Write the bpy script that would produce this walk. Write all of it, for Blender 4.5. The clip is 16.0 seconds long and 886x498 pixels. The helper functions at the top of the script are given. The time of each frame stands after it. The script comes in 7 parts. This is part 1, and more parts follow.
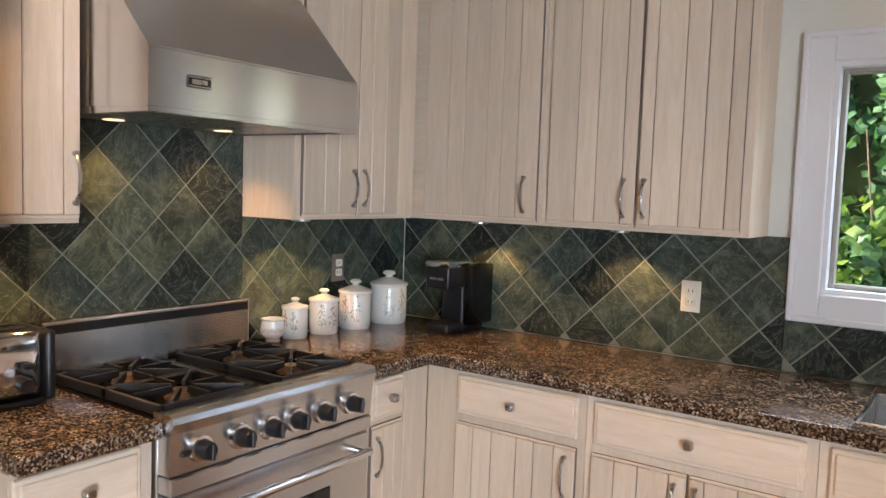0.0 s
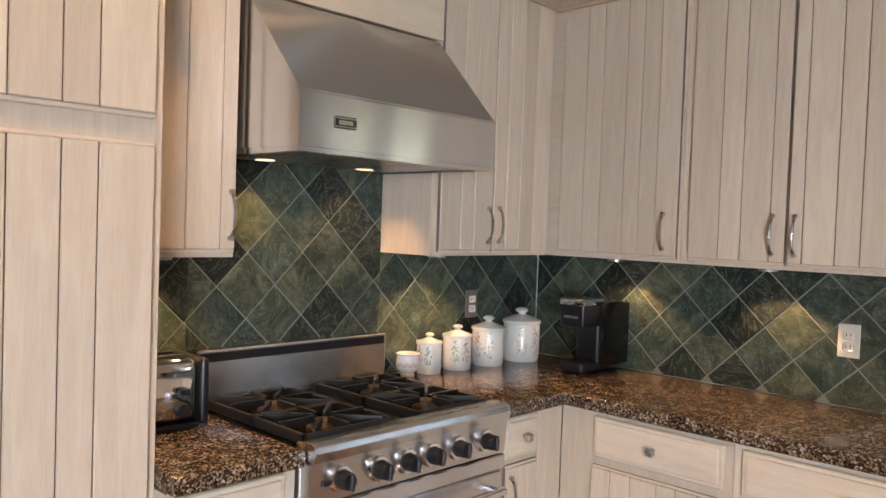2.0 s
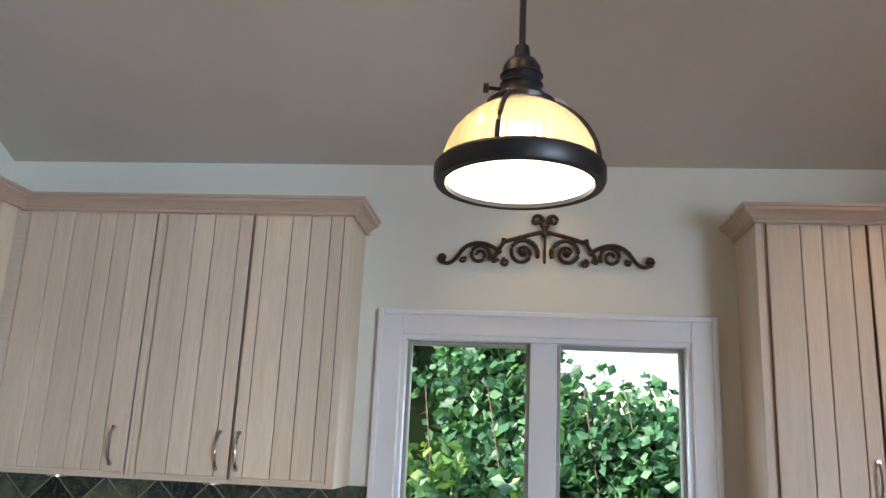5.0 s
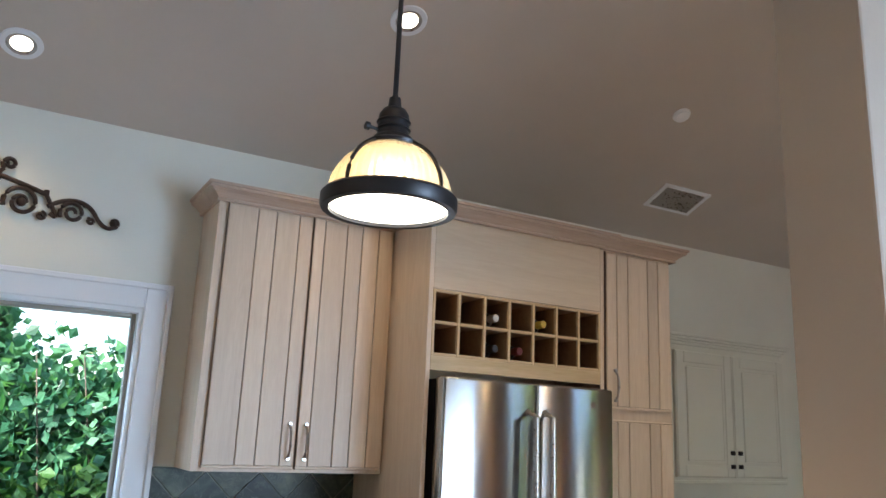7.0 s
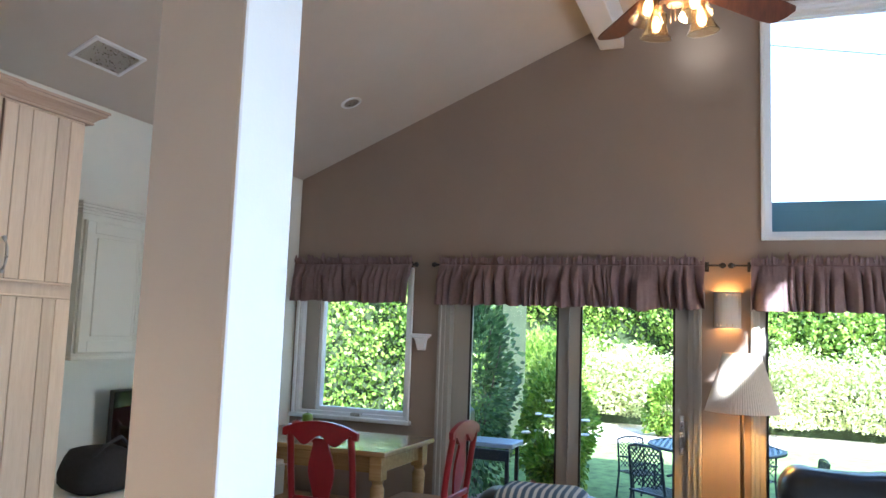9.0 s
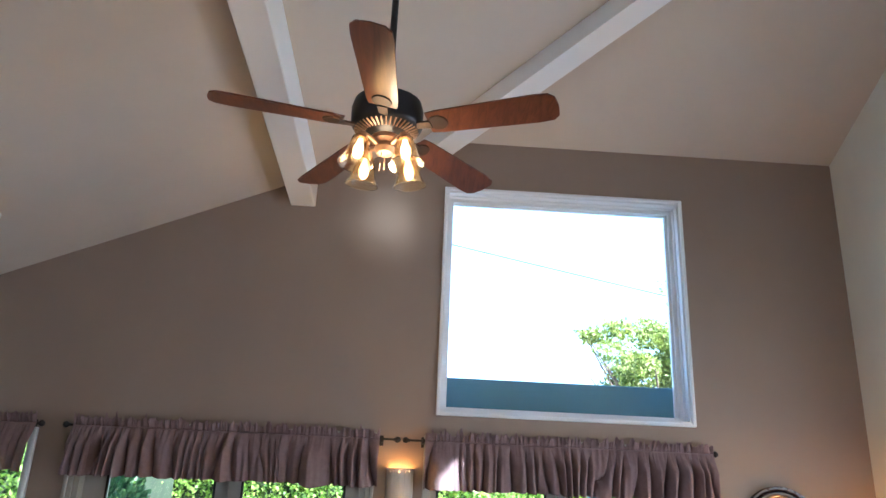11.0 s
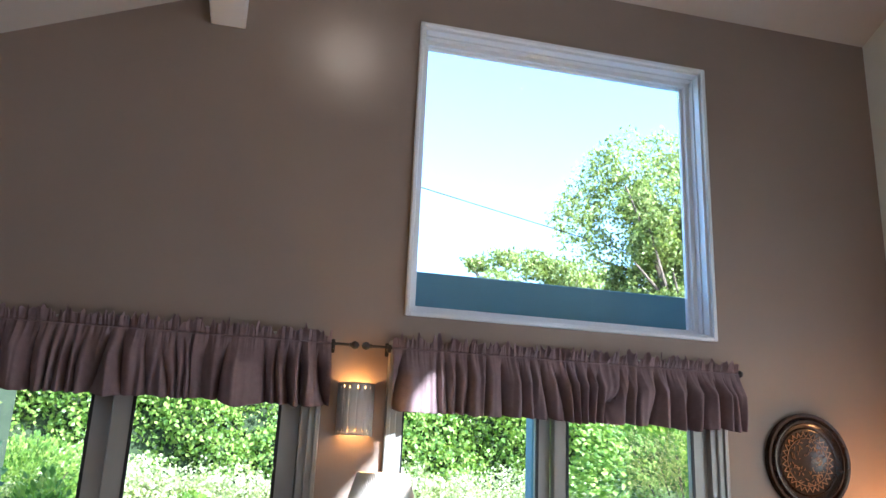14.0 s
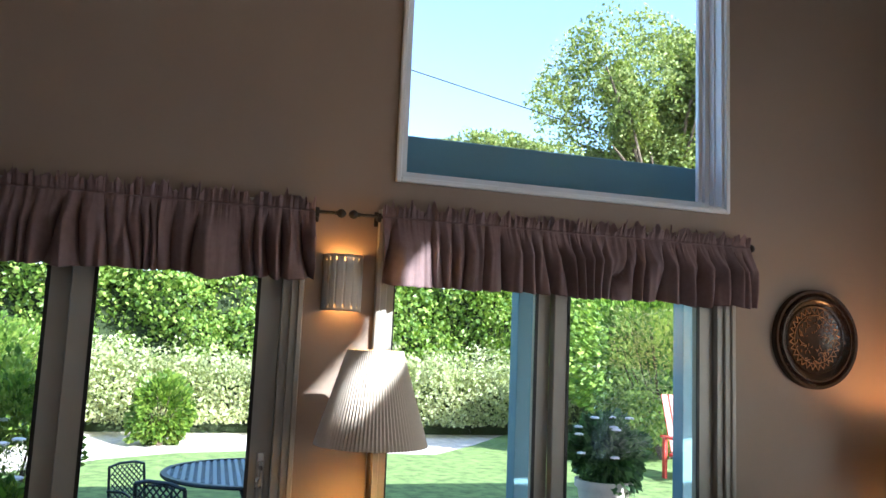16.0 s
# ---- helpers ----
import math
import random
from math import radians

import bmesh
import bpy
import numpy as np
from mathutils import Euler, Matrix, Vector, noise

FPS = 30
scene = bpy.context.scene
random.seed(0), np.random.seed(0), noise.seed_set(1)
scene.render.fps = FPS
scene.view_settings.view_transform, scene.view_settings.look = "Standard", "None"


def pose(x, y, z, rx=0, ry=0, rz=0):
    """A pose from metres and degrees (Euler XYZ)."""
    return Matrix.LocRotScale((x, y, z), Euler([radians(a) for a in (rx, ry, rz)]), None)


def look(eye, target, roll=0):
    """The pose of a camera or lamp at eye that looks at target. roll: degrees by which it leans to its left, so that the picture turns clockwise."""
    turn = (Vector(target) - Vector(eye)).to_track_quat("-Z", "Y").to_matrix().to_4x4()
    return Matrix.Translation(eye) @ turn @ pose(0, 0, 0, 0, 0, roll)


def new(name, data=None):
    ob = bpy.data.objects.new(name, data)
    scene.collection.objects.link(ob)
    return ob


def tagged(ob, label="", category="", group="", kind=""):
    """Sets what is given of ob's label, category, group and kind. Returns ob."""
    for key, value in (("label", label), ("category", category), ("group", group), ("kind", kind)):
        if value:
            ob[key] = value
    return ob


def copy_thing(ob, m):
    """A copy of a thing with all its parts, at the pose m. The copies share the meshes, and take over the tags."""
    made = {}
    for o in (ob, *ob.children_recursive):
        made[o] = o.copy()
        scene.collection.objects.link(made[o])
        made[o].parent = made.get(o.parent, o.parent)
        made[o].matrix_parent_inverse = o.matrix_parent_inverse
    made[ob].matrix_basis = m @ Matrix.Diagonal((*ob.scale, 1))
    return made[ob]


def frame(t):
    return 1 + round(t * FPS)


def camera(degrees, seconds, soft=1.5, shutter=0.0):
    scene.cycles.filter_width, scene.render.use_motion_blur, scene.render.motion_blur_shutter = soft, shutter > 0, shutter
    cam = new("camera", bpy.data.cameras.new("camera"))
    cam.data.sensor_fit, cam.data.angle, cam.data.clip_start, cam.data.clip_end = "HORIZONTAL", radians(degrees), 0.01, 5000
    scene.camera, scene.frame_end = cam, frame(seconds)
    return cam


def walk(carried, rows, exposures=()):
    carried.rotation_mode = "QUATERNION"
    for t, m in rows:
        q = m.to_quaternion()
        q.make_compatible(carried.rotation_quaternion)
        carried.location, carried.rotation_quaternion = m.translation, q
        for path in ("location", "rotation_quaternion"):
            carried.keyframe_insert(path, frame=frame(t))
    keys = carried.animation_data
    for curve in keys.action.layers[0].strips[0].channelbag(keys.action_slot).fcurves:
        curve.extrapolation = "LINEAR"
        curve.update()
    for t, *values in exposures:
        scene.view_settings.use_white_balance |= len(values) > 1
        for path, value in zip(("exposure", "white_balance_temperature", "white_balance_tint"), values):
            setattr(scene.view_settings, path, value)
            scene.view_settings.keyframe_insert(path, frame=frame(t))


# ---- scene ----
cam = camera(59.2, 16.0)
PATH = [
    (0, (2.246, -2.891, 1.517), (1.294, -1.529, 1.392), 2.0),
    (0.5, (2.258, -2.906, 1.516), (1.193, -1.632, 1.391), 2.0),
    (1, (2.256, -2.917, 1.51), (1.135, -1.691, 1.382), 2.1),
    (1.5, (2.252, -2.914, 1.506), (1.109, -1.708, 1.386), 2.0),
    (2, (2.219, -2.907, 1.51), (1.056, -1.715, 1.457), 2.0),
    (2.5, (2.116, -2.921, 1.538), (0.96, -1.729, 1.675), 2.3),
    (3, (2.038, -2.939, 1.568), (0.985, -1.688, 1.89), 2.5),
    (3.5, (2.059, -2.976, 1.59), (1.197, -1.604, 1.974), 2.6),
    (3.7, (2.097, -3.0, 1.589), (1.319, -1.579, 1.979), 2.6),
    (5.8, (2.317, -3.13, 1.58), (2.549, -1.53, 1.983), 2.6),
    (6, (2.337, -3.144, 1.576), (2.667, -1.561, 1.978), 2.6),
    (6.5, (2.402, -3.177, 1.569), (2.965, -1.66, 1.965), 2.9),
    (7, (2.438, -3.2, 1.56), (3.233, -1.788, 1.946), 2.5),
    (7.5, (2.484, -3.212, 1.556), (3.492, -1.936, 1.919), 2.4),
    (8, (2.561, -3.247, 1.565), (3.758, -2.135, 1.889), 2.7),
    (8.5, (2.613, -3.245, 1.57), (4.005, -2.359, 1.805), 2.1),
    (9, (2.661, -3.214, 1.57), (4.204, -2.611, 1.746), 2.1),
    (9.5, (2.676, -3.191, 1.586), (4.302, -2.866, 1.742), 2.4),
    (10, (2.722, -3.16, 1.592), (4.369, -3.047, 1.821), 2.4),
    (10.2, (2.761, -3.148, 1.588), (4.398, -3.095, 1.896), 2.4),
    (12.3, (3.685, -2.987, 1.532), (5.193, -3.076, 2.234), 2.7),
    (12.5, (3.783, -2.99, 1.537), (5.305, -3.085, 2.209), 2.8),
    (13, (3.989, -2.92, 1.548), (5.548, -3.082, 2.114), 3.0),
    (13.5, (4.21, -2.749, 1.564), (5.786, -3.026, 2.028), 2.9),
    (14, (4.353, -2.642, 1.563), (5.917, -3.015, 2.001), 2.5),
    (14.5, (4.508, -2.667, 1.567), (6.06, -3.097, 1.996), 2.1),
    (15, (4.68, -2.751, 1.58), (6.229, -3.205, 1.992), 2.0),
    (15.5, (4.751, -2.739, 1.561), (6.314, -3.21, 1.892), 2.1),
    (16, (4.713, -2.631, 1.543), (6.303, -3.085, 1.744), 2.4),
]
EXPOSURES = [(0, 1.9, 7500, 21), (3.5, 1.92, 7600, 19), (5.8, 1.76, 6350, 13), (7, 2.1, 6000, 10), (8, 2.6, 5450, 7), (8.5, 2.92, 5300, 7), (9, 2.88, 5250, 8), (10, 2.78, 5200, 9), (12.5, 2.9, 4950, 4), (14, 2.5, 5050, 8), (15.2, 2.35, 5250, 10), (16, 1.88, 5500, 7)]
walk(cam, [(t, look(e, g, r)) for t, e, g, r in PATH], EXPOSURES)

# ---- world, sun, exposure ----
world = bpy.data.worlds.new("sky")
scene.world = world
world.use_nodes = True
wn = world.node_tree.nodes
sky = wn.new("ShaderNodeTexSky")
sky.sky_type, sky.sun_disc = "NISHITA", False
SUN_DIR = Vector((0.70, 0.47, -0.54)).normalized()   # the way the sunlight travels
sky.sun_elevation = math.asin(-SUN_DIR.z)
sky.sun_rotation = math.atan2(-SUN_DIR.x, -SUN_DIR.y)
wn["Background"].inputs["Strength"].default_value = 0.15
world.node_tree.links.new(sky.outputs["Color"], wn["Background"].inputs["Color"])

sun = new("sun", bpy.data.lights.new("sun", "SUN"))
sun.data.energy, sun.data.angle, sun.data.color = 5.0, radians(0.5), (1.0, 0.95, 0.87)
sun.matrix_world = look((0, 0, 20), Vector((0, 0, 20)) + SUN_DIR)


def area_lamp(name, eye, target, w, h, power, colour):
    ob = new(name, bpy.data.lights.new(name, "AREA"))
    ob.data.shape, ob.data.size, ob.data.size_y = "RECTANGLE", w, h
    ob.data.energy, ob.data.color = power, colour
    ob.matrix_world = look(eye, target)
    return ob


def spot_lamp(name, eye, target, power, colour, angle=90, blend=0.6, radius=0.03):
    ob = new(name, bpy.data.lights.new(name, "SPOT"))
    ob.data.energy, ob.data.color, ob.data.spot_size, ob.data.spot_blend = power, colour, radians(angle), blend
    ob.data.shadow_soft_size = radius
    ob.matrix_world = look(eye, target)
    return ob


def point_lamp(name, place, power, colour, radius=0.02):
    ob = new(name, bpy.data.lights.new(name, "POINT"))
    ob.data.energy, ob.data.color, ob.data.shadow_soft_size = power, colour, radius
    ob.location = place
    return ob


DAY = (0.80, 0.90, 1.0)
WARM = (1.0, 0.64, 0.32)
# added daylight lamps: in an unseen south opening, and outside above the kitchen window
area_lamp("daylight_fill_south", (5.6, -6.10, 1.25), (0.4, -1.9, 0.85), 2.0, 1.9, 25, (0.56, 0.76, 1.0)).data.spread = radians(80)
area_lamp("daylight_kitchen_window", (2.35, 0.62, 2.62), (2.0, -1.2, 1.0), 1.7, 0.9, 20, (0.58, 0.80, 1.0))

# ---- materials ----


def mat_new(name, rough=0.5, metal=0.0, spec=0.5):
    m = bpy.data.materials.new(name)
    m.use_nodes = True
    b = m.node_tree.nodes["Principled BSDF"]
    b.inputs["Roughness"].default_value, b.inputs["Metallic"].default_value = rough, metal
    b.inputs["Specular IOR Level"].default_value = spec
    return m, m.node_tree.nodes, m.node_tree.links, b


def coords(n, l, scale=(1, 1, 1), world_space=False):
    mp = n.new("ShaderNodeMapping")
    mp.inputs["Scale"].default_value = scale
    if world_space:
        l.new(n.new("ShaderNodeNewGeometry").outputs["Position"], mp.inputs["Vector"])
    else:
        l.new(n.new("ShaderNodeTexCoord").outputs["Object"], mp.inputs["Vector"])
    return mp.outputs["Vector"]


def noise_tex(n, l, vec, scale, detail=4, rough=0.6, dist=0.0):
    t = n.new("ShaderNodeTexNoise")
    t.inputs["Scale"].default_value, t.inputs["Detail"].default_value = scale, detail
    t.inputs["Roughness"].default_value, t.inputs["Distortion"].default_value = rough, dist
    l.new(vec, t.inputs["Vector"])
    return t.outputs["Fac"]


def ramp(n, l, fac, stops):
    r = n.new("ShaderNodeValToRGB")
    e = r.color_ramp.elements
    while len(e) < len(stops):
        e.new(0.5)
    for k, (p, c) in zip(e, stops):
        k.position, k.color = p, (*c, 1)
    l.new(fac, r.inputs["Fac"])
    return r.outputs["Color"]


def mix(n, l, fac, a, b, kind="MIX"):
    x = n.new("ShaderNodeMix")
    x.data_type, x.blend_type = "RGBA", kind
    for sock, v in ((x.inputs[0], fac), (x.inputs[6], a), (x.inputs[7], b)):
        if hasattr(v, "is_linked"):
            l.new(v, sock)
        else:
            sock.default_value = v if not isinstance(v, tuple) else (*v, 1)
    return x.outputs[2]


def bump(n, l, b, height, strength, distance=0.002):
    k = n.new("ShaderNodeBump")
    k.inputs["Strength"].default_value, k.inputs["Distance"].default_value = strength, distance
    l.new(height, k.inputs["Height"])
    l.new(k.outputs["Normal"], b.inputs["Normal"])


def rand_value(n):
    return n.new("ShaderNodeObjectInfo").outputs["Random"]


def paint(name, c, rough=0.6, var=0.05, grain=90, strength=0.12):
    m, n, l, b = mat_new(name, rough)
    v = coords(n, l, world_space=True)
    f = noise_tex(n, l, v, 1.3, 5)
    d, u = tuple(k * (1 - var) for k in c), tuple(min(1, k * (1 + var)) for k in c)
    l.new(ramp(n, l, f, [(0.3, d), (0.7, u)]), b.inputs["Base Color"])
    bump(n, l, b, noise_tex(n, l, v, grain, 3), strength)
    return m


def wood(name, dark, light, axis="z", rough=0.5, vary=0.12, scale=1.0, knots=False):
    m, n, l, b = mat_new(name, rough)
    s = {"x": (1.2, 14, 14), "y": (14, 1.2, 14), "z": (14, 14, 1.2)}[axis]
    info = n.new("ShaderNodeObjectInfo").outputs["Random"]
    pos = n.new("ShaderNodeNewGeometry").outputs["Position"]
    add = n.new("ShaderNodeVectorMath")
    add.operation = "MULTIPLY_ADD"
    add.inputs[1].default_value = (1, 1, 1)
    l.new(pos, add.inputs[0])
    sh = n.new("ShaderNodeVectorMath")
    sh.operation = "SCALE"
    sh.inputs[0].default_value = (7.1, 3.7, 5.3)
    l.new(info, sh.inputs["Scale"])
    l.new(sh.outputs["Vector"], add.inputs[2])
    mp = n.new("ShaderNodeMapping")
    mp.inputs["Scale"].default_value = tuple(k * scale for k in s)
    l.new(add.outputs["Vector"], mp.inputs["Vector"])
    vec = mp.outputs["Vector"]
    grain = noise_tex(n, l, vec, 2.2, 6, 0.65, 0.8)
    fine = noise_tex(n, l, vec, 14, 3, 0.6)
    base = ramp(n, l, grain, [(0.28, dark), (0.72, light)])
    f2 = ramp(n, l, fine, [(0.35, (0.955, 0.94, 0.925)), (0.6, (1, 1, 1))])
    base = mix(n, l, 1.0, base, f2, "MULTIPLY")
    tone = ramp(n, l, info, [(0.0, (1 - vary,) * 3), (1.0, (1.0, 1.0, 1.0))])
    l.new(mix(n, l, 1.0, base, tone, "MULTIPLY"), b.inputs["Base Color"])
    bump(n, l, b, fine, 0.15, 0.001)
    return m


def metal(name, c, rough=0.3, brushed=None):
    m, n, l, b = mat_new(name, rough, 1.0)
    b.inputs["Base Color"].default_value = (*c, 1)
    s = {None: (20, 20, 20), "x": (1, 160, 160), "y": (160, 1, 160), "z": (160, 160, 1)}[brushed]
    v = coords(n, l, s, world_space=True)
    f = noise_tex(n, l, v, 3, 3)
    r = n.new("ShaderNodeMapRange")
    r.inputs["To Min"].default_value, r.inputs["To Max"].default_value = rough * 0.8, rough * 1.25
    l.new(f, r.inputs["Value"])
    l.new(r.outputs["Result"], b.inputs["Roughness"])
    if brushed:
        bump(n, l, b, f, 0.05, 0.0003)
        tg = n.new("ShaderNodeTangent")
        tg.direction_type, tg.axis = "RADIAL", "Z"
        l.new(tg.outputs["Tangent"], b.inputs["Tangent"])
        b.inputs["Anisotropic"].default_value, b.inputs["Anisotropic Rotation"].default_value = 0.95, 0.25
    return m


def plain(name, c, rough=0.5, metallic=0.0, var=0.08, scale=30, strength=0.05):
    m, n, l, b = mat_new(name, rough, metallic)
    v = coords(n, l, world_space=True)
    f = noise_tex(n, l, v, scale, 4)
    l.new(ramp(n, l, f, [(0.25, tuple(k * (1 - var) for k in c)), (0.75, tuple(min(1, k * (1 + var)) for k in c))]), b.inputs["Base Color"])
    bump(n, l, b, f, strength, 0.001)
    return m


def glow(name, c, strength):
    m, n, l, b = mat_new(name, 0.4)
    b.inputs["Base Color"].default_value = (*c, 1)
    b.inputs["Emission Color"].default_value = (*c, 1)
    b.inputs["Emission Strength"].default_value = strength
    return m


def glass(name, c=(1, 1, 1), rough=0.0, ior=1.45):
    m, n, l, b = mat_new(name, rough)
    b.inputs["Base Color"].default_value = (*c, 1)
    b.inputs["Transmission Weight"].default_value = 1.0
    b.inputs["IOR"].default_value = ior
    return m


def leaves(name, dark, mid, light, rough=0.45):
    m, n, l, b = mat_new(name, rough)
    g = n.new("ShaderNodeNewGeometry").outputs["Random Per Island"]
    v = coords(n, l, world_space=True)
    f = noise_tex(n, l, v, 1.8, 3)
    c1 = ramp(n, l, g, [(0.0, dark), (0.5, mid), (1.0, light)])
    c2 = ramp(n, l, f, [(0.3, (0.6, 0.65, 0.55)), (0.7, (1, 1, 1))])
    l.new(mix(n, l, 1.0, c1, c2, "MULTIPLY"), b.inputs["Base Color"])
    b.inputs["Subsurface Weight"].default_value = 0.0
    out = n["Material Output"]
    tr = n.new("ShaderNodeBsdfTranslucent")
    l.new(mix(n, l, 1.0, c1, (0.9, 1.0, 0.4), "MULTIPLY"), tr.inputs["Color"])
    ms = n.new("ShaderNodeMixShader")
    ms.inputs[0].default_value = 0.42
    l.new(b.outputs[0], ms.inputs[1])
    l.new(tr.outputs[0], ms.inputs[2])
    l.new(ms.outputs[0], out.inputs["Surface"])
    return m


M_WALL_K = paint("pale_wall_paint", (0.72, 0.73, 0.66), 0.7)
M_WALL_G = paint("tan_wall_paint", (0.270, 0.205, 0.160), 0.65)
M_CEIL = paint("ceiling_paint", (0.54, 0.49, 0.43), 0.8)
M_TRIM = paint("white_trim_paint", (0.78, 0.80, 0.82), 0.35, 0.02, 40, 0.03)
M_FRAME = paint("greige_door_frame_paint", (0.34, 0.32, 0.28), 0.4, 0.04, 40, 0.03)
M_POST = paint("post_paint", (0.42, 0.355, 0.29), 0.6)
M_WOOD = wood("pickled_wood", (0.69, 0.56, 0.425), (0.81, 0.68, 0.535), "z", 0.42, 0.20)
M_WOODX = wood("pickled_wood_level", (0.69, 0.56, 0.425), (0.81, 0.68, 0.535), "x", 0.45, 0.06)
M_WOODY = wood("pickled_wood_level_side", (0.69, 0.56, 0.425), (0.81, 0.68, 0.535), "y", 0.45, 0.06)
# brown for shade in the plank grooves; plinths, outlet plate and vent share it
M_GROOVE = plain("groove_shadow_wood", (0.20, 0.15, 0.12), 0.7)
M_CROWN = wood("crown_wood", (0.46, 0.345, 0.26), (0.60, 0.475, 0.375), "x", 0.5, 0.04)
M_RACK = wood("wine_rack_maple", (0.58, 0.42, 0.22), (0.72, 0.56, 0.34), "x", 0.45, 0.08)
M_PANELY = wood("smooth_maple_panel_side", (0.66, 0.53, 0.38), (0.74, 0.62, 0.47), "y", 0.4, 0.03, 0.5)
M_PANEL = wood("smooth_maple_panel", (0.66, 0.53, 0.38), (0.74, 0.62, 0.47), "x", 0.4, 0.03, 0.5)
M_CREAM = paint("cream_cabinet_paint", (0.68, 0.69, 0.62), 0.4, 0.03, 50, 0.04)
M_STEEL = metal("brushed_stainless", (0.60, 0.595, 0.59), 0.23, "y")
M_STEELX = metal("brushed_stainless_x", (0.50, 0.50, 0.50), 0.20, "y")
M_CHROME = metal("chrome", (0.75, 0.75, 0.75), 0.08)
M_NICKEL = metal("satin_nickel", (0.42, 0.40, 0.375), 0.28)
M_IRON = plain("black_cast_iron", (0.010, 0.010, 0.011), 0.55)
M_BLACK = plain("black_plastic", (0.010, 0.010, 0.011), 0.36)
M_BLKGLASS = plain("black_oven_glass", (0.01, 0.008, 0.008), 0.06)
M_BRONZE = plain("dark_bronze", (0.025, 0.024, 0.026), 0.4, 0.6)
M_SCROLL = plain("wrought_iron_brown", (0.045, 0.028, 0.02), 0.55, 0.4)
M_GROUT = plain("grout", (0.25, 0.26, 0.21), 0.9)
M_CERAMIC = plain("cream_glazed_ceramic", (0.74, 0.72, 0.66), 0.15, 0, 0.02)
M_LEAFDECO = plain("painted_green_sprig", (0.28, 0.33, 0.25), 0.3)
M_LEAFDECO2 = plain("painted_brown_sprig", (0.38, 0.22, 0.15), 0.3)
M_FLOOR = wood("oak_floor", (0.24, 0.12, 0.06), (0.36, 0.20, 0.10), "x", 0.35, 0.25)
M_PANE = glass("window_glass", (1, 1, 1), 0.0, 1.18)
M_SHADEGLASS = glass("clear_amber_glass", (1.0, 0.84, 0.58), 0.12, 1.4)
M_SHADEGLASS.node_tree.nodes["Principled BSDF"].inputs["Transmission Weight"].default_value = 1.0
M_OUTLET = plain("outlet_ivory", (0.72, 0.66, 0.55), 0.35)


def make_granite():
    m, n, l, b = mat_new("granite", 0.15)
    v = coords(n, l, world_space=True)
    vo = n.new("ShaderNodeTexVoronoi")
    vo.inputs["Scale"].default_value = 190
    l.new(v, vo.inputs["Vector"])
    sep = n.new("ShaderNodeSeparateColor")
    l.new(vo.outputs["Color"], sep.inputs["Color"])
    big = noise_tex(n, l, v, 24, 5, 0.7)
    c1 = ramp(n, l, sep.outputs[0], [(0.0, (0.015, 0.010, 0.008)), (0.35, (0.055, 0.030, 0.018)), (0.58, (0.17, 0.10, 0.055)), (0.80, (0.32, 0.23, 0.15)), (1.0, (0.48, 0.42, 0.36))])
    c2 = ramp(n, l, big, [(0.38, (0.35, 0.3, 0.28)), (0.6, (1, 1, 1))])
    l.new(mix(n, l, 1.0, c1, c2, "MULTIPLY"), b.inputs["Base Color"])
    return m


def make_slate():
    m, n, l, b = mat_new("green_slate", 0.42, 0.0, 0.35)
    info = rand_value(n)
    pos = n.new("ShaderNodeNewGeometry").outputs["Position"]
    sh = n.new("ShaderNodeVectorMath")
    sh.operation = "SCALE"
    sh.inputs[0].default_value = (31, 17, 23)
    l.new(info, sh.inputs["Scale"])
    ad = n.new("ShaderNodeVectorMath")
    l.new(pos, ad.inputs[0])
    l.new(sh.outputs["Vector"], ad.inputs[1])
    v = ad.outputs["Vector"]
    f = noise_tex(n, l, v, 7, 8, 0.7, 1.5)
    vein = noise_tex(n, l, v, 5, 6, 0.75, 3.5)
    base = ramp(n, l, f, [(0.30, (0.008, 0.015, 0.013)), (0.5, (0.048, 0.062, 0.050)), (0.72, (0.15, 0.16, 0.12))])
    tone = ramp(n, l, info, [(0.0, (0.10, 0.13, 0.14)), (0.25, (0.26, 0.35, 0.37)), (0.5, (0.75, 0.92, 0.92)), (0.8, (1.15, 1.12, 0.92)), (1.0, (1.5, 1.4, 1.1))])
    base = mix(n, l, 1.0, base, tone, "MULTIPLY")
    vf = ramp(n, l, vein, [(0.49, (0, 0, 0)), (0.5, (0.75, 0.75, 0.75)), (0.511, (0, 0, 0))])
    l.new(mix(n, l, vf, base, (0.26, 0.27, 0.22)), b.inputs["Base Color"])
    bump(n, l, b, f, 0.35, 0.003)
    return m


M_GRANITE = make_granite()
M_SLATE = make_slate()

# ---- building helpers ----


def place_of(ob):
    p = Vector((0, 0, 0))
    while ob is not None:
        p += ob.location
        ob = ob.parent
    return p


def thing(name, loc, label, category, group="", kind=""):
    ob = new(name)
    ob.empty_display_size = 0.1
    ob.location = loc
    return tagged(ob, label, category, group, kind)


def part(name, bm, material, parent=None, label="", smooth=False):
    """One mesh object from a bmesh in world metres, under a thing or a part."""
    me = bpy.data.meshes.new(name)
    if parent is not None:
        bmesh.ops.translate(bm, vec=-place_of(parent), verts=bm.verts)
    bm.normal_update()
    bm.to_mesh(me)
    bm.free()
    if material is not None:
        me.materials.append(material)
    if smooth:
        me.shade_smooth()
        me.set_sharp_from_angle(angle=radians(38))
    ob = new(name, me)
    if parent is not None:
        ob.parent = parent
    if label:
        ob["label"] = label
    return ob


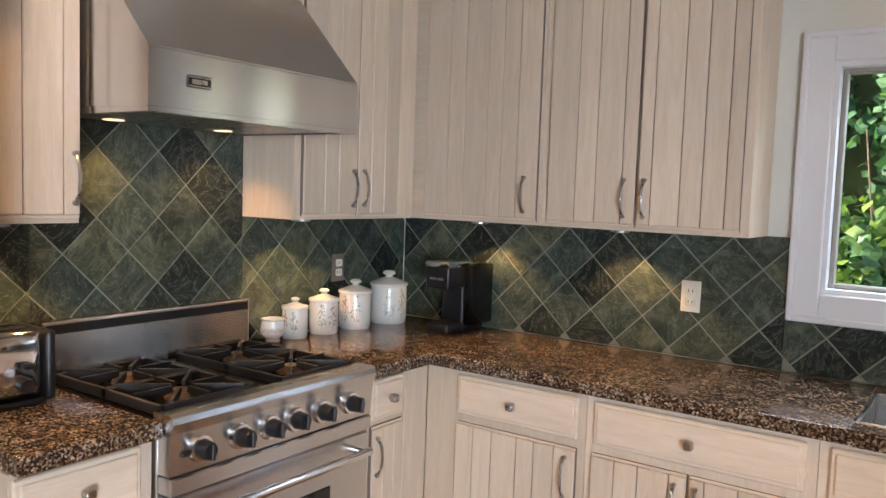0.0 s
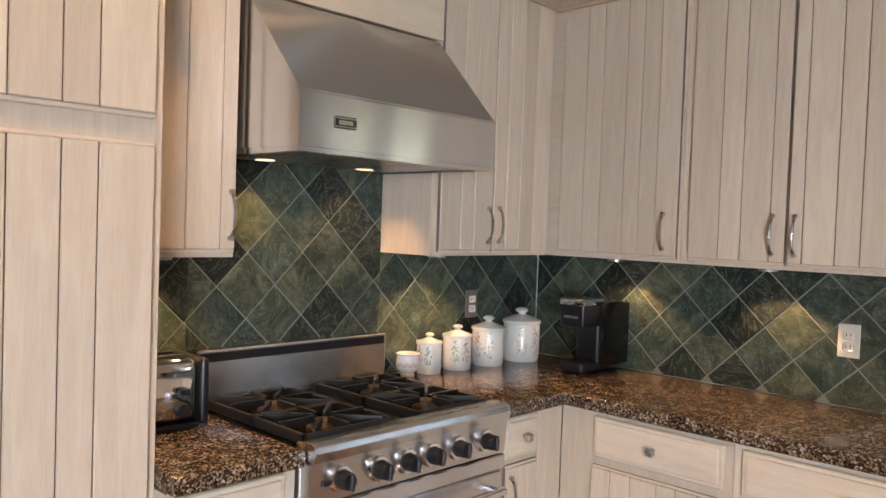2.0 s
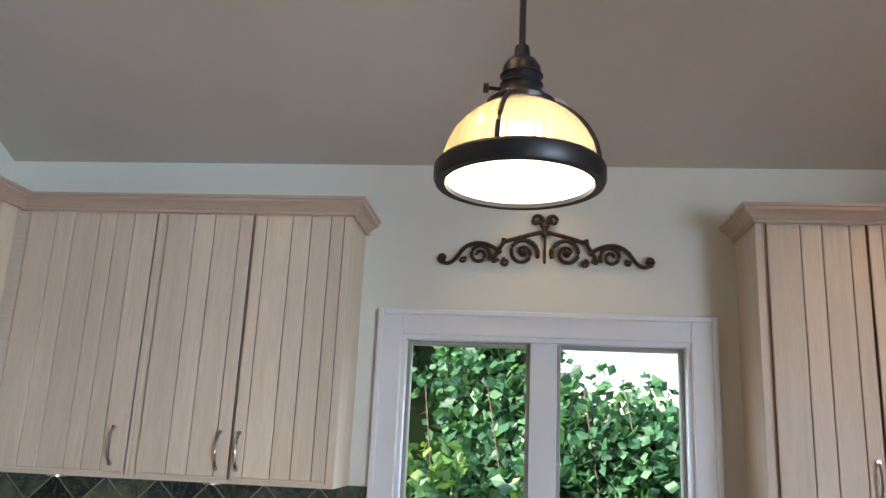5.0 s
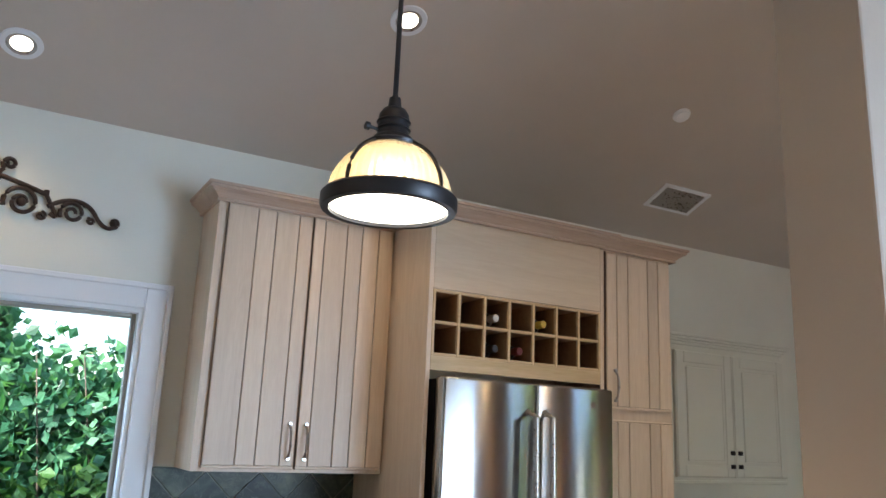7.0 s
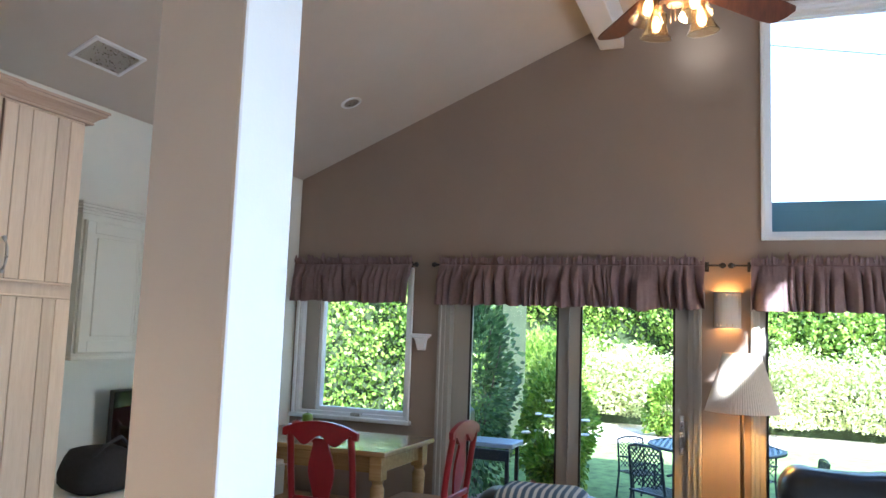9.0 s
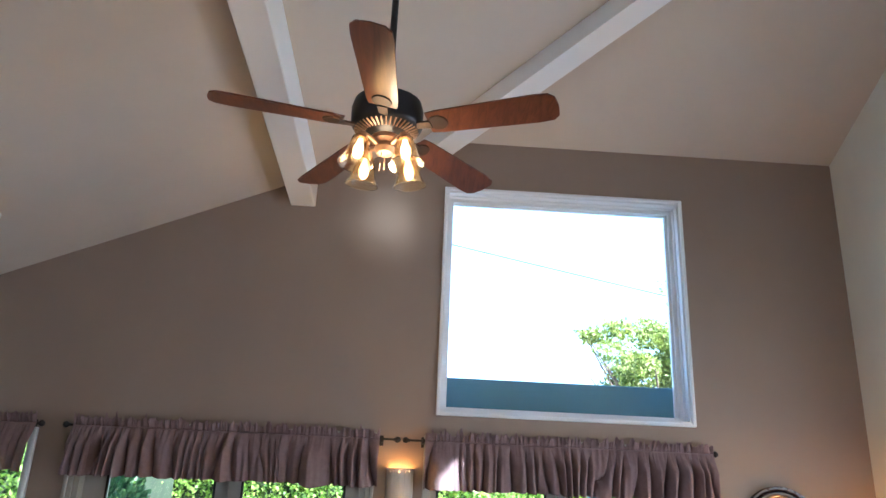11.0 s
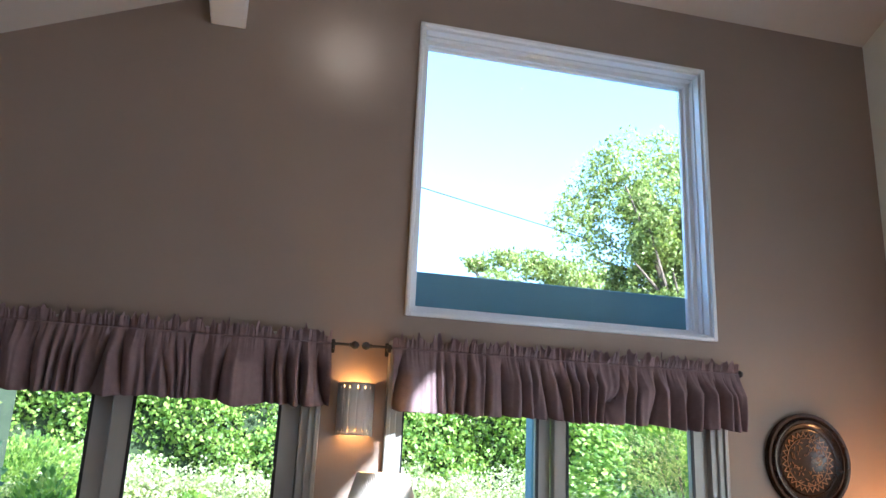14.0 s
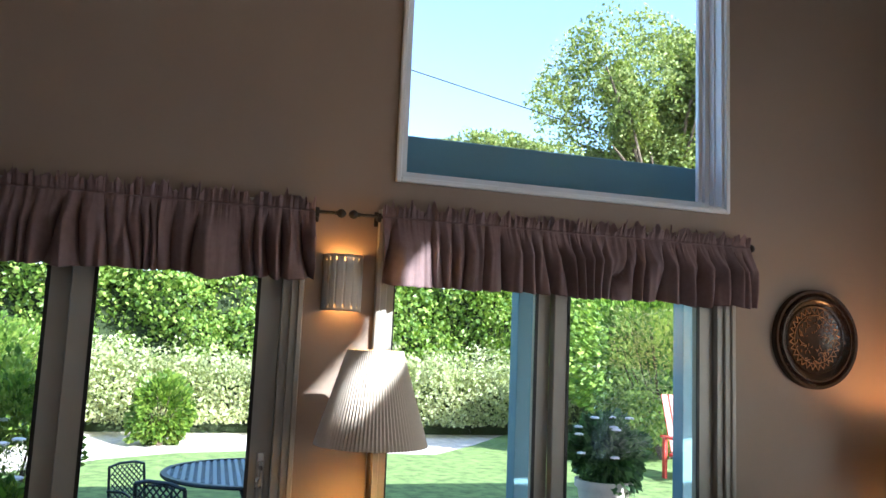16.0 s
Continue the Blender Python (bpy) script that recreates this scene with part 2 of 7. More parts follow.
def solo(name, bm, material, loc, label, category, group="", kind="", smooth=False):
    """A top-level thing of one mesh, its origin at loc."""
    bmesh.ops.translate(bm, vec=-Vector(loc), verts=bm.verts)
    ob = part(name, bm, material, None, "", smooth)
    ob.location = loc
    return tagged(ob, label, category, group, kind)


def add_box(bm, a, b, bev=0.0, seg=1):
    a, b = [min(p, q) for p, q in zip(a, b)], [max(p, q) for p, q in zip(a, b)]
    r = bmesh.ops.create_cube(bm, size=1)
    for v in r["verts"]:
        v.co = Vector([a[i] + (v.co[i] + 0.5) * (b[i] - a[i]) for i in range(3)])
    if bev > 0:
        es = list({e for v in r["verts"] for e in v.link_edges})
        bmesh.ops.bevel(bm, geom=es, offset=bev, segments=seg, affect="EDGES", profile=0.5)
    return bm


def box(a, b, bev=0.0, seg=1):
    return add_box(bmesh.new(), a, b, bev, seg)


def boxes(*pairs, bev=0.0):
    bm = bmesh.new()
    for a, b in pairs:
        add_box(bm, a, b, bev)
    return bm


def add_hex(bm, pts):
    """Eight points: four below, four above, in the same order round."""
    v = [bm.verts.new(p) for p in pts]
    for f in ((3, 2, 1, 0), (4, 5, 6, 7), (0, 1, 5, 4), (1, 2, 6, 5), (2, 3, 7, 6), (3, 0, 4, 7)):
        bm.faces.new([v[i] for i in f])
    return bm


def prism(poly, vec):
    """A flat polygon drawn along vec."""
    bm = bmesh.new()
    lo = [bm.verts.new(p) for p in poly]
    hi = [bm.verts.new(Vector(p) + Vector(vec)) for p in poly]
    n = len(poly)
    bm.faces.new(lo)
    bm.faces.new(hi[::-1])
    for i in range(n):
        bm.faces.new((lo[i], hi[i], hi[(i + 1) % n], lo[(i + 1) % n]))
    bmesh.ops.recalc_face_normals(bm, faces=bm.faces)
    return bm


def add_lathe(bm, profile, centre, segs=32, axis="z", close=False):
    """profile: (radius, height) pairs turned about a line through centre."""
    rings = []
    for r, h in profile:
        ring = []
        for i in range(segs):
            a = 2 * math.pi * i / segs
            c, s = r * math.cos(a), r * math.sin(a)
            p = {"z": (c, s, h), "x": (h, c, s), "y": (c, h, s)}[axis]
            ring.append(bm.verts.new(Vector(centre) + Vector(p)))
        rings.append(ring)
    for a, b in zip(rings, rings[1:]):
        for i in range(segs):
            j = (i + 1) % segs
            bm.faces.new((a[i], a[j], b[j], b[i]))
    if not close:
        for ring in (rings[0], rings[-1]):
            if (ring[0].co - ring[segs // 2].co).length > 1e-5:
                bm.faces.new(ring)
    else:
        for i in range(segs):
            j = (i + 1) % segs
            bm.faces.new((rings[-1][i], rings[-1][j], rings[0][j], rings[0][i]))
    bmesh.ops.remove_doubles(bm, verts=bm.verts, dist=1e-6)
    bmesh.ops.recalc_face_normals(bm, faces=bm.faces)
    return bm


def lathe(profile, centre, segs=32, axis="z", close=False):
    return add_lathe(bmesh.new(), profile, centre, segs, axis, close)


def add_tube(bm, pts, r, segs=8, taper=None):
    """A round bar along points."""
    pts = [Vector(p) for p in pts]
    rings = []
    up = Vector((0, 0, 1))
    for i, p in enumerate(pts):
        d = (pts[min(i + 1, len(pts) - 1)] - pts[max(i - 1, 0)]).normalized()
        ref = up if abs(d.dot(up)) < 0.95 else Vector((1, 0, 0))
        a = d.cross(ref).normalized()
        b = d.cross(a)
        rr = r if taper is None else r * (1 + (taper - 1) * i / (len(pts) - 1))
        rings.append([bm.verts.new(p + rr * (math.cos(2 * math.pi * k / segs) * a + math.sin(2 * math.pi * k / segs) * b)) for k in range(segs)])
    for a, b in zip(rings, rings[1:]):
        for i in range(segs):
            j = (i + 1) % segs
            bm.faces.new((a[i], a[j], b[j], b[i]))
    bm.faces.new(rings[0][::-1])
    bm.faces.new(rings[-1])
    return bm


def tube(pts, r, segs=8, taper=None):
    return add_tube(bmesh.new(), pts, r, segs, taper)


def structure(ob):
    ob["kind"] = "structure"
    return ob


# ---- the room ----
EAST, SOUTH, SLOPE, EAVE = 7.834, -6.0, 0.4255, 2.705
HIP_Y = -3.19
HIP_Z = EAVE - SLOPE * HIP_Y


def top_z(y):
    return EAVE - SLOPE * y


def wall(name, axis, p0, p1, lo, hi, top, openings, material, label=""):
    """An upright wall between the planes axis = p0 and p1, from lo to hi along the other axis; openings as (lo, hi, z0, z1)."""
    bm = bmesh.new()
    cuts = sorted({lo, hi, *[c for o in openings for c in o[:2]], *([HIP_Y] if axis == "x" and lo < HIP_Y < hi and p0 > 5 else []), *([EAST + SOUTH - HIP_Y] if axis == "y" and p0 < -5 else [])})
    for a, b in zip(cuts, cuts[1:]):
        holes = sorted((o[2], o[3]) for o in openings if o[0] <= a + 1e-6 and o[1] >= b - 1e-6)
        z = 0.0
        spans = []
        for h0, h1 in holes:
            spans.append((z, h0, h0))
            z = h1
        spans.append((z, top(a), top(b)))
        for z0, za, zb in spans:
            if max(za, zb) - z0 < 1e-4:
                continue
            if axis == "x":
                add_hex(bm, [(p0, a, z0), (p1, a, z0), (p1, b, z0), (p0, b, z0), (p0, a, za), (p1, a, za), (p1, b, zb), (p0, b, zb)])
            else:
                add_hex(bm, [(a, p0, z0), (b, p0, z0), (b, p1, z0), (a, p1, z0), (a, p0, za), (b, p0, zb), (b, p1, zb), (a, p1, za)])
    bmesh.ops.recalc_face_normals(bm, faces=bm.faces)
    ob = part(name, bm, material, None, label)
    return tagged(ob, label, "wall", "", "structure")


WIN_K = (1.79, 2.915, 1.212, 1.988)              # kitchen window opening
DOOR_1 = (-2.905, -1.235, 0.0, 2.03)             # sliding doors in the east wall (y from, to)
DOOR_2 = (-4.885, -3.29, 0.0, 2.03)
WIN_D = (-0.958, -0.045, 0.93, 2.0)              # dining window
WIN_H = (-4.90, -3.315, 2.215, 3.705)            # high square window
east_top = lambda y: EAVE - SLOPE * max(y, HIP_Y)
wall("wall_north", "y", 0.0, 0.16, -0.16, EAST + 0.16, lambda x: EAVE + 0.02, [WIN_K], M_WALL_K, "pale off-white painted kitchen wall")
wall("wall_east", "x", EAST, EAST + 0.16, SOUTH, 0.0, lambda y: east_top(y) + 0.02, [DOOR_1, DOOR_2, WIN_D, WIN_H], M_WALL_G, "tan painted gable wall of the living room")
wall("wall_west", "x", -0.16, 0.0, SOUTH, 0.0, lambda y: top_z(y) + 0.02, [], M_WALL_K, "pale off-white painted wall behind the range")
# unseen openings: one holds the added daylight lamp, two shape the sun patch
SOUTH_OPEN = [(4.5, 6.7, 0.05, 2.2), (2.79, 3.46, 4.60, 4.95), (3.46, 3.92, 4.60, 5.07)]
wall("wall_south", "y", SOUTH - 0.16, SOUTH, -0.16, EAST + 0.16, lambda x: min(top_z(SOUTH), HIP_Z + SLOPE * (EAST - x)) + 0.05 if x > 5 else top_z(SOUTH) + 0.05, SOUTH_OPEN, M_WALL_K, "pale painted wall")
floor = solo("floor", box((-0.16, SOUTH - 0.16, -0.12), (EAST + 0.16, 0.16, 0.0)), M_FLOOR, (3.8, -3, 0), "warm brown wooden floor", "floor", "", "structure")
hip_end = (EAST - (HIP_Y - SOUTH), SOUTH)


def ceiling_bm():
    bm = prism([(-0.16, 0.16, EAVE - SLOPE * 0.16), (EAST + 0.16, 0.16, EAVE - SLOPE * 0.16), (EAST + 0.16, HIP_Y + 0.16, top_z(HIP_Y + 0.16)), (EAST, HIP_Y, HIP_Z), (hip_end[0], SOUTH, top_z(SOUTH)), (hip_end[0] - 0.16, SOUTH - 0.16, top_z(SOUTH - 0.16)), (-0.16, SOUTH - 0.16, top_z(SOUTH - 0.16))], (0, 0, 0.2))
    b2 = prism([(EAST + 0.16, HIP_Y + 0.16, HIP_Z - SLOPE * 0.16), (EAST + 0.16, SOUTH - 0.16, HIP_Z - SLOPE * 0.16), (hip_end[0] - 0.16, SOUTH - 0.16, top_z(SOUTH - 0.16)), (EAST, HIP_Y, HIP_Z)], (0, 0, 0.2))
    me = bpy.data.meshes.new("tmp")
    b2.to_mesh(me)
    b2.free()
    bm.from_mesh(me)
    bpy.data.meshes.remove(me)
    return bm


solo("ceiling", ceiling_bm(), M_CEIL, (3.8, -3, 3), "sloping taupe painted vaulted ceiling", "ceiling", "", "structure")

# beams of the living room
tagged(part("beam", box((4.3, -2.453, 3.52), (EAST, -2.291, 3.80), 0.006), M_TRIM), "white painted boxed ceiling beam along the slope", "beam", "ceiling beams", "structure")
hb = bmesh.new()
d45 = Vector((-1, -1, SLOPE)).normalized()
p0 = Vector((EAST, HIP_Y, HIP_Z))
s45 = Vector((-1, 1, 0)).normalized() * 0.085
L = 3.4
for_a, for_b = p0 + Vector((0.02, 0.02, 0)), p0 + d45 * L
add_hex(hb, [for_a - s45 - Vector((0, 0, 0.16)), for_a + s45 - Vector((0, 0, 0.16)), for_b + s45 - Vector((0, 0, 0.16)), for_b - s45 - Vector((0, 0, 0.16)),
             for_a - s45 + Vector((0, 0, 0.1)), for_a + s45 + Vector((0, 0, 0.1)), for_b + s45 + Vector((0, 0, 0.1)), for_b - s45 + Vector((0, 0, 0.1))])
bmesh.ops.recalc_face_normals(hb, faces=hb.faces)
tagged(part("beam", hb, M_TRIM), "white painted boxed hip beam", "beam", "ceiling beams", "structure")

# boxed duct over the hood, and the square post
tagged(part("duct_chase", add_hex(bmesh.new(), [(0.0, -1.69, 2.40), (0.25, -1.69, 2.40), (0.25, -0.972, 2.40), (0.0, -0.972, 2.40), (0.0, -1.69, top_z(-1.69) + 0.02), (0.25, -1.69, top_z(-1.69) + 0.02), (0.25, -0.972, top_z(-0.972) + 0.02), (0.0, -0.972, top_z(-0.972) + 0.02)]), M_WALL_K), "pale painted boxed duct above the cabinets", "duct", "", "structure")
POST = (3.607, 3.764, -2.511, -2.346)
pb = box((POST[0], POST[2], 0), (POST[1], POST[3], top_z(POST[3]) + 0.02), 0.006, 2)
tagged(part("post", pb, M_POST), "square white painted post between kitchen and living room", "post", "", "structure")

# ---- openings: kitchen window, doors and windows of the east wall ----


def trim_frame(name, axis, plane, lo, hi, z0, z1, w, d, material, parent=None, sill=True):
    """Casing round an opening, proud of the wall towards the room."""
    bm = bmesh.new()

    def bar(a0, a1, b0, b1, dd=d, bev=0.004):
        if axis == "y":
            add_box(bm, (a0, plane - dd, b0), (a1, plane, b1), bev)
        else:
            add_box(bm, (plane - dd, a0, b0), (plane, a1, b1), bev)
    bar(lo - w, lo, z0 - (w if sill else 0), z1 + w)
    bar(hi, hi + w, z0 - (w if sill else 0), z1 + w)
    bar(lo, hi, z1, z1 + w)
    if sill:
        bar(lo, hi, z0 - w, z0)
    # raised outer bead
    bar(lo - w, lo - w + 0.022, z0 - (w if sill else 0), z1 + w, d + 0.012)
    bar(hi + w - 0.022, hi + w, z0 - (w if sill else 0), z1 + w, d + 0.012)
    bar(lo - w + 0.022, hi + w - 0.022, z1 + w - 0.022, z1 + w, d + 0.012)
    if sill:
        bar(lo - w + 0.022, hi + w - 0.022, z0 - w, z0 - w + 0.022, d + 0.012)
    return part(name, bm, material, parent)


def sash(name, axis, at, lo, hi, z0, z1, w, d, material, parent, pane=True):
    """A glazed leaf centred on the plane at: stiles, rails and a pane."""
    bm = bmesh.new()

    def bar(a0, a1, b0, b1):
        if axis == "y":
            add_box(bm, (a0, at - d / 2, b0), (a1, at + d / 2, b1), 0.003)
        else:
            add_box(bm, (at - d / 2, a0, b0), (at + d / 2, a1, b1), 0.003)
    bar(lo, lo + w, z0, z1)
    bar(hi - w, hi, z0, z1)
    bar(lo + w, hi - w, z1 - w, z1)
    bar(lo + w, hi - w, z0, z0 + w)
    fr = part(name, bm, material, parent)
    if pane:
        if axis == "y":
            pb = box((lo + w - 0.004, at - 0.002, z0 + w - 0.004), (hi - w + 0.004, at + 0.002, z1 - w + 0.004))
        else:
            pb = box((at - 0.002, lo + w - 0.004, z0 + w - 0.004), (at + 0.002, hi - w + 0.004, z1 - w + 0.004))
        p = part("pane", pb, M_PANE, fr, "clear glass")
        p.visible_shadow = False
    return fr


def liner(name, axis, p0, p1, lo, hi, z0, z1, t, material, parent):
    """Jamb boards lining the depth of an opening."""
    bm = bmesh.new()

    def bar(a0, a1, b0, b1):
        if axis == "y":
            add_box(bm, (a0, p0, b0), (a1, p1, b1))
        else:
            add_box(bm, (p0, a0, b0), (p1, a1, b1))
    bar(lo, lo + t, z0, z1)
    bar(hi - t, hi, z0, z1)
    bar(lo + t, hi - t, z1 - t, z1)
    bar(lo + t, hi - t, z0, z0 + t)
    return part(name, bm, material, parent)


x0, x1, z0, z1 = WIN_K
win = thing("window_1", (2.35, 0.0, z0), "white framed twin casement window above the sink", "window", "", "structure")
trim_frame("casing", "y", 0.0, x0, x1, z0, z1, 0.10, 0.018, M_TRIM, win)
liner("jamb", "y", 0.0, 0.16, x0, x1, z0, z1, 0.016, M_TRIM, win)
part("mullion", box((2.30, 0.02, z0 + 0.016), (2.405, 0.13, z1 - 0.016), 0.004), M_TRIM, win)
sash("window_frame", "y", 0.08, x0 + 0.016, 2.30, z0 + 0.016, z1 - 0.016, 0.016, 0.05, M_FRAME, win)
sash("window_frame", "y", 0.08, 2.405, x1 - 0.016, z0 + 0.016, z1 - 0.016, 0.016, 0.05, M_FRAME, win)
for lx in (2.24, 2.46):
    part("window_latch", boxes(((lx - 0.012, 0.03, z0 + 0.016), (lx + 0.012, 0.055, z0 + 0.05)), ((lx - 0.006, 0.0, z0 + 0.035), (lx + 0.006, 0.03, z0 + 0.047)), bev=0.002), M_NICKEL, win)

win = thing("window_2", (EAST, -0.55, WIN_D[2]), "white framed casement window beside the dining table", "window", "", "structure")
trim_frame("casing", "x", EAST, WIN_D[0], WIN_D[1], WIN_D[2], WIN_D[3], 0.024, 0.012, M_TRIM, win)
liner("jamb", "x", EAST, EAST + 0.16, WIN_D[0], WIN_D[1], WIN_D[2], WIN_D[3], 0.025, M_TRIM, win)
sash("window_frame", "x", EAST + 0.09, WIN_D[0] + 0.025, WIN_D[1] - 0.14, WIN_D[2] + 0.025, WIN_D[3] - 0.025, 0.03, 0.06, M_TRIM, win)
part("side_panel", box((EAST + 0.05, WIN_D[1] - 0.14, WIN_D[2] + 0.025), (EAST + 0.12, WIN_D[1] - 0.025, WIN_D[3] - 0.025), 0.004), M_FRAME, win)
part("window_sill", box((EAST - 0.05, WIN_D[0] - 0.04, WIN_D[2] - 0.025), (EAST + 0.04, WIN_D[1] + 0.03, WIN_D[2] + 0.004), 0.006, 2), M_TRIM, win)
part("window_crank", boxes(((EAST - 0.02, -0.60, WIN_D[2] + 0.005), (EAST + 0.03, -0.52, WIN_D[2] + 0.03)), bev=0.004), M_NICKEL, win)

for k, (d, p1a, p1b, p2a, p2b, hand) in enumerate(((DOOR_1, -1.40, -2.02, -2.19, -2.785, -2.835), (DOOR_2, -3.335, -3.985, -4.12, -4.775, None))):
    dr = thing("door_%d" % (k + 1), (EAST, (d[0] + d[1]) / 2, 0), "greige framed sliding glass patio door" if k == 0 else "greige framed glass patio door pair to the garden", "glass door", "glass doors to the garden", "structure")
    trim_frame("casing", "x", EAST, d[0], d[1], 0.0, d[3], 0.05, 0.016, M_FRAME, dr, sill=False)
    liner("jamb", "x", EAST, EAST + 0.16, d[0], d[1], 0.0, d[3], 0.03, M_FRAME, dr)
    mid = (p1b + p2a) / 2
    for (lo, hi, sa, sb, at) in ((mid + 0.001, d[1] - 0.03, p1b, p1a, 0.10), (d[0] + 0.03, mid - 0.001, p2b, p2a, 0.06)):
        bm = bmesh.new()
        xa, xb = EAST + at - 0.025, EAST + at + 0.025
        add_box(bm, (xa, lo, 0.03), (xb, sa, d[3] - 0.03), 0.004)
        add_box(bm, (xa, sb, 0.03), (xb, hi, d[3] - 0.03), 0.004)
        add_box(bm, (xa, sa, d[3] - 0.13), (xb, sb, d[3] - 0.03), 0.004)
        add_box(bm, (xa, sa, 0.03), (xb, sb, 0.17), 0.004)
        fr = part("door_leaf", bm, M_FRAME, dr)
        p = part("pane", box((EAST + at - 0.003, sa - 0.004, 0.166), (EAST + at + 0.003, sb + 0.004, d[3] - 0.126)), M_PANE, fr, "clear glass")
        p.visible_shadow = False
        for yy in (sa, sb):
            part("gasket", box((xa - 0.003, yy - 0.007, 0.172), (xa + 0.004, yy + 0.007, d[3] - 0.132)), M_IRON, fr, "black rubber glazing gasket")
        hb_ = bmesh.new()
        for zz in (0.45, 1.05, 1.65):
            add_box(hb_, (xa - 0.008, sb - 0.006, zz), (xa, sb + 0.004, zz + 0.035), 0.002)
        part("glazing_clip", hb_, M_IRON, fr)
    if hand:
        hh = bmesh.new()
        add_box(hh, (EAST + 0.025, hand - 0.016, 0.86), (EAST + 0.035, hand + 0.016, 1.10), 0.004)
        add_tube(hh, [(EAST + 0.03, hand, 0.90), (EAST - 0.01, hand, 0.91), (EAST - 0.015, hand, 0.98), (EAST - 0.01, hand, 1.05), (EAST + 0.03, hand, 1.06)], 0.009)
        part("door_handle", hh, M_NICKEL, dr, "satin metal pull handle", True)

win = thing("window_3", (EAST, -4.1, WIN_H[2]), "large white framed square window high in the gable wall", "window", "", "structure")
trim_frame("casing", "x", EAST, WIN_H[0] + 0.0, WIN_H[1] - 0.0, WIN_H[2], WIN_H[3], 0.012, 0.010, M_TRIM, win)
liner("jamb", "x", EAST + 0.0, EAST + 0.16, WIN_H[0], WIN_H[1], WIN_H[2], WIN_H[3], 0.022, M_TRIM, win)
for i, (dx, w) in enumerate(((0.05, 0.030), (0.085, 0.042))):
    liner("frame_step", "x", EAST + dx, EAST + 0.125, WIN_H[0] + 0.022, WIN_H[1] - 0.022, WIN_H[2] + 0.022, WIN_H[3] - 0.022, w - 0.012 * (1 - i) - 0.01, M_TRIM, win)
sash("window_frame", "x", EAST + 0.125, WIN_H[0] + 0.05, WIN_H[1] - 0.03, WIN_H[2] + 0.03, WIN_H[3] - 0.04, 0.022, 0.03, M_TRIM, win)

# ---- cabinets ----
CTR = 0.930            # worktop height
UB, UT = 1.397, 2.405  # wall cabinets, bottom and top
UD = 0.287             # their depth with doors


def pull(bm, p, along, out, length=0.128):
    """A bowed bar pull at p."""
    p, a, o = Vector(p), Vector(along), Vector(out)
    pts = []
    for i in range(9):
        s = i / 8
        pts.append(p + a * (s - 0.5) * length + o * (0.004 + 0.024 * math.sin(math.pi * s) ** 0.6))
    add_tube(bm, pts, 0.0052, 8)
    for s in (-0.5, 0.5):
        add_tube(bm, [p + a * s * length - o * 0.004, p + a * s * length + o * 0.012], 0.0075, 8)
    return bm


def knob(bm, p, out):
    p, o = Vector(p), Vector(out)
    add_tube(bm, [p - o * 0.003, p + o * 0.016], 0.007, 10)
    c = p + o * 0.021
    add_box(bm, c - Vector((0.013,) * 3), c + Vector((0.013,) * 3), 0.004)
    return bm


def plank_door(parent, axis, plane, lo, hi, z0, z1, seams, handle=None, top_lip=True):
    """A board door: backing, planks with open grooves, a shaped lower edge; faces -axis or +axis (out)."""
    out = -1 if axis == "y" else 1
    th = 0.019

    def bb(a0, a1, b0, b1, d0, d1, bev):
        if axis == "y":
            return box((a0, plane + out * d0, b0), (a1, plane + out * d1, b1), bev)
        return box((plane + out * d0, a0, b0), (plane + out * d1, a1, b1), bev)
    # backing colour carries the shade seen in the grooves
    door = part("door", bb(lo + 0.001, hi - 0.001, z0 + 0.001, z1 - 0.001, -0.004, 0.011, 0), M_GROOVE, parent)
    cuts = [lo, *seams, hi]
    for a, b in zip(cuts, cuts[1:]):
        part("plank", bb(a + 0.0016, b - 0.0016, z0 + 0.012, z1 - 0.010, 0.011, th, 0.0022), M_WOOD, door)
    lev = M_WOODX if axis == "y" else M_WOODY
    part("edge_strip", bb(lo, hi, z0, z0 + 0.0115, 0.008, th - 0.004, 0.003), lev, door)
    part("edge_strip", bb(lo, hi, z1 - 0.0095, z1, 0.008, th - 0.004, 0.003), lev, door)
    if handle:
        h, hz = handle
        if axis == "y":
            bm = pull(bmesh.new(), (h, plane + out * th, hz), (0, 0, 1), (0, out, 0))
        else:
            bm = pull(bmesh.new(), (plane + out * th, h, hz), (0, 0, 1), (out, 0, 0))
        part("handle", bm, M_NICKEL, door, "satin nickel bow handle", True)
    return door


def slab_drawer(parent, axis, plane, lo, hi, z0, z1, kn=True):
    out = -1 if axis == "y" else 1
    lev = M_WOODX if axis == "y" else M_WOODY
    bm = bmesh.new()
    if axis == "y":
        add_box(bm, (lo, plane, z0), (hi, plane - 0.014, z1), 0.004)
        add_box(bm, (lo + 0.013, plane - 0.010, z0 + 0.013), (hi - 0.013, plane - 0.021, z1 - 0.013), 0.005, 2)
        kp, o = ((lo + hi) / 2, plane - 0.021, (z0 + z1) / 2), (0, -1, 0)
    else:
        add_box(bm, (plane, lo, z0), (plane + 0.014, hi, z1), 0.004)
        add_box(bm, (plane + 0.010, lo + 0.013, z0 + 0.013), (plane + 0.021, hi - 0.013, z1 - 0.013), 0.005, 2)
        kp, o = (plane + 0.021, (lo + hi) / 2, (z0 + z1) / 2), (1, 0, 0)
    d = part("drawer_front", bm, lev, parent)
    if kn:
        part("knob", knob(bmesh.new(), kp, o), M_NICKEL, d, "satin nickel square knob", True)
    return d


FA = UD - 0.019   # face of the carcass

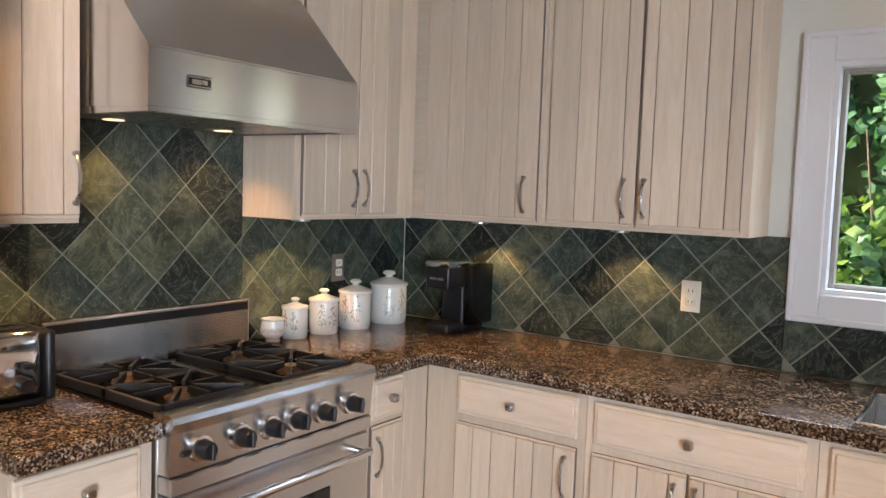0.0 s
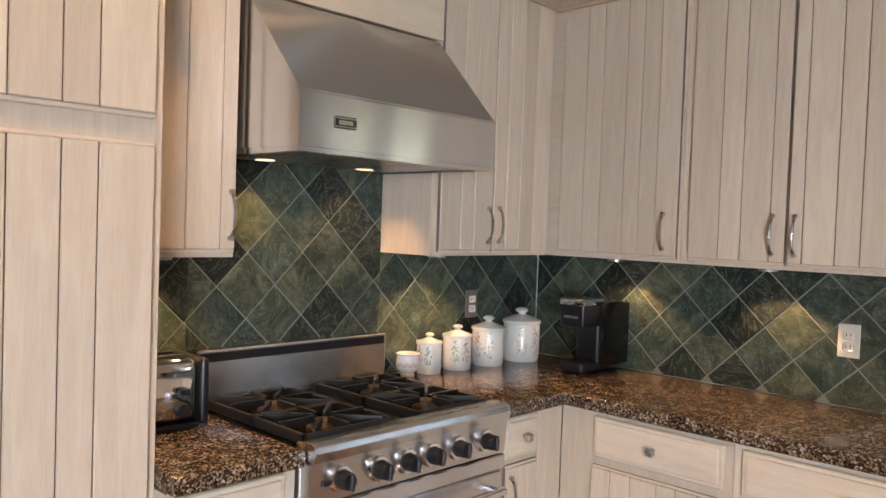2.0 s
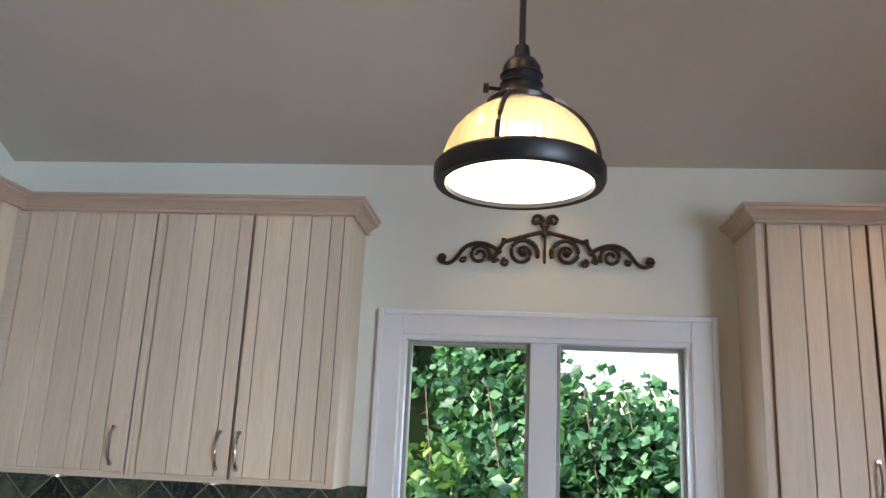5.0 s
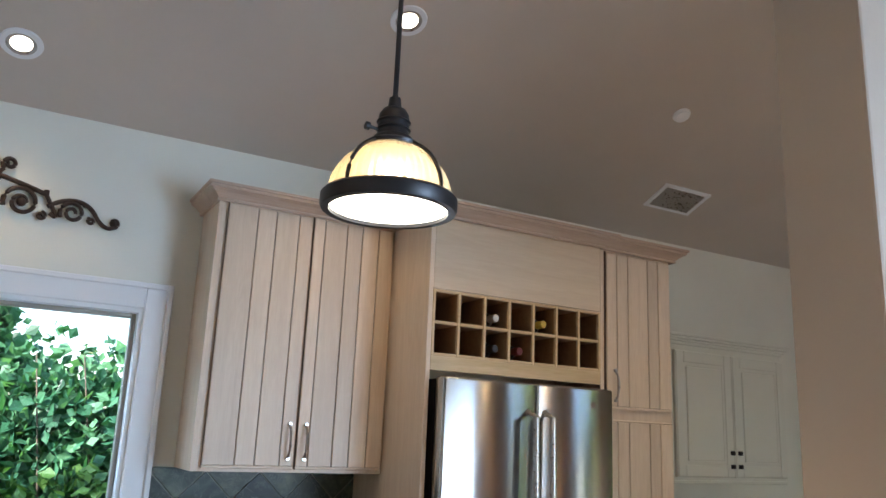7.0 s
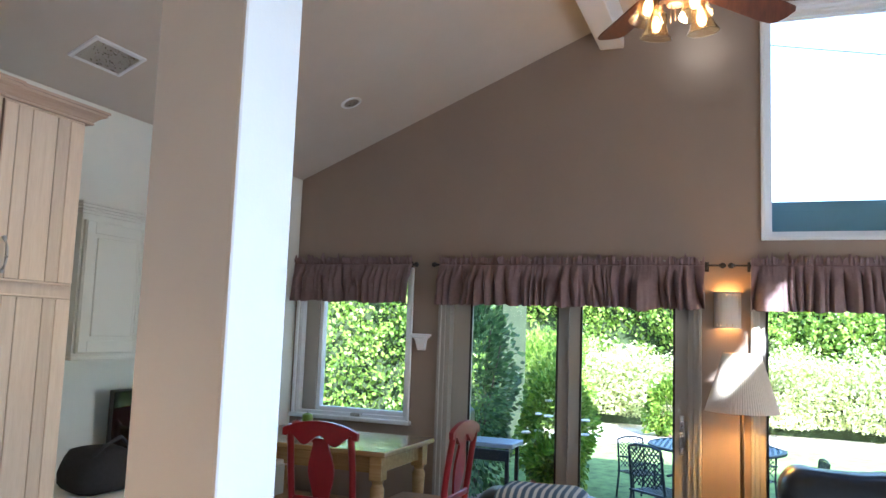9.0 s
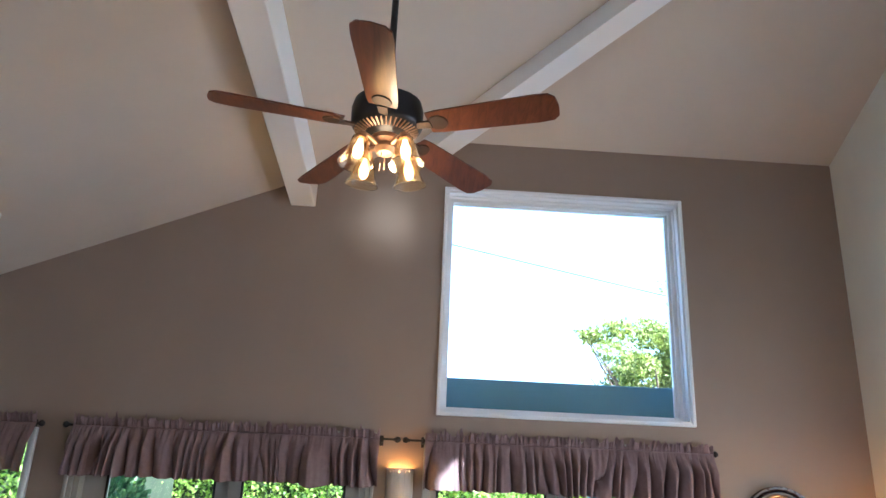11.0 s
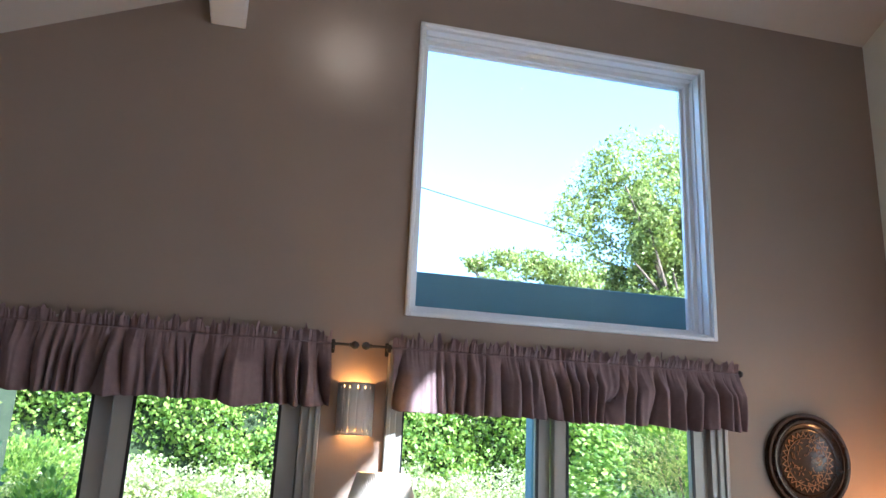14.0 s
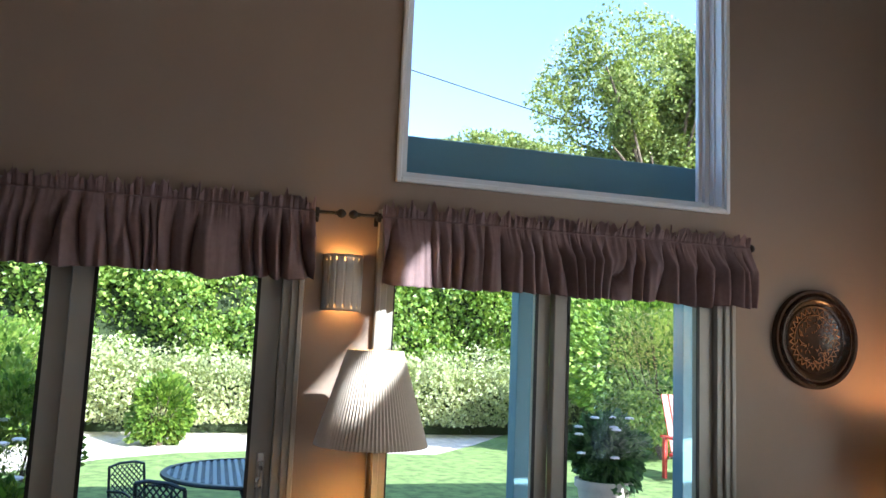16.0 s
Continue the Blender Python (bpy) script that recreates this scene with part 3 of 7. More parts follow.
# wall cabinet beside the pantry
c = thing("wall_cabinet", (FA / 2, -1.93, UB), "pickled wood wall cabinet with plank door beside the range hood", "cabinet", "wall cabinets")
part("body", box((0.002, -2.09, UB), (FA, -1.752, UT)), M_WOOD, c)
plank_door(c, "x", FA, -2.085, -1.757, UB + 0.012, 2.40, [-1.995, -1.906, -1.802], (-1.774, 1.515))
# panel over the hood
solo("hood_panel", box((0.256, -1.750, 2.15), (UD - 0.006, -0.952, 2.403), 0.002), M_PANELY, (0.27, -1.35, 2.15), "smooth pale wooden panel above the range hood", "panel")
# wall cabinet between hood and corner
c = thing("wall_cabinet", (FA / 2, -0.63, UB), "pickled wood double-door wall cabinet in the kitchen corner", "cabinet", "wall cabinets")
part("body", box((0.002, -0.976, UB), (FA, -UD - 0.02, UT)), M_WOOD, c)
plank_door(c, "x", FA, -0.945, -0.664, UB + 0.012, 2.40, [-0.838, -0.766], (-0.690, 1.512))
plank_door(c, "x", FA, -0.660, -0.417, UB + 0.012, 2.40, [-0.585, -0.505], (-0.630, 1.515))
part("filler", box((FA, -0.413, UB + 0.012), (FA + 0.012, -UD - 0.024, 2.40), 0.002), M_WOOD, c)
# wall cabinets on the window wall
c = thing("wall_cabinet", (0.55, -FA / 2, UB), "pickled wood single-door wall cabinet over the coffee maker", "cabinet", "wall cabinets")
part("body", box((0.002, -FA, UB), (0.853, -0.002, UT)), M_WOODX, c)
plank_door(c, "y", -FA, 0.318, 0.842, UB + 0.012, 2.40, [0.431, 0.508, 0.612, 0.680, 0.752], (0.790, 1.512))
c = thing("wall_cabinet", (1.23, -FA / 2, UB), "pickled wood double-door wall cabinet beside the window", "cabinet", "wall cabinets")
part("body", box((0.855, -FA, UB), (1.612, -0.002, UT)), M_WOOD, c)
plank_door(c, "y", -FA, 0.887, 1.229, UB + 0.012, 2.40, [1.000, 1.078, 1.178], (1.189, 1.512))
plank_door(c, "y", -FA, 1.238, 1.585, UB + 0.012, 2.40, [1.284, 1.384, 1.458, 1.535], (1.262, 1.512))
c = thing("wall_cabinet", (3.48, -FA / 2, UB), "pickled wood double-door wall cabinet between window and refrigerator", "cabinet", "wall cabinets")
part("body", box((3.098, -FA, UB), (3.846, -0.002, UT)), M_WOOD, c)
plank_door(c, "y", -FA, 3.132, 3.472, UB + 0.012, 2.40, [3.248, 3.322, 3.416], (3.446, 1.512))
plank_door(c, "y", -FA, 3.480, 3.833, UB + 0.012, 2.40, [3.527, 3.624, 3.693, 3.768], (3.510, 1.512))

# fridge surround: side panels, panel above, wine rack
FY = -0.60
s = thing("refrigerator_surround", (4.3, -0.3, 0), "pickled wood panels enclosing the refrigerator", "panel")
part("side_panel", box((3.848, FY, 0), (3.868, -0.002, UT), 0.002), M_WOOD, s)
part("side_panel", box((4.705, FY, 0), (4.725, -0.002, UT), 0.002), M_WOOD, s)
part("top_panel", box((3.868, FY, 2.112), (4.705, FY + 0.02, UT), 0.002), M_PANEL, s)
part("rail", box((3.868, FY, 1.797), (4.705, FY + 0.022, 1.852), 0.002), M_RACK, s)
w = thing("wine_rack", (4.3, -0.45, 1.852), "pale maple wine rack of two rows of seven square cells", "wine rack")
xs = [3.868 + (4.705 - 3.868) * i / 7 for i in range(8)]
# darker copy of the rack wood: shade inside the cells put into colour
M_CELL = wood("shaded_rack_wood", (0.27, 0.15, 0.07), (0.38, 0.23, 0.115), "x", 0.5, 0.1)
for i, x in enumerate(xs):
    xa = min(max(x - 0.006, 3.868), 4.705 - 0.012)
    part("divider", box((xa, FY + 0.012, 1.852), (xa + 0.012, FY + 0.30, 2.110)), M_CELL, w, "inner divider, cell shade put into its brown")
    part("edge_strip", box((xa, FY - 0.002, 1.852), (xa + 0.012, FY + 0.0118, 2.110), 0.0015), M_RACK, w)
for z in (1.852, 1.975, 2.098):
    for a, b in zip(xs, xs[1:]):
        lo, hi = (a + 0.0065 if a > 3.87 else a + 0.012), (b - 0.0065 if b < 4.70 else b - 0.012)
        part("shelf_board", box((lo, FY + 0.012, z), (hi, FY + 0.30, z + 0.012)), M_CELL, w, "inner shelf, cell shade put into its brown")
        part("edge_strip", box((lo, FY - 0.001, z), (hi, FY + 0.0118, z + 0.012), 0.0015), M_RACK, w)
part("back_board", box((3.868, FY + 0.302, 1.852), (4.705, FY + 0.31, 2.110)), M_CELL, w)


def bottle(x, z, cap, label):
    b = thing("wine_bottle", (x, FY + 0.12, z), label, "bottle", "bottles in the wine rack")
    prof = [(0.0, 0.0), (0.036, 0.0), (0.037, 0.01), (0.037, 0.16), (0.030, 0.19), (0.015, 0.215), (0.0145, 0.225)]
    bm = lathe([(r, 0.235 - h) for r, h in prof], (x, FY + 0.035, z + 0.040), 20, "y")
    part("bottle_glass", bm, M_BLACK, b, "", True)
    part("cap", lathe([(0.0, -0.002), (0.014, -0.002), (0.0165, 0.003), (0.0165, 0.045), (0.0, 0.046)], (x, FY + 0.012, z + 0.040), 20, "y"), cap, b, "", True)


M_CAPW = plain("white_foil", (0.7, 0.7, 0.72), 0.25, 0.5)
M_CAPY = plain("yellow_foil", (0.55, 0.40, 0.06), 0.3)
M_CAPR = plain("dark_red_foil", (0.12, 0.02, 0.025), 0.35)
M_CAPK = plain("black_foil", (0.03, 0.03, 0.035), 0.3)
cx = lambda i: (xs[i] + xs[i + 1]) / 2
bottle(cx(2), 1.987, M_CAPW, "wine bottle with white foil cap lying in the rack")
bottle(cx(4), 1.987, M_CAPY, "wine bottle with yellow foil cap lying in the rack")
bottle(cx(2), 1.864, M_CAPK, "dark wine bottle lying in the rack")
bottle(cx(3), 1.864, M_CAPR, "wine bottle with dark red cap lying in the rack")

# tall cabinet by the fridge
c = thing("tall_cabinet", (4.93, -0.3, 0), "tall narrow pickled wood cabinet beside the refrigerator", "cabinet")
part("body", box((4.727, FY + 0.019, 0.0), (5.140, -0.002, UT)), M_WOOD, c)
plank_door(c, "y", FY + 0.019, 4.742, 5.128, 1.700, 2.395, [4.802, 4.868, 4.988, 5.052], (4.785, 1.80))
plank_door(c, "y", FY + 0.019, 4.742, 5.128, 0.12, 1.655, [4.802, 4.868, 4.988, 5.052], (4.772, 1.02))
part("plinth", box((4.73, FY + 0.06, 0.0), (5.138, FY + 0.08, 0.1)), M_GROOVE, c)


def crown_run(points, name="crown_moulding"):
    """Crown moulding along a line of plan points; flares to the left of the way of travel. Points are (x, y)."""
    prof = [(0.0, 0.0), (0.012, 0.0), (0.014, 0.008), (0.010, 0.012), (0.016, 0.018), (0.030, 0.034), (0.046, 0.044), (0.050, 0.046), (0.050, 0.058), (0.058, 0.060), (0.058, 0.072), (0.0, 0.072)]
    bm = bmesh.new()
    pts = [Vector((x, y, 0)) for x, y in points]
    rings = []
    for i, p in enumerate(pts):
        dirs = []
        if i > 0:
            dirs.append((p - pts[i - 1]).normalized())
        if i < len(pts) - 1:
            dirs.append((pts[i + 1] - p).normalized())
        ns = [Vector((-d.y, d.x, 0)) for d in dirs]
        n = sum(ns, Vector()) / len(ns)
        n = n / n.length_squared
        rings.append([bm.verts.new(p + n * o + Vector((0, 0, UT - 0.012 + h * 0.86))) for o, h in prof])
    k = len(prof)
    for a, b in zip(rings, rings[1:]):
        for i in range(k):
            j = (i + 1) % k
            bm.faces.new((a[i], a[j], b[j], b[i]))
    bm.faces.new(rings[0])
    bm.faces.new(rings[-1][::-1])
    bmesh.ops.recalc_face_normals(bm, faces=bm.faces)
    ob = part(name, bm, M_CROWN)
    return tagged(ob, "brown wooden crown moulding on the cabinets", "moulding", "crown mouldings", "structure")


e = 0.003
crown_run([(1.612 + e, -0.002), (1.612 + e, -UD - e), (UD + e, -UD - e), (UD + e, -2.06)])
crown_run([(5.140 + e, -0.002), (5.140 + e, FY - e), (4.70, FY - e), (4.70, FY - e - 0.016), (3.845 - e, FY - e - 0.016), (3.845 - e, -UD - e), (3.098 - e, -UD - e), (3.098 - e, -0.002)])

# pantry beside the range
PX = 0.535
c = thing("pantry_cabinet", (0.27, -2.5, 0), "tall pickled wood pantry cabinet with plank doors", "cabinet")
part("body", box((0.002, -2.93, 0.0), (PX, -2.096, 2.44)), M_WOOD, c)
plank_door(c, "x", PX, -2.51, -2.118, 0.12, 1.667, [-2.418, -2.316, -2.241], None)
plank_door(c, "x", PX, -2.51, -2.118, 1.720, 2.42, [-2.418, -2.316, -2.241], None)
plank_door(c, "x", PX, -2.92, -2.52, 0.12, 1.665, [-2.80, -2.70, -2.61], (-2.90, 1.05))
plank_door(c, "x", PX, -2.92, -2.52, 1.715, 2.42, [-2.80, -2.70, -2.61], (-2.90, 1.80))
cr = bmesh.new()
for o, h0, h1 in ((0.014, 2.425, 2.437), (0.022, 2.437, 2.447), (0.034, 2.447, 2.457), (0.046, 2.457, 2.467), (0.056, 2.467, 2.487)):
    add_box(cr, (0.002, -2.93 - o, h0), (PX + 0.019 + o, -2.096 + o, h1), 0.002)
part("crown", cr, M_CROWN, c, "brown wooden crown")

# base cabinets
BX, BY = 0.585, -0.60
c = thing("base_cabinet", (0.3, -1.92, 0), "pickled wood base cabinet with drawer beside the range", "cabinet", "base cabinets")
part("body", box((0.002, -2.094, 0.10), (BX, -1.746, 0.884)), M_WOOD, c)
slab_drawer(c, "x", BX, -2.088, -1.782, 0.735, 0.872)
plank_door(c, "x", BX, -2.088, -1.782, 0.13, 0.715, [-1.985, -1.875], (-1.815, 0.60))
c = thing("base_cabinet", (0.3, -0.80, 0), "narrow pickled wood base cabinet between range and corner", "cabinet", "base cabinets")
part("body", box((0.002, -0.974, 0.10), (BX, -0.605, 0.884)), M_WOOD, c)
slab_drawer(c, "x", BX, -0.915, -0.745, 0.735, 0.872)
plank_door(c, "x", BX, -0.915, -0.745, 0.13, 0.715, [-0.855, -0.80], (-0.893, 0.61))
part("filler", box((BX, -0.735, 0.11), (BX + 0.012, -0.602, 0.88), 0.002), M_WOOD, c)
# along the window wall
for (a, b, drawers, doors, lab) in (
        (0.598, 1.230, [(0.737, 1.204)], [(0.737, 1.204, 1, [0.811, 0.887, 0.985, 1.052, 1.126])], "pickled wood base cabinet with one drawer and one door"),
        (1.232, 1.911, [(1.260, 1.883)], [(1.258, 1.565, 1, [1.336, 1.413, 1.510]), (1.572, 1.883, -1, [1.616, 1.712, 1.800])], "pickled wood base cabinet with wide drawer and two doors"),
        (1.913, 2.800, [(1.942, 2.775)], [(1.942, 2.352, 1, [2.02, 2.11, 2.20, 2.28]), (2.360, 2.775, -1, [2.44, 2.52, 2.61, 2.70])], "pickled wood sink base cabinet"),
        (2.802, 3.846, [(2.83, 3.31), (3.33, 3.82)], [(2.83, 3.31, 1, [2.92, 3.02, 3.11, 3.21]), (3.33, 3.82, -1, [3.42, 3.52, 3.61, 3.72])], "pickled wood base cabinet beside the refrigerator")):
    c = thing("base_cabinet", ((a + b) / 2, -0.3, 0), lab, "cabinet", "base cabinets")
    part("body", box((a, BY, 0.10), (b, -0.002, 0.884 if a != 1.913 else 0.70)), M_WOOD, c)
    if a == 1.913:
        part("front_rail", box((a, BY, 0.70), (b, BY + 0.02, 0.884)), M_WOODX, c)
    for lo, hi in drawers:
        slab_drawer(c, "y", BY, lo, hi, 0.728, 0.868)
    for lo, hi, side, lines in doors:
        hx = hi - 0.036 if side > 0 else lo + 0.022
        plank_door(c, "y", BY, lo, hi, 0.13, 0.700, lines, (hx, 0.60))
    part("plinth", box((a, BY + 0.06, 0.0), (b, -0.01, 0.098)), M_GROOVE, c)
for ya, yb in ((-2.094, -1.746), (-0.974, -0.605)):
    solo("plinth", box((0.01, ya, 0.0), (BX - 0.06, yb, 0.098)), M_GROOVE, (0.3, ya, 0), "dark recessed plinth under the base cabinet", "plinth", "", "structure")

# worktops
CF, CB = 0.628, -0.632


def rounded_prism(poly, z0, z1, bev=0.008):
    bm = prism([(x, y, z0) for x, y in poly], (0, 0, z1 - z0))
    es = [e_ for e_ in bm.edges if abs(e_.verts[0].co.z - e_.verts[1].co.z) < 1e-6]
    bmesh.ops.bevel(bm, geom=es, offset=bev, segments=3, affect="EDGES", profile=0.5)
    return bm


solo("worktop", rounded_prism([(0.013, -2.094), (CF, -2.094), (CF, -1.746), (0.013, -1.746)], 0.885, CTR), M_GRANITE, (0.3, -1.92, 0.885), "polished brown granite worktop beside the range", "worktop", "worktops", "", True)
SX0, SX1, SY0, SY1 = 1.985, 2.68, -0.545, -0.13
solo("worktop", rounded_prism([(0.013, -0.974), (CF, -0.974), (CF, CB), (SX0, CB), (SX0, -0.013), (0.013, -0.013)], 0.885, CTR), M_GRANITE, (0.5, -0.5, 0.885), "polished brown granite worktop turning the kitchen corner", "worktop", "worktops", "", True)
for poly in ([(SX0 + 0.0005, CB), (SX1 - 0.0005, CB), (SX1 - 0.0005, SY0), (SX0 + 0.0005, SY0)], [(SX0 + 0.0005, SY1), (SX1 - 0.0005, SY1), (SX1 - 0.0005, -0.013), (SX0 + 0.0005, -0.013)], [(SX1, CB), (3.846, CB), (3.846, -0.013), (SX1, -0.013)]):
    solo("worktop", prism([(x, y, 0.885) for x, y in poly], (0, 0, CTR - 0.885)), M_GRANITE, (*poly[0], 0.885), "polished brown granite worktop round the sink", "worktop", "worktops")
sk = bmesh.new()
t = 0.012
add_box(sk, (SX0, SY0, 0.72), (SX1, SY1, 0.732))
add_box(sk, (SX0, SY0, 0.732), (SX0 + t, SY1, 0.933), 0.003)
add_box(sk, (SX1 - t, SY0, 0.732), (SX1, SY1, 0.933), 0.003)
add_box(sk, (SX0 + t, SY0, 0.732), (SX1 - t, SY0 + t, 0.933), 0.003)
add_box(sk, (SX0 + t, SY1 - t, 0.732), (SX1 - t, SY1, 0.933), 0.003)
solo("sink", sk, M_STEEL, (2.35, -0.33, 0.72), "brushed stainless steel undermount sink under the window", "sink")

# ---- backsplash of green slate laid as diamonds ----


def clip_poly(poly, rect):
    (a0, a1), (b0, b1) = rect
    for axis, lim, keep in ((0, a0, 1), (0, a1, -1), (1, b0, 1), (1, b1, -1)):
        out = []
        for p, q in zip(poly, poly[1:] + poly[:1]):
            dp, dq = keep * (p[axis] - lim), keep * (q[axis] - lim)
            if dp >= 0:
                out.append(p)
            if dp * dq < 0:
                f = dp / (dp - dq)
                out.append((p[0] + f * (q[0] - p[0]), p[1] + f * (q[1] - p[1])))
        poly = out
        if len(poly) < 3:
            return []
    return poly


def slate_field(axis, rects, origin, half=0.1075, joint=0.0042):
    back = bmesh.new()
    for (a0, a1), (b0, b1) in rects:
        if axis == "x":
            add_box(back, (0.0, a0, b0), (0.006, a1, b1))
        else:
            add_box(back, (a0, -0.006, b0), (a1, 0.0, b1))
    field = tagged(part("backsplash", back, M_GROUT), "dark green slate tiles laid as diamonds behind the worktop", "backsplash", "", "structure")
    rng = random.Random(5 if axis == "x" else 9)
    lo = min(r[0][0] for r in rects)
    hi = max(r[0][1] for r in rects)
    for i in range(int((lo - origin[0]) / half) - 3, int((hi - origin[0]) / half) + 4):
        for j in range(-6, 12):
            if (i + j) % 2:
                continue
            ca, cb = origin[0] + i * half, origin[1] + j * half
            h = half - joint
            d = [(ca - h, cb), (ca, cb - h), (ca + h, cb), (ca, cb + h)]
            for r in rects:
                poly = clip_poly(d, ((r[0][0] + 0.001, r[0][1] - 0.001), (r[1][0] + 0.001, r[1][1] - 0.001)))
                if len(poly) < 3:
                    continue
                area = abs(sum(p[0] * q[1] - q[0] * p[1] for p, q in zip(poly, poly[1:] + poly[:1]))) / 2
                if area < 0.0004:
                    continue
                th = 0.0105 + rng.uniform(-0.0012, 0.0012)
                if axis == "x":
                    pts, vec = [(0.004, a, b) for a, b in poly], (th - 0.004, 0, 0)
                else:
                    pts, vec = [(a, -0.004, b) for a, b in poly], (0, -(th - 0.004), 0)
                part("tile", prism(pts, vec), M_SLATE, field)


slate_field("x", [((-2.094, -1.751), (CTR, UB)), ((-1.750, -0.978), (CTR, 1.73)), ((-0.977, -0.013), (CTR, UB))], (-1.223, 1.397))
slate_field("y", [((0.013, 1.689), (CTR, UB)), ((1.690, 3.014), (CTR, 1.110)), ((3.015, 3.846), (CTR, UB))], (0.962, 1.170))

# ---- range ----
RY0, RY1, RX = -1.742, -0.978, 0.655
RC = (RY0 + RY1) / 2
rg = thing("range", (0.33, RC, 0), "stainless steel gas range with black cast-iron grates and six black knobs", "range")
part("body", box((0.03, RY0 + 0.002, 0.10), (0.60, RY1 - 0.002, 0.90)), M_STEEL, rg)
top = bmesh.new()
add_box(top, (0.05, RY0 + 0.002, 0.90), (RX - 0.05, RY1 - 0.002, 0.922))
part("cooktop", top, M_BLKGLASS, rg, "black enamelled burner tray")
bull = prism([(RX - 0.07, RY0 + 0.001, 0.900), (RX - 0.07, RY0 + 0.001, 0.945), (RX - 0.012, RY0 + 0.001, 0.948), (RX + 0.006, RY0 + 0.001, 0.940), (RX + 0.010, RY0 + 0.001, 0.925), (RX + 0.004, RY0 + 0.001, 0.900)], (0, RY1 - RY0 - 0.002, 0))
part("front_ledge", bull, M_STEEL, rg)
pan = prism([(0.60, RY0 + 0.003, 0.900), (RX, RY0 + 0.003, 0.899), (RX - 0.010, RY0 + 0.003, 0.790), (0.60, RY0 + 0.003, 0.790)], (0, RY1 - RY0 - 0.006, 0))
part("control_panel", pan, M_STEEL, rg)
part("drip_rail", box((0.60, RY0 + 0.003, 0.738), (RX - 0.004, RY1 - 0.003, 0.784), 0.004), M_STEEL, rg)
dd = part("oven_door", box((0.60, RY0 + 0.005, 0.14), (RX - 0.012, RY1 - 0.005, 0.732), 0.005), M_STEEL, rg)
part("oven_window", box((RX - 0.0125, RC - 0.20, 0.28), (RX - 0.009, RC + 0.20, 0.60), 0.002), M_BLKGLASS, dd, "black glass oven window")
hd = bmesh.new()
add_tube(hd, [(RX + 0.045, RY0 + 0.03, 0.690), (RX + 0.045, RY1 - 0.062, 0.690)], 0.013, 14)
for y in (RY0 + 0.05, RY1 - 0.085):
    add_tube(hd, [(RX - 0.012, y, 0.690), (RX + 0.045, y, 0.690)], 0.011, 10)
part("oven_handle", hd, M_CHROME, dd, "polished tubular handle", True)
part("kick_plate", box((0.56, RY0 + 0.006, 0.02), (0.60, RY1 - 0.006, 0.13), 0.003), M_STEEL, rg)
bg = bmesh.new()
add_box(bg, (0.018, RY0 + 0.001, 0.90), (0.058, RY1 - 0.001, 1.100), 0.005, 2)
back = part("back_guard", bg, M_STEEL, rg)
part("vent_slot", box((0.0575, RY0 + 0.012, 1.062), (0.0600, RY1 - 0.012, 1.090)), M_BLACK, back, "dark vent slot")
ky = [-1.652, -1.523, -1.419, -1.322, -1.213, -1.088]
for y in ky:
    k = part("knob", lathe([(0.0, 0.046), (0.020, 0.046), (0.0235, 0.040), (0.0255, 0.006), (0.026, 0.0), (0.0, 0.0)], (RX - 0.004, y, 0.846), 24, "x"), M_BLACK, rg, "black control knob", True)
    part("bezel", lathe([(0.0262, 0.013), (0.033, 0.012), (0.037, -0.006), (0.0262, -0.006)], (RX - 0.004, y, 0.846), 28, "x", True), M_CHROME, k, "chrome bezel", True)
    part("grip", box((RX + 0.038, y - 0.006, 0.824), (RX + 0.054, y + 0.006, 0.870), 0.003), M_BLACK, k)
part("igniter_switch", box((RX - 0.006, -1.708, 0.834), (RX + 0.002, -1.682, 0.848), 0.002), M_BLACK, rg)
gx0, gx1 = 0.085, 0.575


def grate(parent, xa, xb, ya, yb):
    bm = bmesh.new()
    z0, z1 = 0.926, 0.962
    r = 0.006
    cxm, cym = (xa + xb) / 2, (ya + yb) / 2
    for a, b in (((xa, ya), (xb, ya)), ((xb, ya), (xb, yb)), ((xb, yb), (xa, yb)), ((xa, yb), (xa, ya))):
        add_box(bm, (min(a[0], b[0]) - r, min(a[1], b[1]) - r, z0), (max(a[0], b[0]) + r, max(a[1], b[1]) + r, z1 - 0.008), 0.002)
    for i in range(8):
        an = i * math.pi / 4
        c, s = math.cos(an), math.sin(an)
        L_ = min(abs((xb - xa) / 2 / c) if abs(c) > 0.01 else 9, abs((yb - ya) / 2 / s) if abs(s) > 0.01 else 9)
        p, q = Vector((cxm + c * 0.03, cym + s * 0.03, 0)), Vector((cxm + c * L_, cym + s * L_, 0))
        n = Vector((-s, c, 0)) * 0.0045
        add_hex(bm, [p - n + Vector((0, 0, z0 + 0.018)), p + n + Vector((0, 0, z0 + 0.018)), q + n + Vector((0, 0, z0)), q - n + Vector((0, 0, z0)),
                     p - n + Vector((0, 0, z1)), p + n + Vector((0, 0, z1)), q + n + Vector((0, 0, z1)), q - n + Vector((0, 0, z1))])
    bmesh.ops.recalc_face_normals(bm, faces=bm.faces)
    g = part("grate", bm, M_IRON, parent, "black cast-iron grate")
    part("burner", lathe([(0.0, 0.948), (0.026, 0.948), (0.030, 0.944), (0.034, 0.936), (0.044, 0.930), (0.046, 0.923), (0.0, 0.923)], (cxm, cym, 0), 24), M_BURNER, parent, "burner head", True)
    return g


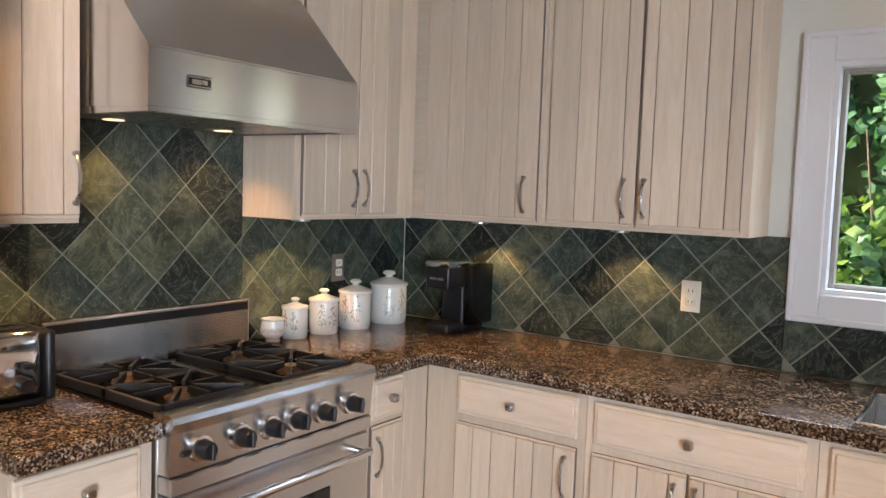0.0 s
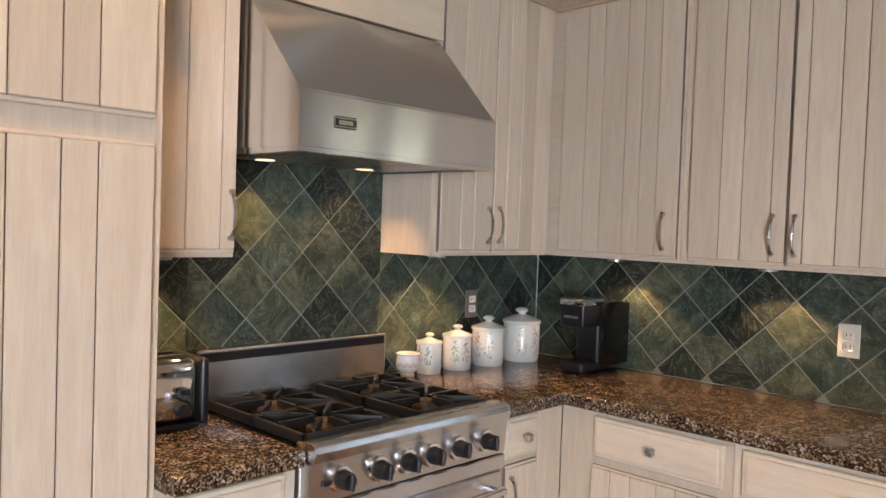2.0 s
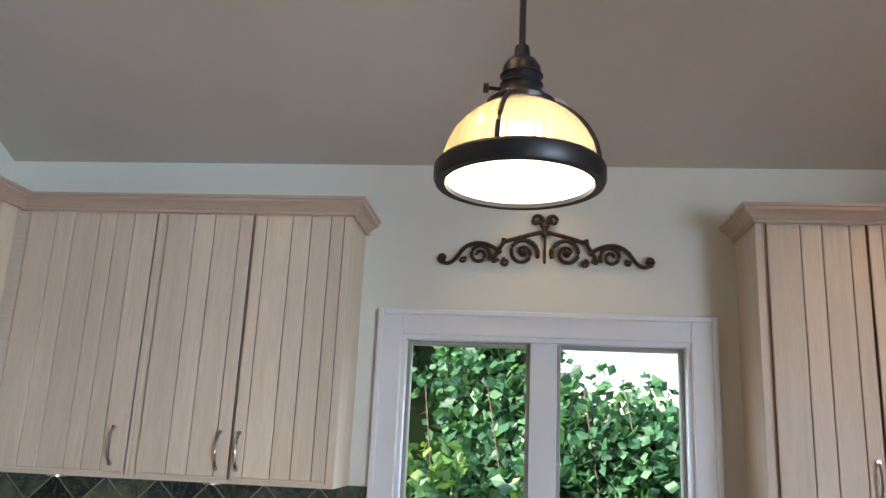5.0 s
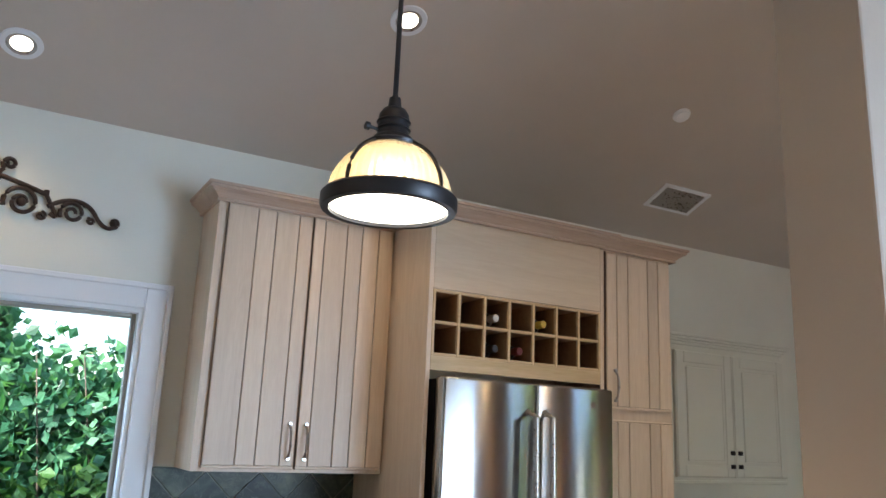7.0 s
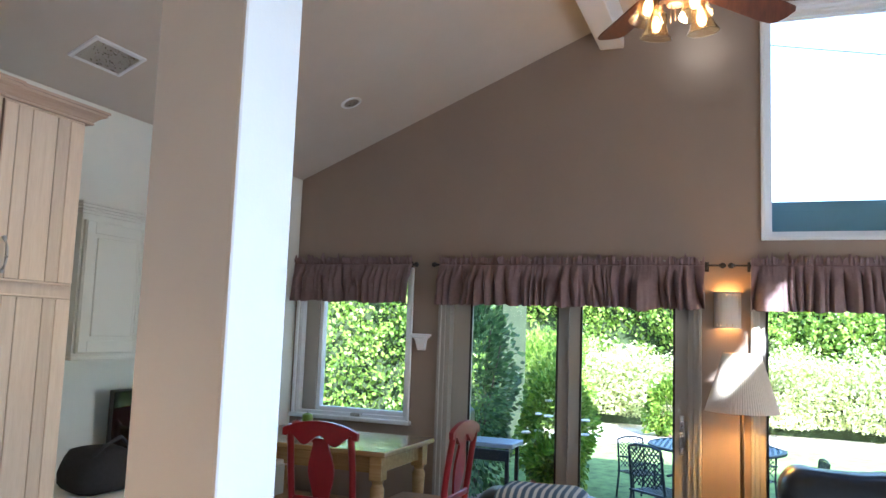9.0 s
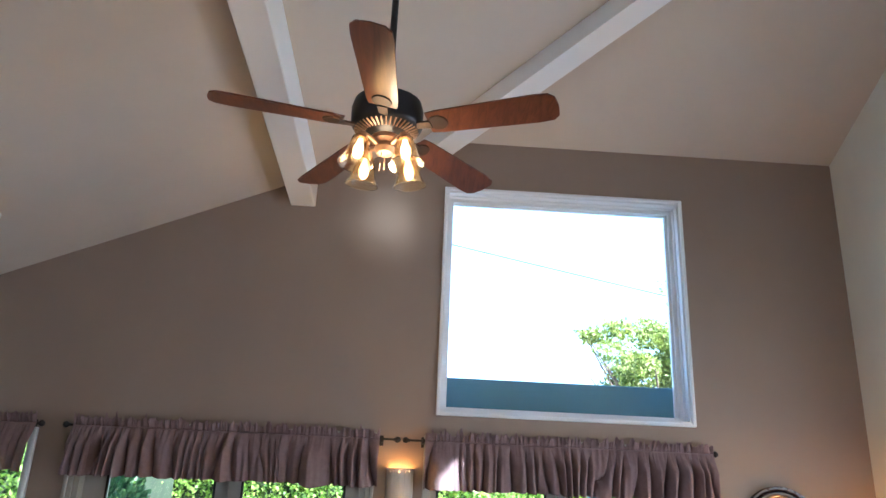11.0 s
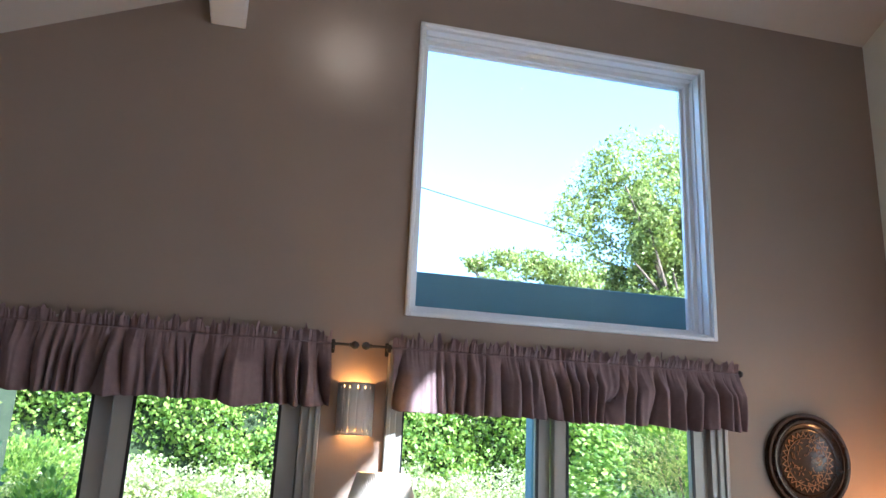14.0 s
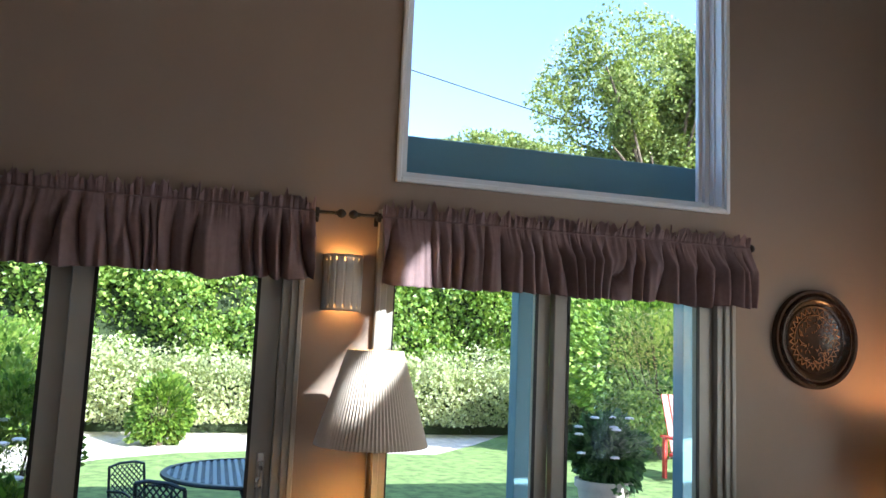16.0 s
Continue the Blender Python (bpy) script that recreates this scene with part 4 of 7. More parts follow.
M_BRASS = plain("dull_brass", (0.30, 0.18, 0.11), 0.4, 0.6)
M_BURNER = plain("dark_burner_metal", (0.10, 0.065, 0.045), 0.5, 0.5)
xm = (gx0 + gx1) / 2
for ya, yb in ((RY0 + 0.03, RY0 + 0.325), (RY1 - 0.325, RY1 - 0.03)):
    grate(rg, gx0, xm - 0.008, ya, yb)
    grate(rg, xm + 0.008, gx1, ya, yb)
part("centre_plate", box((gx0, RY0 + 0.342, 0.9225), (gx1, RY1 - 0.342, 0.936), 0.004), M_BLKGLASS, rg)

# ---- hood ----
HX = 0.554
hz0, hz1, hz2 = 1.692, 1.845, 2.140
hood = thing("range_hood", (0.27, RC, hz0), "brushed stainless steel canopy range hood above the range", "range hood")
sec = [(0.02, hz0 + 0.02), (HX, hz0 + 0.004), (HX, hz1), (0.285, hz2), (0.02, hz2)]
hb_ = prism([(x, RY0 + 0.001, z) for x, z in sec], (0, RY1 - RY0 - 0.002, 0))
bmesh.ops.bevel(hb_, geom=[e_ for e_ in hb_.edges if abs(e_.verts[0].co.y - e_.verts[1].co.y) > 0.1 and e_.verts[0].co.x > 0.2], offset=0.004, segments=2, affect="EDGES")
part("canopy", hb_, M_STEEL, hood)
part("lower_lip", boxes(((0.03, RY0 + 0.004, hz0 - 0.006), (HX - 0.004, RY0 + 0.03, hz0 + 0.012)), ((0.03, RY1 - 0.03, hz0 - 0.006), (HX - 0.004, RY1 - 0.004, hz0 + 0.012)), ((HX - 0.03, RY0 + 0.03, hz0 - 0.006), (HX - 0.004, RY1 - 0.03, hz0 + 0.006))), M_STEEL, hood)
for i in range(3):
    ya = RY0 + 0.04 + i * 0.23
    part("baffle_filter", box((0.06, ya, hz0 - 0.002), (HX - 0.06, ya + 0.22, hz0 + 0.012), 0.002), M_NICKEL, hood)
bd = part("badge", box((HX, -1.629, 1.756), (HX + 0.003, -1.556, 1.788), 0.003), M_BLACK, hood, "small black badge with silver border")
part("badge_border", boxes(((HX + 0.003, -1.627, 1.759), (HX + 0.0045, -1.558, 1.762)), ((HX + 0.003, -1.627, 1.782), (HX + 0.0045, -1.558, 1.785)), ((HX + 0.003, -1.616, 1.766), (HX + 0.0045, -1.569, 1.778))), M_NICKEL, bd)
for y in (RC - 0.2, RC + 0.2):
    part("hood_lamp", lathe([(0.0, hz0 - 0.004), (0.03, hz0 - 0.004), (0.032, hz0 + 0.004), (0.0, hz0 + 0.004)], (0.12, y, 0), 20), glow("hood_lamp_glow", (1.0, 0.8, 0.55), 0.4), hood)
    spot_lamp("hood_light", (0.12, y, hz0 - 0.012), (0.06, y, 0.9), 1.8, WARM, 110, 0.8, 0.02)

# ---- under-cabinet lamps ----
for i, (x, y) in enumerate(((0.50, -0.13), (1.12, -0.13), (0.13, -0.80), (0.13, -1.90))):
    u = thing("under_cabinet_lamp", (x, y, UB - 0.014), "small round warm puck lamp under a wall cabinet", "lamp", "under-cabinet lamps")
    part("housing", lathe([(0.026, 0.0), (0.034, 0.0), (0.034, 0.014), (0.026, 0.014)], (x, y, UB - 0.014), 24, "z", True), M_NICKEL, u)
    part("diffuser", lathe([(0.0, 0.002), (0.026, 0.002), (0.026, 0.012), (0.0, 0.012)], (x, y, UB - 0.014), 24), glow("puck_glow", (1.0, 0.82, 0.6), 3.0), u)
    spot_lamp("under_cabinet_light", (x, y, UB - 0.02), (x + 0.02, y - 0.02 if y > -0.5 else y, 0.93), 2.4 if i < 2 else 2.2, WARM, 112, 0.35, 0.015)

# ---- things on the worktop ----


def canister(x, y, r, h, deco, lab):
    c = thing("canister", (x, y, CTR), lab, "canister", "canisters on the worktop")
    bh = h * 0.70
    part("jar", lathe([(0.0, 0.0), (r * 0.93, 0.0), (r * 0.97, 0.006), (r, 0.03), (r, bh - 0.01), (r * 0.97, bh), (r * 0.90, bh), (0.0, bh)], (x, y, CTR), 36), M_CERAMIC, c, "", True)
    part("lid", lathe([(0.0, bh + 0.001), (r * 1.04, bh + 0.001), (r * 1.08, bh + 0.008), (r * 1.05, bh + 0.014), (r * 0.8, bh + h * 0.10), (r * 0.35, bh + h * 0.155), (r * 0.2, bh + h * 0.17), (r * 0.2, bh + h * 0.195), (r * 0.34, bh + h * 0.225), (r * 0.36, bh + h * 0.25), (r * 0.26, bh + h * 0.285), (0.0, h)], (x, y, CTR), 36), M_CERAMIC, c, "", True)
    rng = random.Random(int(1000 * r))
    for k, a0 in enumerate(deco):
        bm = bmesh.new()
        a0 = radians(a0)

        def on(a, z):
            return Vector((x + (r + 0.0012) * math.cos(a), y + (r + 0.0012) * math.sin(a), CTR + z))
        stem = [on(a0 + 0.05 * math.sin(i), 0.02 + bh * 0.75 * i / 8) for i in range(9)]
        add_tube(bm, stem, 0.0011, 4)
        for i in range(34):
            z = 0.03 + bh * 0.74 * rng.random()
            w = (0.42 * (1 - abs((z / bh) - 0.45) * 1.5)) * rng.uniform(-1, 1)
            p = on(a0 + w, z)
            q = on(a0 + w * 0.6 + 0.02, z + 0.010)
            t1 = Vector((-math.sin(a0), math.cos(a0), 0)) * 0.0028
            vs = [bm.verts.new(v) for v in (p, (p + q) / 2 + t1, q, (p + q) / 2 - t1)]
            bm.faces.new(vs)
        part("sprig", bm, M_LEAFDECO if k % 2 == 0 else M_LEAFDECO2, c, "painted herb sprig")
    return c


canister(0.076, -0.768, 0.049, 0.158, [-50, -95], "small cream ceramic lidded canister with painted herbs")
canister(0.080, -0.613, 0.058, 0.180, [-55, -10], "medium cream ceramic lidded canister with painted herbs")
canister(0.088, -0.433, 0.067, 0.206, [-45, -90], "large cream ceramic lidded canister with painted herbs")
canister(0.098, -0.224, 0.079, 0.230, [-50, -5], "largest cream ceramic lidded canister with painted herbs")
pc = thing("small_pot", (0.075, -0.880, CTR), "small round cream ceramic pot with painted leaves", "pot")
part("pot_body", lathe([(0.0, 0.0), (0.026, 0.0), (0.028, 0.006), (0.024, 0.012), (0.042, 0.028), (0.047, 0.045), (0.043, 0.066), (0.041, 0.080), (0.046, 0.086), (0.040, 0.088), (0.036, 0.075), (0.0, 0.07)], (0.075, -0.880, CTR), 32), M_CERAMIC, pc, "", True)
bm = bmesh.new()
for i in range(14):
    a = radians(-110 + i * 9)
    for r_, dz in ((0.0478, 0.050), (0.0485, 0.043)):
        p = Vector((0.075 + r_ * math.cos(a), -0.880 + r_ * math.sin(a), CTR + dz + 0.004 * math.sin(i * 2)))
        t1 = Vector((-math.sin(a), math.cos(a), 0)) * 0.004
        bm.faces.new([bm.verts.new(v) for v in (p - t1, p + Vector((0, 0, 0.0025)), p + t1, p - Vector((0, 0, 0.0025)))])
part("leaf_band", bm, M_LEAFDECO2, pc, "painted brown leaf band")

cm = thing("coffee_maker", (0.42, -0.17, CTR), "black single-cup coffee maker with silver top band", "coffee maker")
part("body", box((0.365, -0.20, CTR + 0.001), (0.475, -0.03, CTR + 0.275), 0.012, 3), M_BLACK, cm, "", True)
part("head", box((0.362, -0.315, CTR + 0.185), (0.478, -0.15, CTR + 0.285), 0.012, 3), M_BLACK, cm, "", True)
part("top_band", box((0.360, -0.318, CTR + 0.272), (0.480, -0.16, CTR + 0.302), 0.008, 2), M_CHROME, cm, "silver lid band", True)
part("drip_tray", box((0.365, -0.31, CTR + 0.001), (0.475, -0.19, CTR + 0.045), 0.014, 3), M_BLACK, cm, "", True)
part("water_tank", box((0.479, -0.20, CTR + 0.03), (0.520, -0.035, CTR + 0.285), 0.010, 2), glass("smoky_tank", (0.06, 0.065, 0.07), 0.1), cm, "smoky clear water tank", True)
part("logo_bar", box((0.385, -0.3165, CTR + 0.222), (0.452, -0.3145, CTR + 0.232)), M_NICKEL, cm)

to = thing("toaster", (0.18, -1.90, CTR), "chrome two-slot toaster with black ends", "toaster")
part("shell", box((0.10, -2.055, CTR + 0.015), (0.27, -1.84, CTR + 0.195), 0.035, 4), M_CHROME, to, "", True)
part("end_cap", box((0.095, -1.842, CTR + 0.006), (0.275, -1.815, CTR + 0.190), 0.012, 3), M_BLACK, to, "", True)
part("end_cap", box((0.095, -2.080, CTR + 0.006), (0.275, -2.053, CTR + 0.190), 0.012, 3), M_BLACK, to, "", True)
part("base", box((0.10, -2.055, CTR + 0.001), (0.272, -1.84, CTR + 0.016), 0.004), M_BLACK, to)
part("slot", boxes(((0.135, -2.03, CTR + 0.190), (0.160, -1.87, CTR + 0.197)), ((0.205, -2.03, CTR + 0.190), (0.230, -1.87, CTR + 0.197))), M_BLACK, to)
part("lever", box((0.270, -1.91, CTR + 0.10), (0.295, -1.88, CTR + 0.115), 0.004), M_BLACK, to)
part("dial", lathe([(0.0, 0.016), (0.018, 0.016), (0.020, 0.0), (0.0, 0.0)], (0.270, -1.895, CTR + 0.055), 20, "x"), M_BLACK, to, "", True)

mw = thing("microwave", (3.45, -0.27, CTR), "silver countertop microwave oven beside the refrigerator", "microwave")
part("body", box((3.20, -0.44, CTR + 0.012), (3.70, -0.06, CTR + 0.315), 0.008, 2), M_NICKEL, mw)
part("door_glass", box((3.215, -0.4425, CTR + 0.03), (3.57, -0.4405, CTR + 0.30), 0.004), M_BLKGLASS, mw, "black glass door")
part("keypad", box((3.585, -0.4425, CTR + 0.03), (3.69, -0.4405, CTR + 0.30), 0.003), M_BLACK, mw)
for fx in (3.23, 3.66):
    part("foot", box((fx, -0.42, CTR), (fx + 0.03, -0.39, CTR + 0.012)), M_BLACK, mw)


def outlet(axis, c, lab, plate_mat):
    o = thing("outlet", c, lab, "outlet", "wall outlets")
    x, y, z = c

    def bb(a, b, w, h, dz, bev, seg=1):
        if axis == "x":
            return box((x + a, y - w / 2, z + dz - h / 2), (x + b, y + w / 2, z + dz + h / 2), bev, seg)
        return box((x - w / 2, y - b, z + dz - h / 2), (x + w / 2, y - a, z + dz + h / 2), bev, seg)
    part("plate", bb(0.0, 0.006, 0.072, 0.116, 0, 0.003, 2), plate_mat, o)
    for dz in (0.02, -0.02):
        f = part("socket", bb(0.006, 0.009, 0.034, 0.030, dz, 0.006, 2), M_OUTLET, o)
        for s in (-0.007, 0.007):
            if axis == "x":
                part("slot_hole", box((x + 0.009, y + s - 0.0013, z + dz - 0.005), (x + 0.0094, y + s + 0.0013, z + dz + 0.006)), M_BLACK, f)
            else:
                part("slot_hole", box((x + s - 0.0013, y - 0.0094, z + dz - 0.005), (x + s + 0.0013, y - 0.009, z + dz + 0.006)), M_BLACK, f)


outlet("x", (0.0108, -0.465, 1.178), "double outlet with dark plate on the slate", M_GROOVE)
outlet("y", (1.360, -0.0108, 1.158), "double outlet with ivory plate on the slate", M_OUTLET)

# ---- refrigerator ----
fr = thing("refrigerator", (4.27, -0.35, 0), "stainless steel french-door refrigerator with vertical bar handles", "refrigerator")
part("body", box((3.884, -0.615, 0.02), (4.690, -0.03, 1.765)), M_BLACK, fr)
FF = -0.690
for (a, b, hx) in ((3.880, 4.300, 4.262), (4.304, 4.694, 4.342)):
    d = part("fridge_door", box((a, FF, 0.62), (b, -0.622, 1.772), 0.010, 3), M_STEELX, fr, "brushed steel door", True)
    hm = bmesh.new()
    pts = [(hx, FF + 0.002, 0.78), (hx, FF - 0.052, 0.80), (hx, FF - 0.060, 1.2), (hx, FF - 0.052, 1.64), (hx, FF + 0.002, 1.66)]
    add_tube(hm, pts, 0.013, 12)
    part("handle", hm, M_NICKEL, d, "vertical steel bar handle", True)
part("freezer_drawer", box((3.880, FF, 0.06), (4.694, -0.622, 0.612), 0.010, 3), M_STEELX, fr, "", True)
hm = bmesh.new()
add_tube(hm, [(3.98, FF + 0.002, 0.54), (4.0, FF - 0.05, 0.54), (4.57, FF - 0.05, 0.54), (4.59, FF + 0.002, 0.54)], 0.013, 12)
part("freezer_handle", hm, M_NICKEL, fr, "", True)
part("emblem", lathe([(0.0, -0.003), (0.014, -0.003), (0.015, 0.0), (0.0, 0.0)], (4.585, FF, 1.705), 20, "y"), M_CHROME, fr, "round silver emblem", True)

# ---- cream cabinet and desk corner beyond ----
c = thing("wall_cabinet", (5.9, -0.135, 1.385), "cream painted double-door wall cabinet over the desk", "cabinet")
part("body", box((5.48, -0.255, 1.39), (6.34, -0.002, 2.075)), M_CREAM, c)
for a, b, kx in ((5.488, 5.906, 5.880), (5.912, 6.332, 5.938)):
    d = bmesh.new()
    add_box(d, (a, -0.274, 1.405), (b, -0.256, 2.045), 0.003)
    dr = part("door", d, M_CREAM, c)
    w_ = 0.058
    fm = bmesh.new()
    for lo, hi, b0, b1 in ((a + 0.004, a + w_, 1.409, 2.041), (b - w_, b - 0.004, 1.409, 2.041), (a + w_, b - w_, 1.409, 1.409 + w_), (a + w_, b - w_, 2.041 - w_, 2.041)):
        add_box(fm, (lo, -0.281, b0), (hi, -0.274, b1), 0.003)
    part("door_rail", fm, M_CREAM, dr)
    part("raised_panel", box((a + w_ + 0.018, -0.2795, 1.409 + w_ + 0.018), (b - w_ - 0.018, -0.274, 2.041 - w_ - 0.018), 0.005), M_CREAM, dr)
    for kz in (1.462, 1.531):
        part("knob", box((kx - 0.011, -0.300, kz - 0.011), (kx + 0.011, -0.281, kz + 0.011), 0.003), M_BRONZE, dr, "dark square knob")
cr = bmesh.new()
for o, h0, h1 in ((0.010, 2.075, 2.090), (0.020, 2.090, 2.103), (0.034, 2.103, 2.116), (0.044, 2.116, 2.130)):
    add_box(cr, (5.48 - o, -0.255 - o, h0), (6.34 + o, -0.002, h1), 0.002)
part("crown", cr, M_CREAM, c)
part("light_rail", box((5.474, -0.262, 1.372), (6.346, -0.002, 1.390), 0.003), M_CREAM, c)
dk = thing("desk", (5.9, -0.33, 0), "cream built-in desk with pale top below the wall cabinet", "desk")
part("desk_top", box((5.145, -0.62, 0.74), (6.9, -0.004, 0.775), 0.006), M_CREAM, dk)
for a in (5.16, 6.45):
    part("pedestal", box((a, -0.58, 0.0), (a + 0.43, -0.02, 0.74), 0.003), M_CREAM, dk)
tv = thing("monitor", (6.15, -0.12, 0.775), "black flat screen standing on the desk", "monitor")
part("screen", box((5.90, -0.125, 0.86), (6.42, -0.10, 1.205), 0.006), M_BLACK, tv)
part("glass_front", box((5.912, -0.1275, 0.872), (6.408, -0.1255, 1.193)), M_BLKGLASS, tv, "dark glossy screen")
part("stand", boxes(((6.12, -0.14, 0.776), (6.20, -0.09, 0.87)), ((6.03, -0.20, 0.776), (6.29, -0.05, 0.784)), bev=0.003), M_BLACK, tv)


def soft_lump(parent, name, c, r, material, seed, label="", subdiv=3, rough=0.18):
    bm = bmesh.new()
    bmesh.ops.create_icosphere(bm, subdivisions=subdiv, radius=1.0)
    for v in bm.verts:
        n = noise.noise(v.co * 1.7 + Vector((seed, seed * 2.1, 0))) * rough + noise.noise(v.co * 5 + Vector((seed, 0, 3))) * rough * 0.35
        p = v.co * (1 + n)
        p = Vector((math.copysign(abs(p.x) ** 0.75, p.x), math.copysign(abs(p.y) ** 0.75, p.y), math.copysign(abs(p.z) ** 0.8, p.z)))
        v.co = Vector((c[0] + p.x * r[0], c[1] + p.y * r[1], max(c[2] - r[2] * 0.92, c[2] + p.z * r[2])))
    return part(name, bm, material, parent, label, True)


M_FABRICK = plain("black_bag_fabric", (0.014, 0.014, 0.017), 0.85, 0, 0.3, 60, 0.3)
bag = thing("bag", (5.56, -0.40, 0.775), "slumped black fabric bag on the desk", "bag")
soft_lump(bag, "bag_body", (5.56, -0.40, 0.875), (0.17, 0.13, 0.115), M_FABRICK, 2.0)
part("strap", tube([(5.43, -0.46, 0.93), (5.48, -0.50, 1.0), (5.58, -0.50, 1.03), (5.66, -0.48, 0.98), (5.70, -0.45, 0.9)], 0.010, 8), M_FABRICK, bag, "", True)

# ---- ceiling fittings of the kitchen ----
M_OPAL = glow("lit_opal_disc", (1.0, 0.90, 0.72), 1.6)


def ribbed_glass():
    m, n, l, b = mat_new("ribbed_amber_glass", 0.22)
    b.inputs["Base Color"].default_value = (0.88, 0.76, 0.54, 1)
    b.inputs["Transmission Weight"].default_value = 0.6
    b.inputs["Emission Color"].default_value = (1.0, 0.78, 0.48, 1)
    b.inputs["Emission Strength"].default_value = 0.035
    return m


M_RIB = ribbed_glass()


def pendant(x, y, zr, first, lab):
    """A dome pendant lamp; zr is the height of its rim."""
    p = thing("pendant_lamp", (x, y, zr), lab, "pendant lamp", "pendant lamps")
    R = 0.110
    dome = bmesh.new()
    segs, rows = 96, 9
    rings = []
    for side in (0, 1):
        for k in range(rows):
            a = (math.pi / 2) * k / (rows - 1) * 0.86
            kk = k if side == 0 else rows - 1 - k
            a = (math.pi / 2) * kk / (rows - 1) * 0.86
            rr = (R - 0.006 - 0.004 * side) * math.cos(a)
            zz = zr + 0.022 + (0.098 - 0.004 * side) * math.sin(a)
            rings.append([dome.verts.new((x + rr * (1 + (0.012 if i % 2 and side == 0 else 0)) * math.cos(2 * math.pi * i / segs), y + rr * (1 + (0.012 if i % 2 and side == 0 else 0)) * math.sin(2 * math.pi * i / segs), zz)) for i in range(segs)])
    for a, b in zip(rings, rings[1:]):
        for i in range(segs):
            j = (i + 1) % segs
            dome.faces.new((a[i], a[j], b[j], b[i]))
    for i in range(segs):
        j = (i + 1) % segs
        dome.faces.new((rings[-1][i], rings[-1][j], rings[0][j], rings[0][i]))
    bmesh.ops.recalc_face_normals(dome, faces=dome.faces)
    part("glass_shade", dome, M_RIB, p, "ribbed amber glass dome")
    part("rim", lathe([(R - 0.010, 0.0), (R + 0.002, 0.0), (R + 0.005, 0.006), (R + 0.005, 0.022), (R + 0.001, 0.027), (R - 0.010, 0.027)], (x, y, zr), 64, "z", True), M_BRONZE, p, "dark bronze rim band", True)
    part("diffuser", lathe([(0.0, 0.004), (0.06, 0.003), (R - 0.011, 0.006), (R - 0.011, 0.010), (0.0, 0.010)], (x, y, zr), 48), M_OPAL, p, "glowing opal disc", True)
    for a in range(first, first + 360, 90):
        c, s = math.cos(radians(a)), math.sin(radians(a))
        st = [(x + (R - 0.003) * math.cos(t_) * c, y + (R - 0.003) * math.cos(t_) * s, zr + 0.023 + 0.101 * math.sin(t_)) for t_ in [math.pi / 2 * 0.9 * i / 10 for i in range(11)]]
        part("strap", tube(st, 0.0035, 6), M_BRONZE, p, "", True)
    z1 = zr + 0.112
    part("socket", lathe([(0.0, 0.0), (0.046, 0.0), (0.048, 0.006), (0.036, 0.012), (0.034, 0.018), (0.028, 0.022), (0.027, 0.030), (0.030, 0.033), (0.027, 0.036), (0.027, 0.044), (0.030, 0.047), (0.027, 0.050), (0.026, 0.060), (0.020, 0.070), (0.012, 0.074), (0.010, 0.092), (0.0, 0.094)], (x, y, z1), 32), M_BRONZE, p, "dark bronze turned socket", True)
    part("thumb_screw", add_tube(tube([(x - 0.024, y, z1 + 0.028), (x - 0.045, y, z1 + 0.030)], 0.003, 8), [(x - 0.045, y, z1 + 0.030), (x - 0.052, y, z1 + 0.0305)], 0.007, 10), M_BRONZE, p, "", True)
    zc = top_z(y)
    part("cord", tube([(x, y, z1 + 0.09), (x, y, zc - 0.03)], 0.0048, 8), M_BRONZE, p, "", True)
    part("canopy", lathe([(0.0, -0.045), (0.02, -0.045), (0.055, -0.03), (0.06, 0.03), (0.0, 0.03)], (x, y, zc), 28), M_BRONZE, p, "", True)
    point_lamp("pendant_bulb_light", (x, y, zr + 0.062), 0.22, (1.0, 0.84, 0.62), 0.025)
    spot_lamp("pendant_light", (x, y, zr - 0.006), (x, y, 0), 4, (1.0, 0.70, 0.40), 150, 0.7, 0.08)


pendant(2.253, -2.095, 1.918, 75, "amber glass dome pendant with dark bronze band and thumb screw")
pendant(2.971, -2.062, 1.918, 25, "amber glass dome pendant with dark bronze band")


def on_slope(x, y, d=0.0):
    return Vector((x, y, top_z(y) - d))


SLOPE_TILT = math.atan(SLOPE)


def tilt(ob_bm, centre):
    """Lay something built flat about centre against the sloping ceiling."""
    bmesh.ops.rotate(ob_bm, cent=centre, matrix=Matrix.Rotation(-SLOPE_TILT, 3, "X"), verts=ob_bm.verts)
    return ob_bm


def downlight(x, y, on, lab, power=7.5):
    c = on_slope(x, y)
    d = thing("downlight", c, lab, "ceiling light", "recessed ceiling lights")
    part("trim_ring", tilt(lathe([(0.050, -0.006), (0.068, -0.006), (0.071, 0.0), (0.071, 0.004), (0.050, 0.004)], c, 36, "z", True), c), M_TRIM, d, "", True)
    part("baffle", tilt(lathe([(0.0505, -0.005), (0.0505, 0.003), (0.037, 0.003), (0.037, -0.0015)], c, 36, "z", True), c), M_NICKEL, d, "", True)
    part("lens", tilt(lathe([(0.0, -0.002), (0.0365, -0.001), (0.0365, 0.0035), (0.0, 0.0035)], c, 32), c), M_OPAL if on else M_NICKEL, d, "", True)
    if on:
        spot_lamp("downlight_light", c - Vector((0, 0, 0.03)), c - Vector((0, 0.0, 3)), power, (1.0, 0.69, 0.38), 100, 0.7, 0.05)


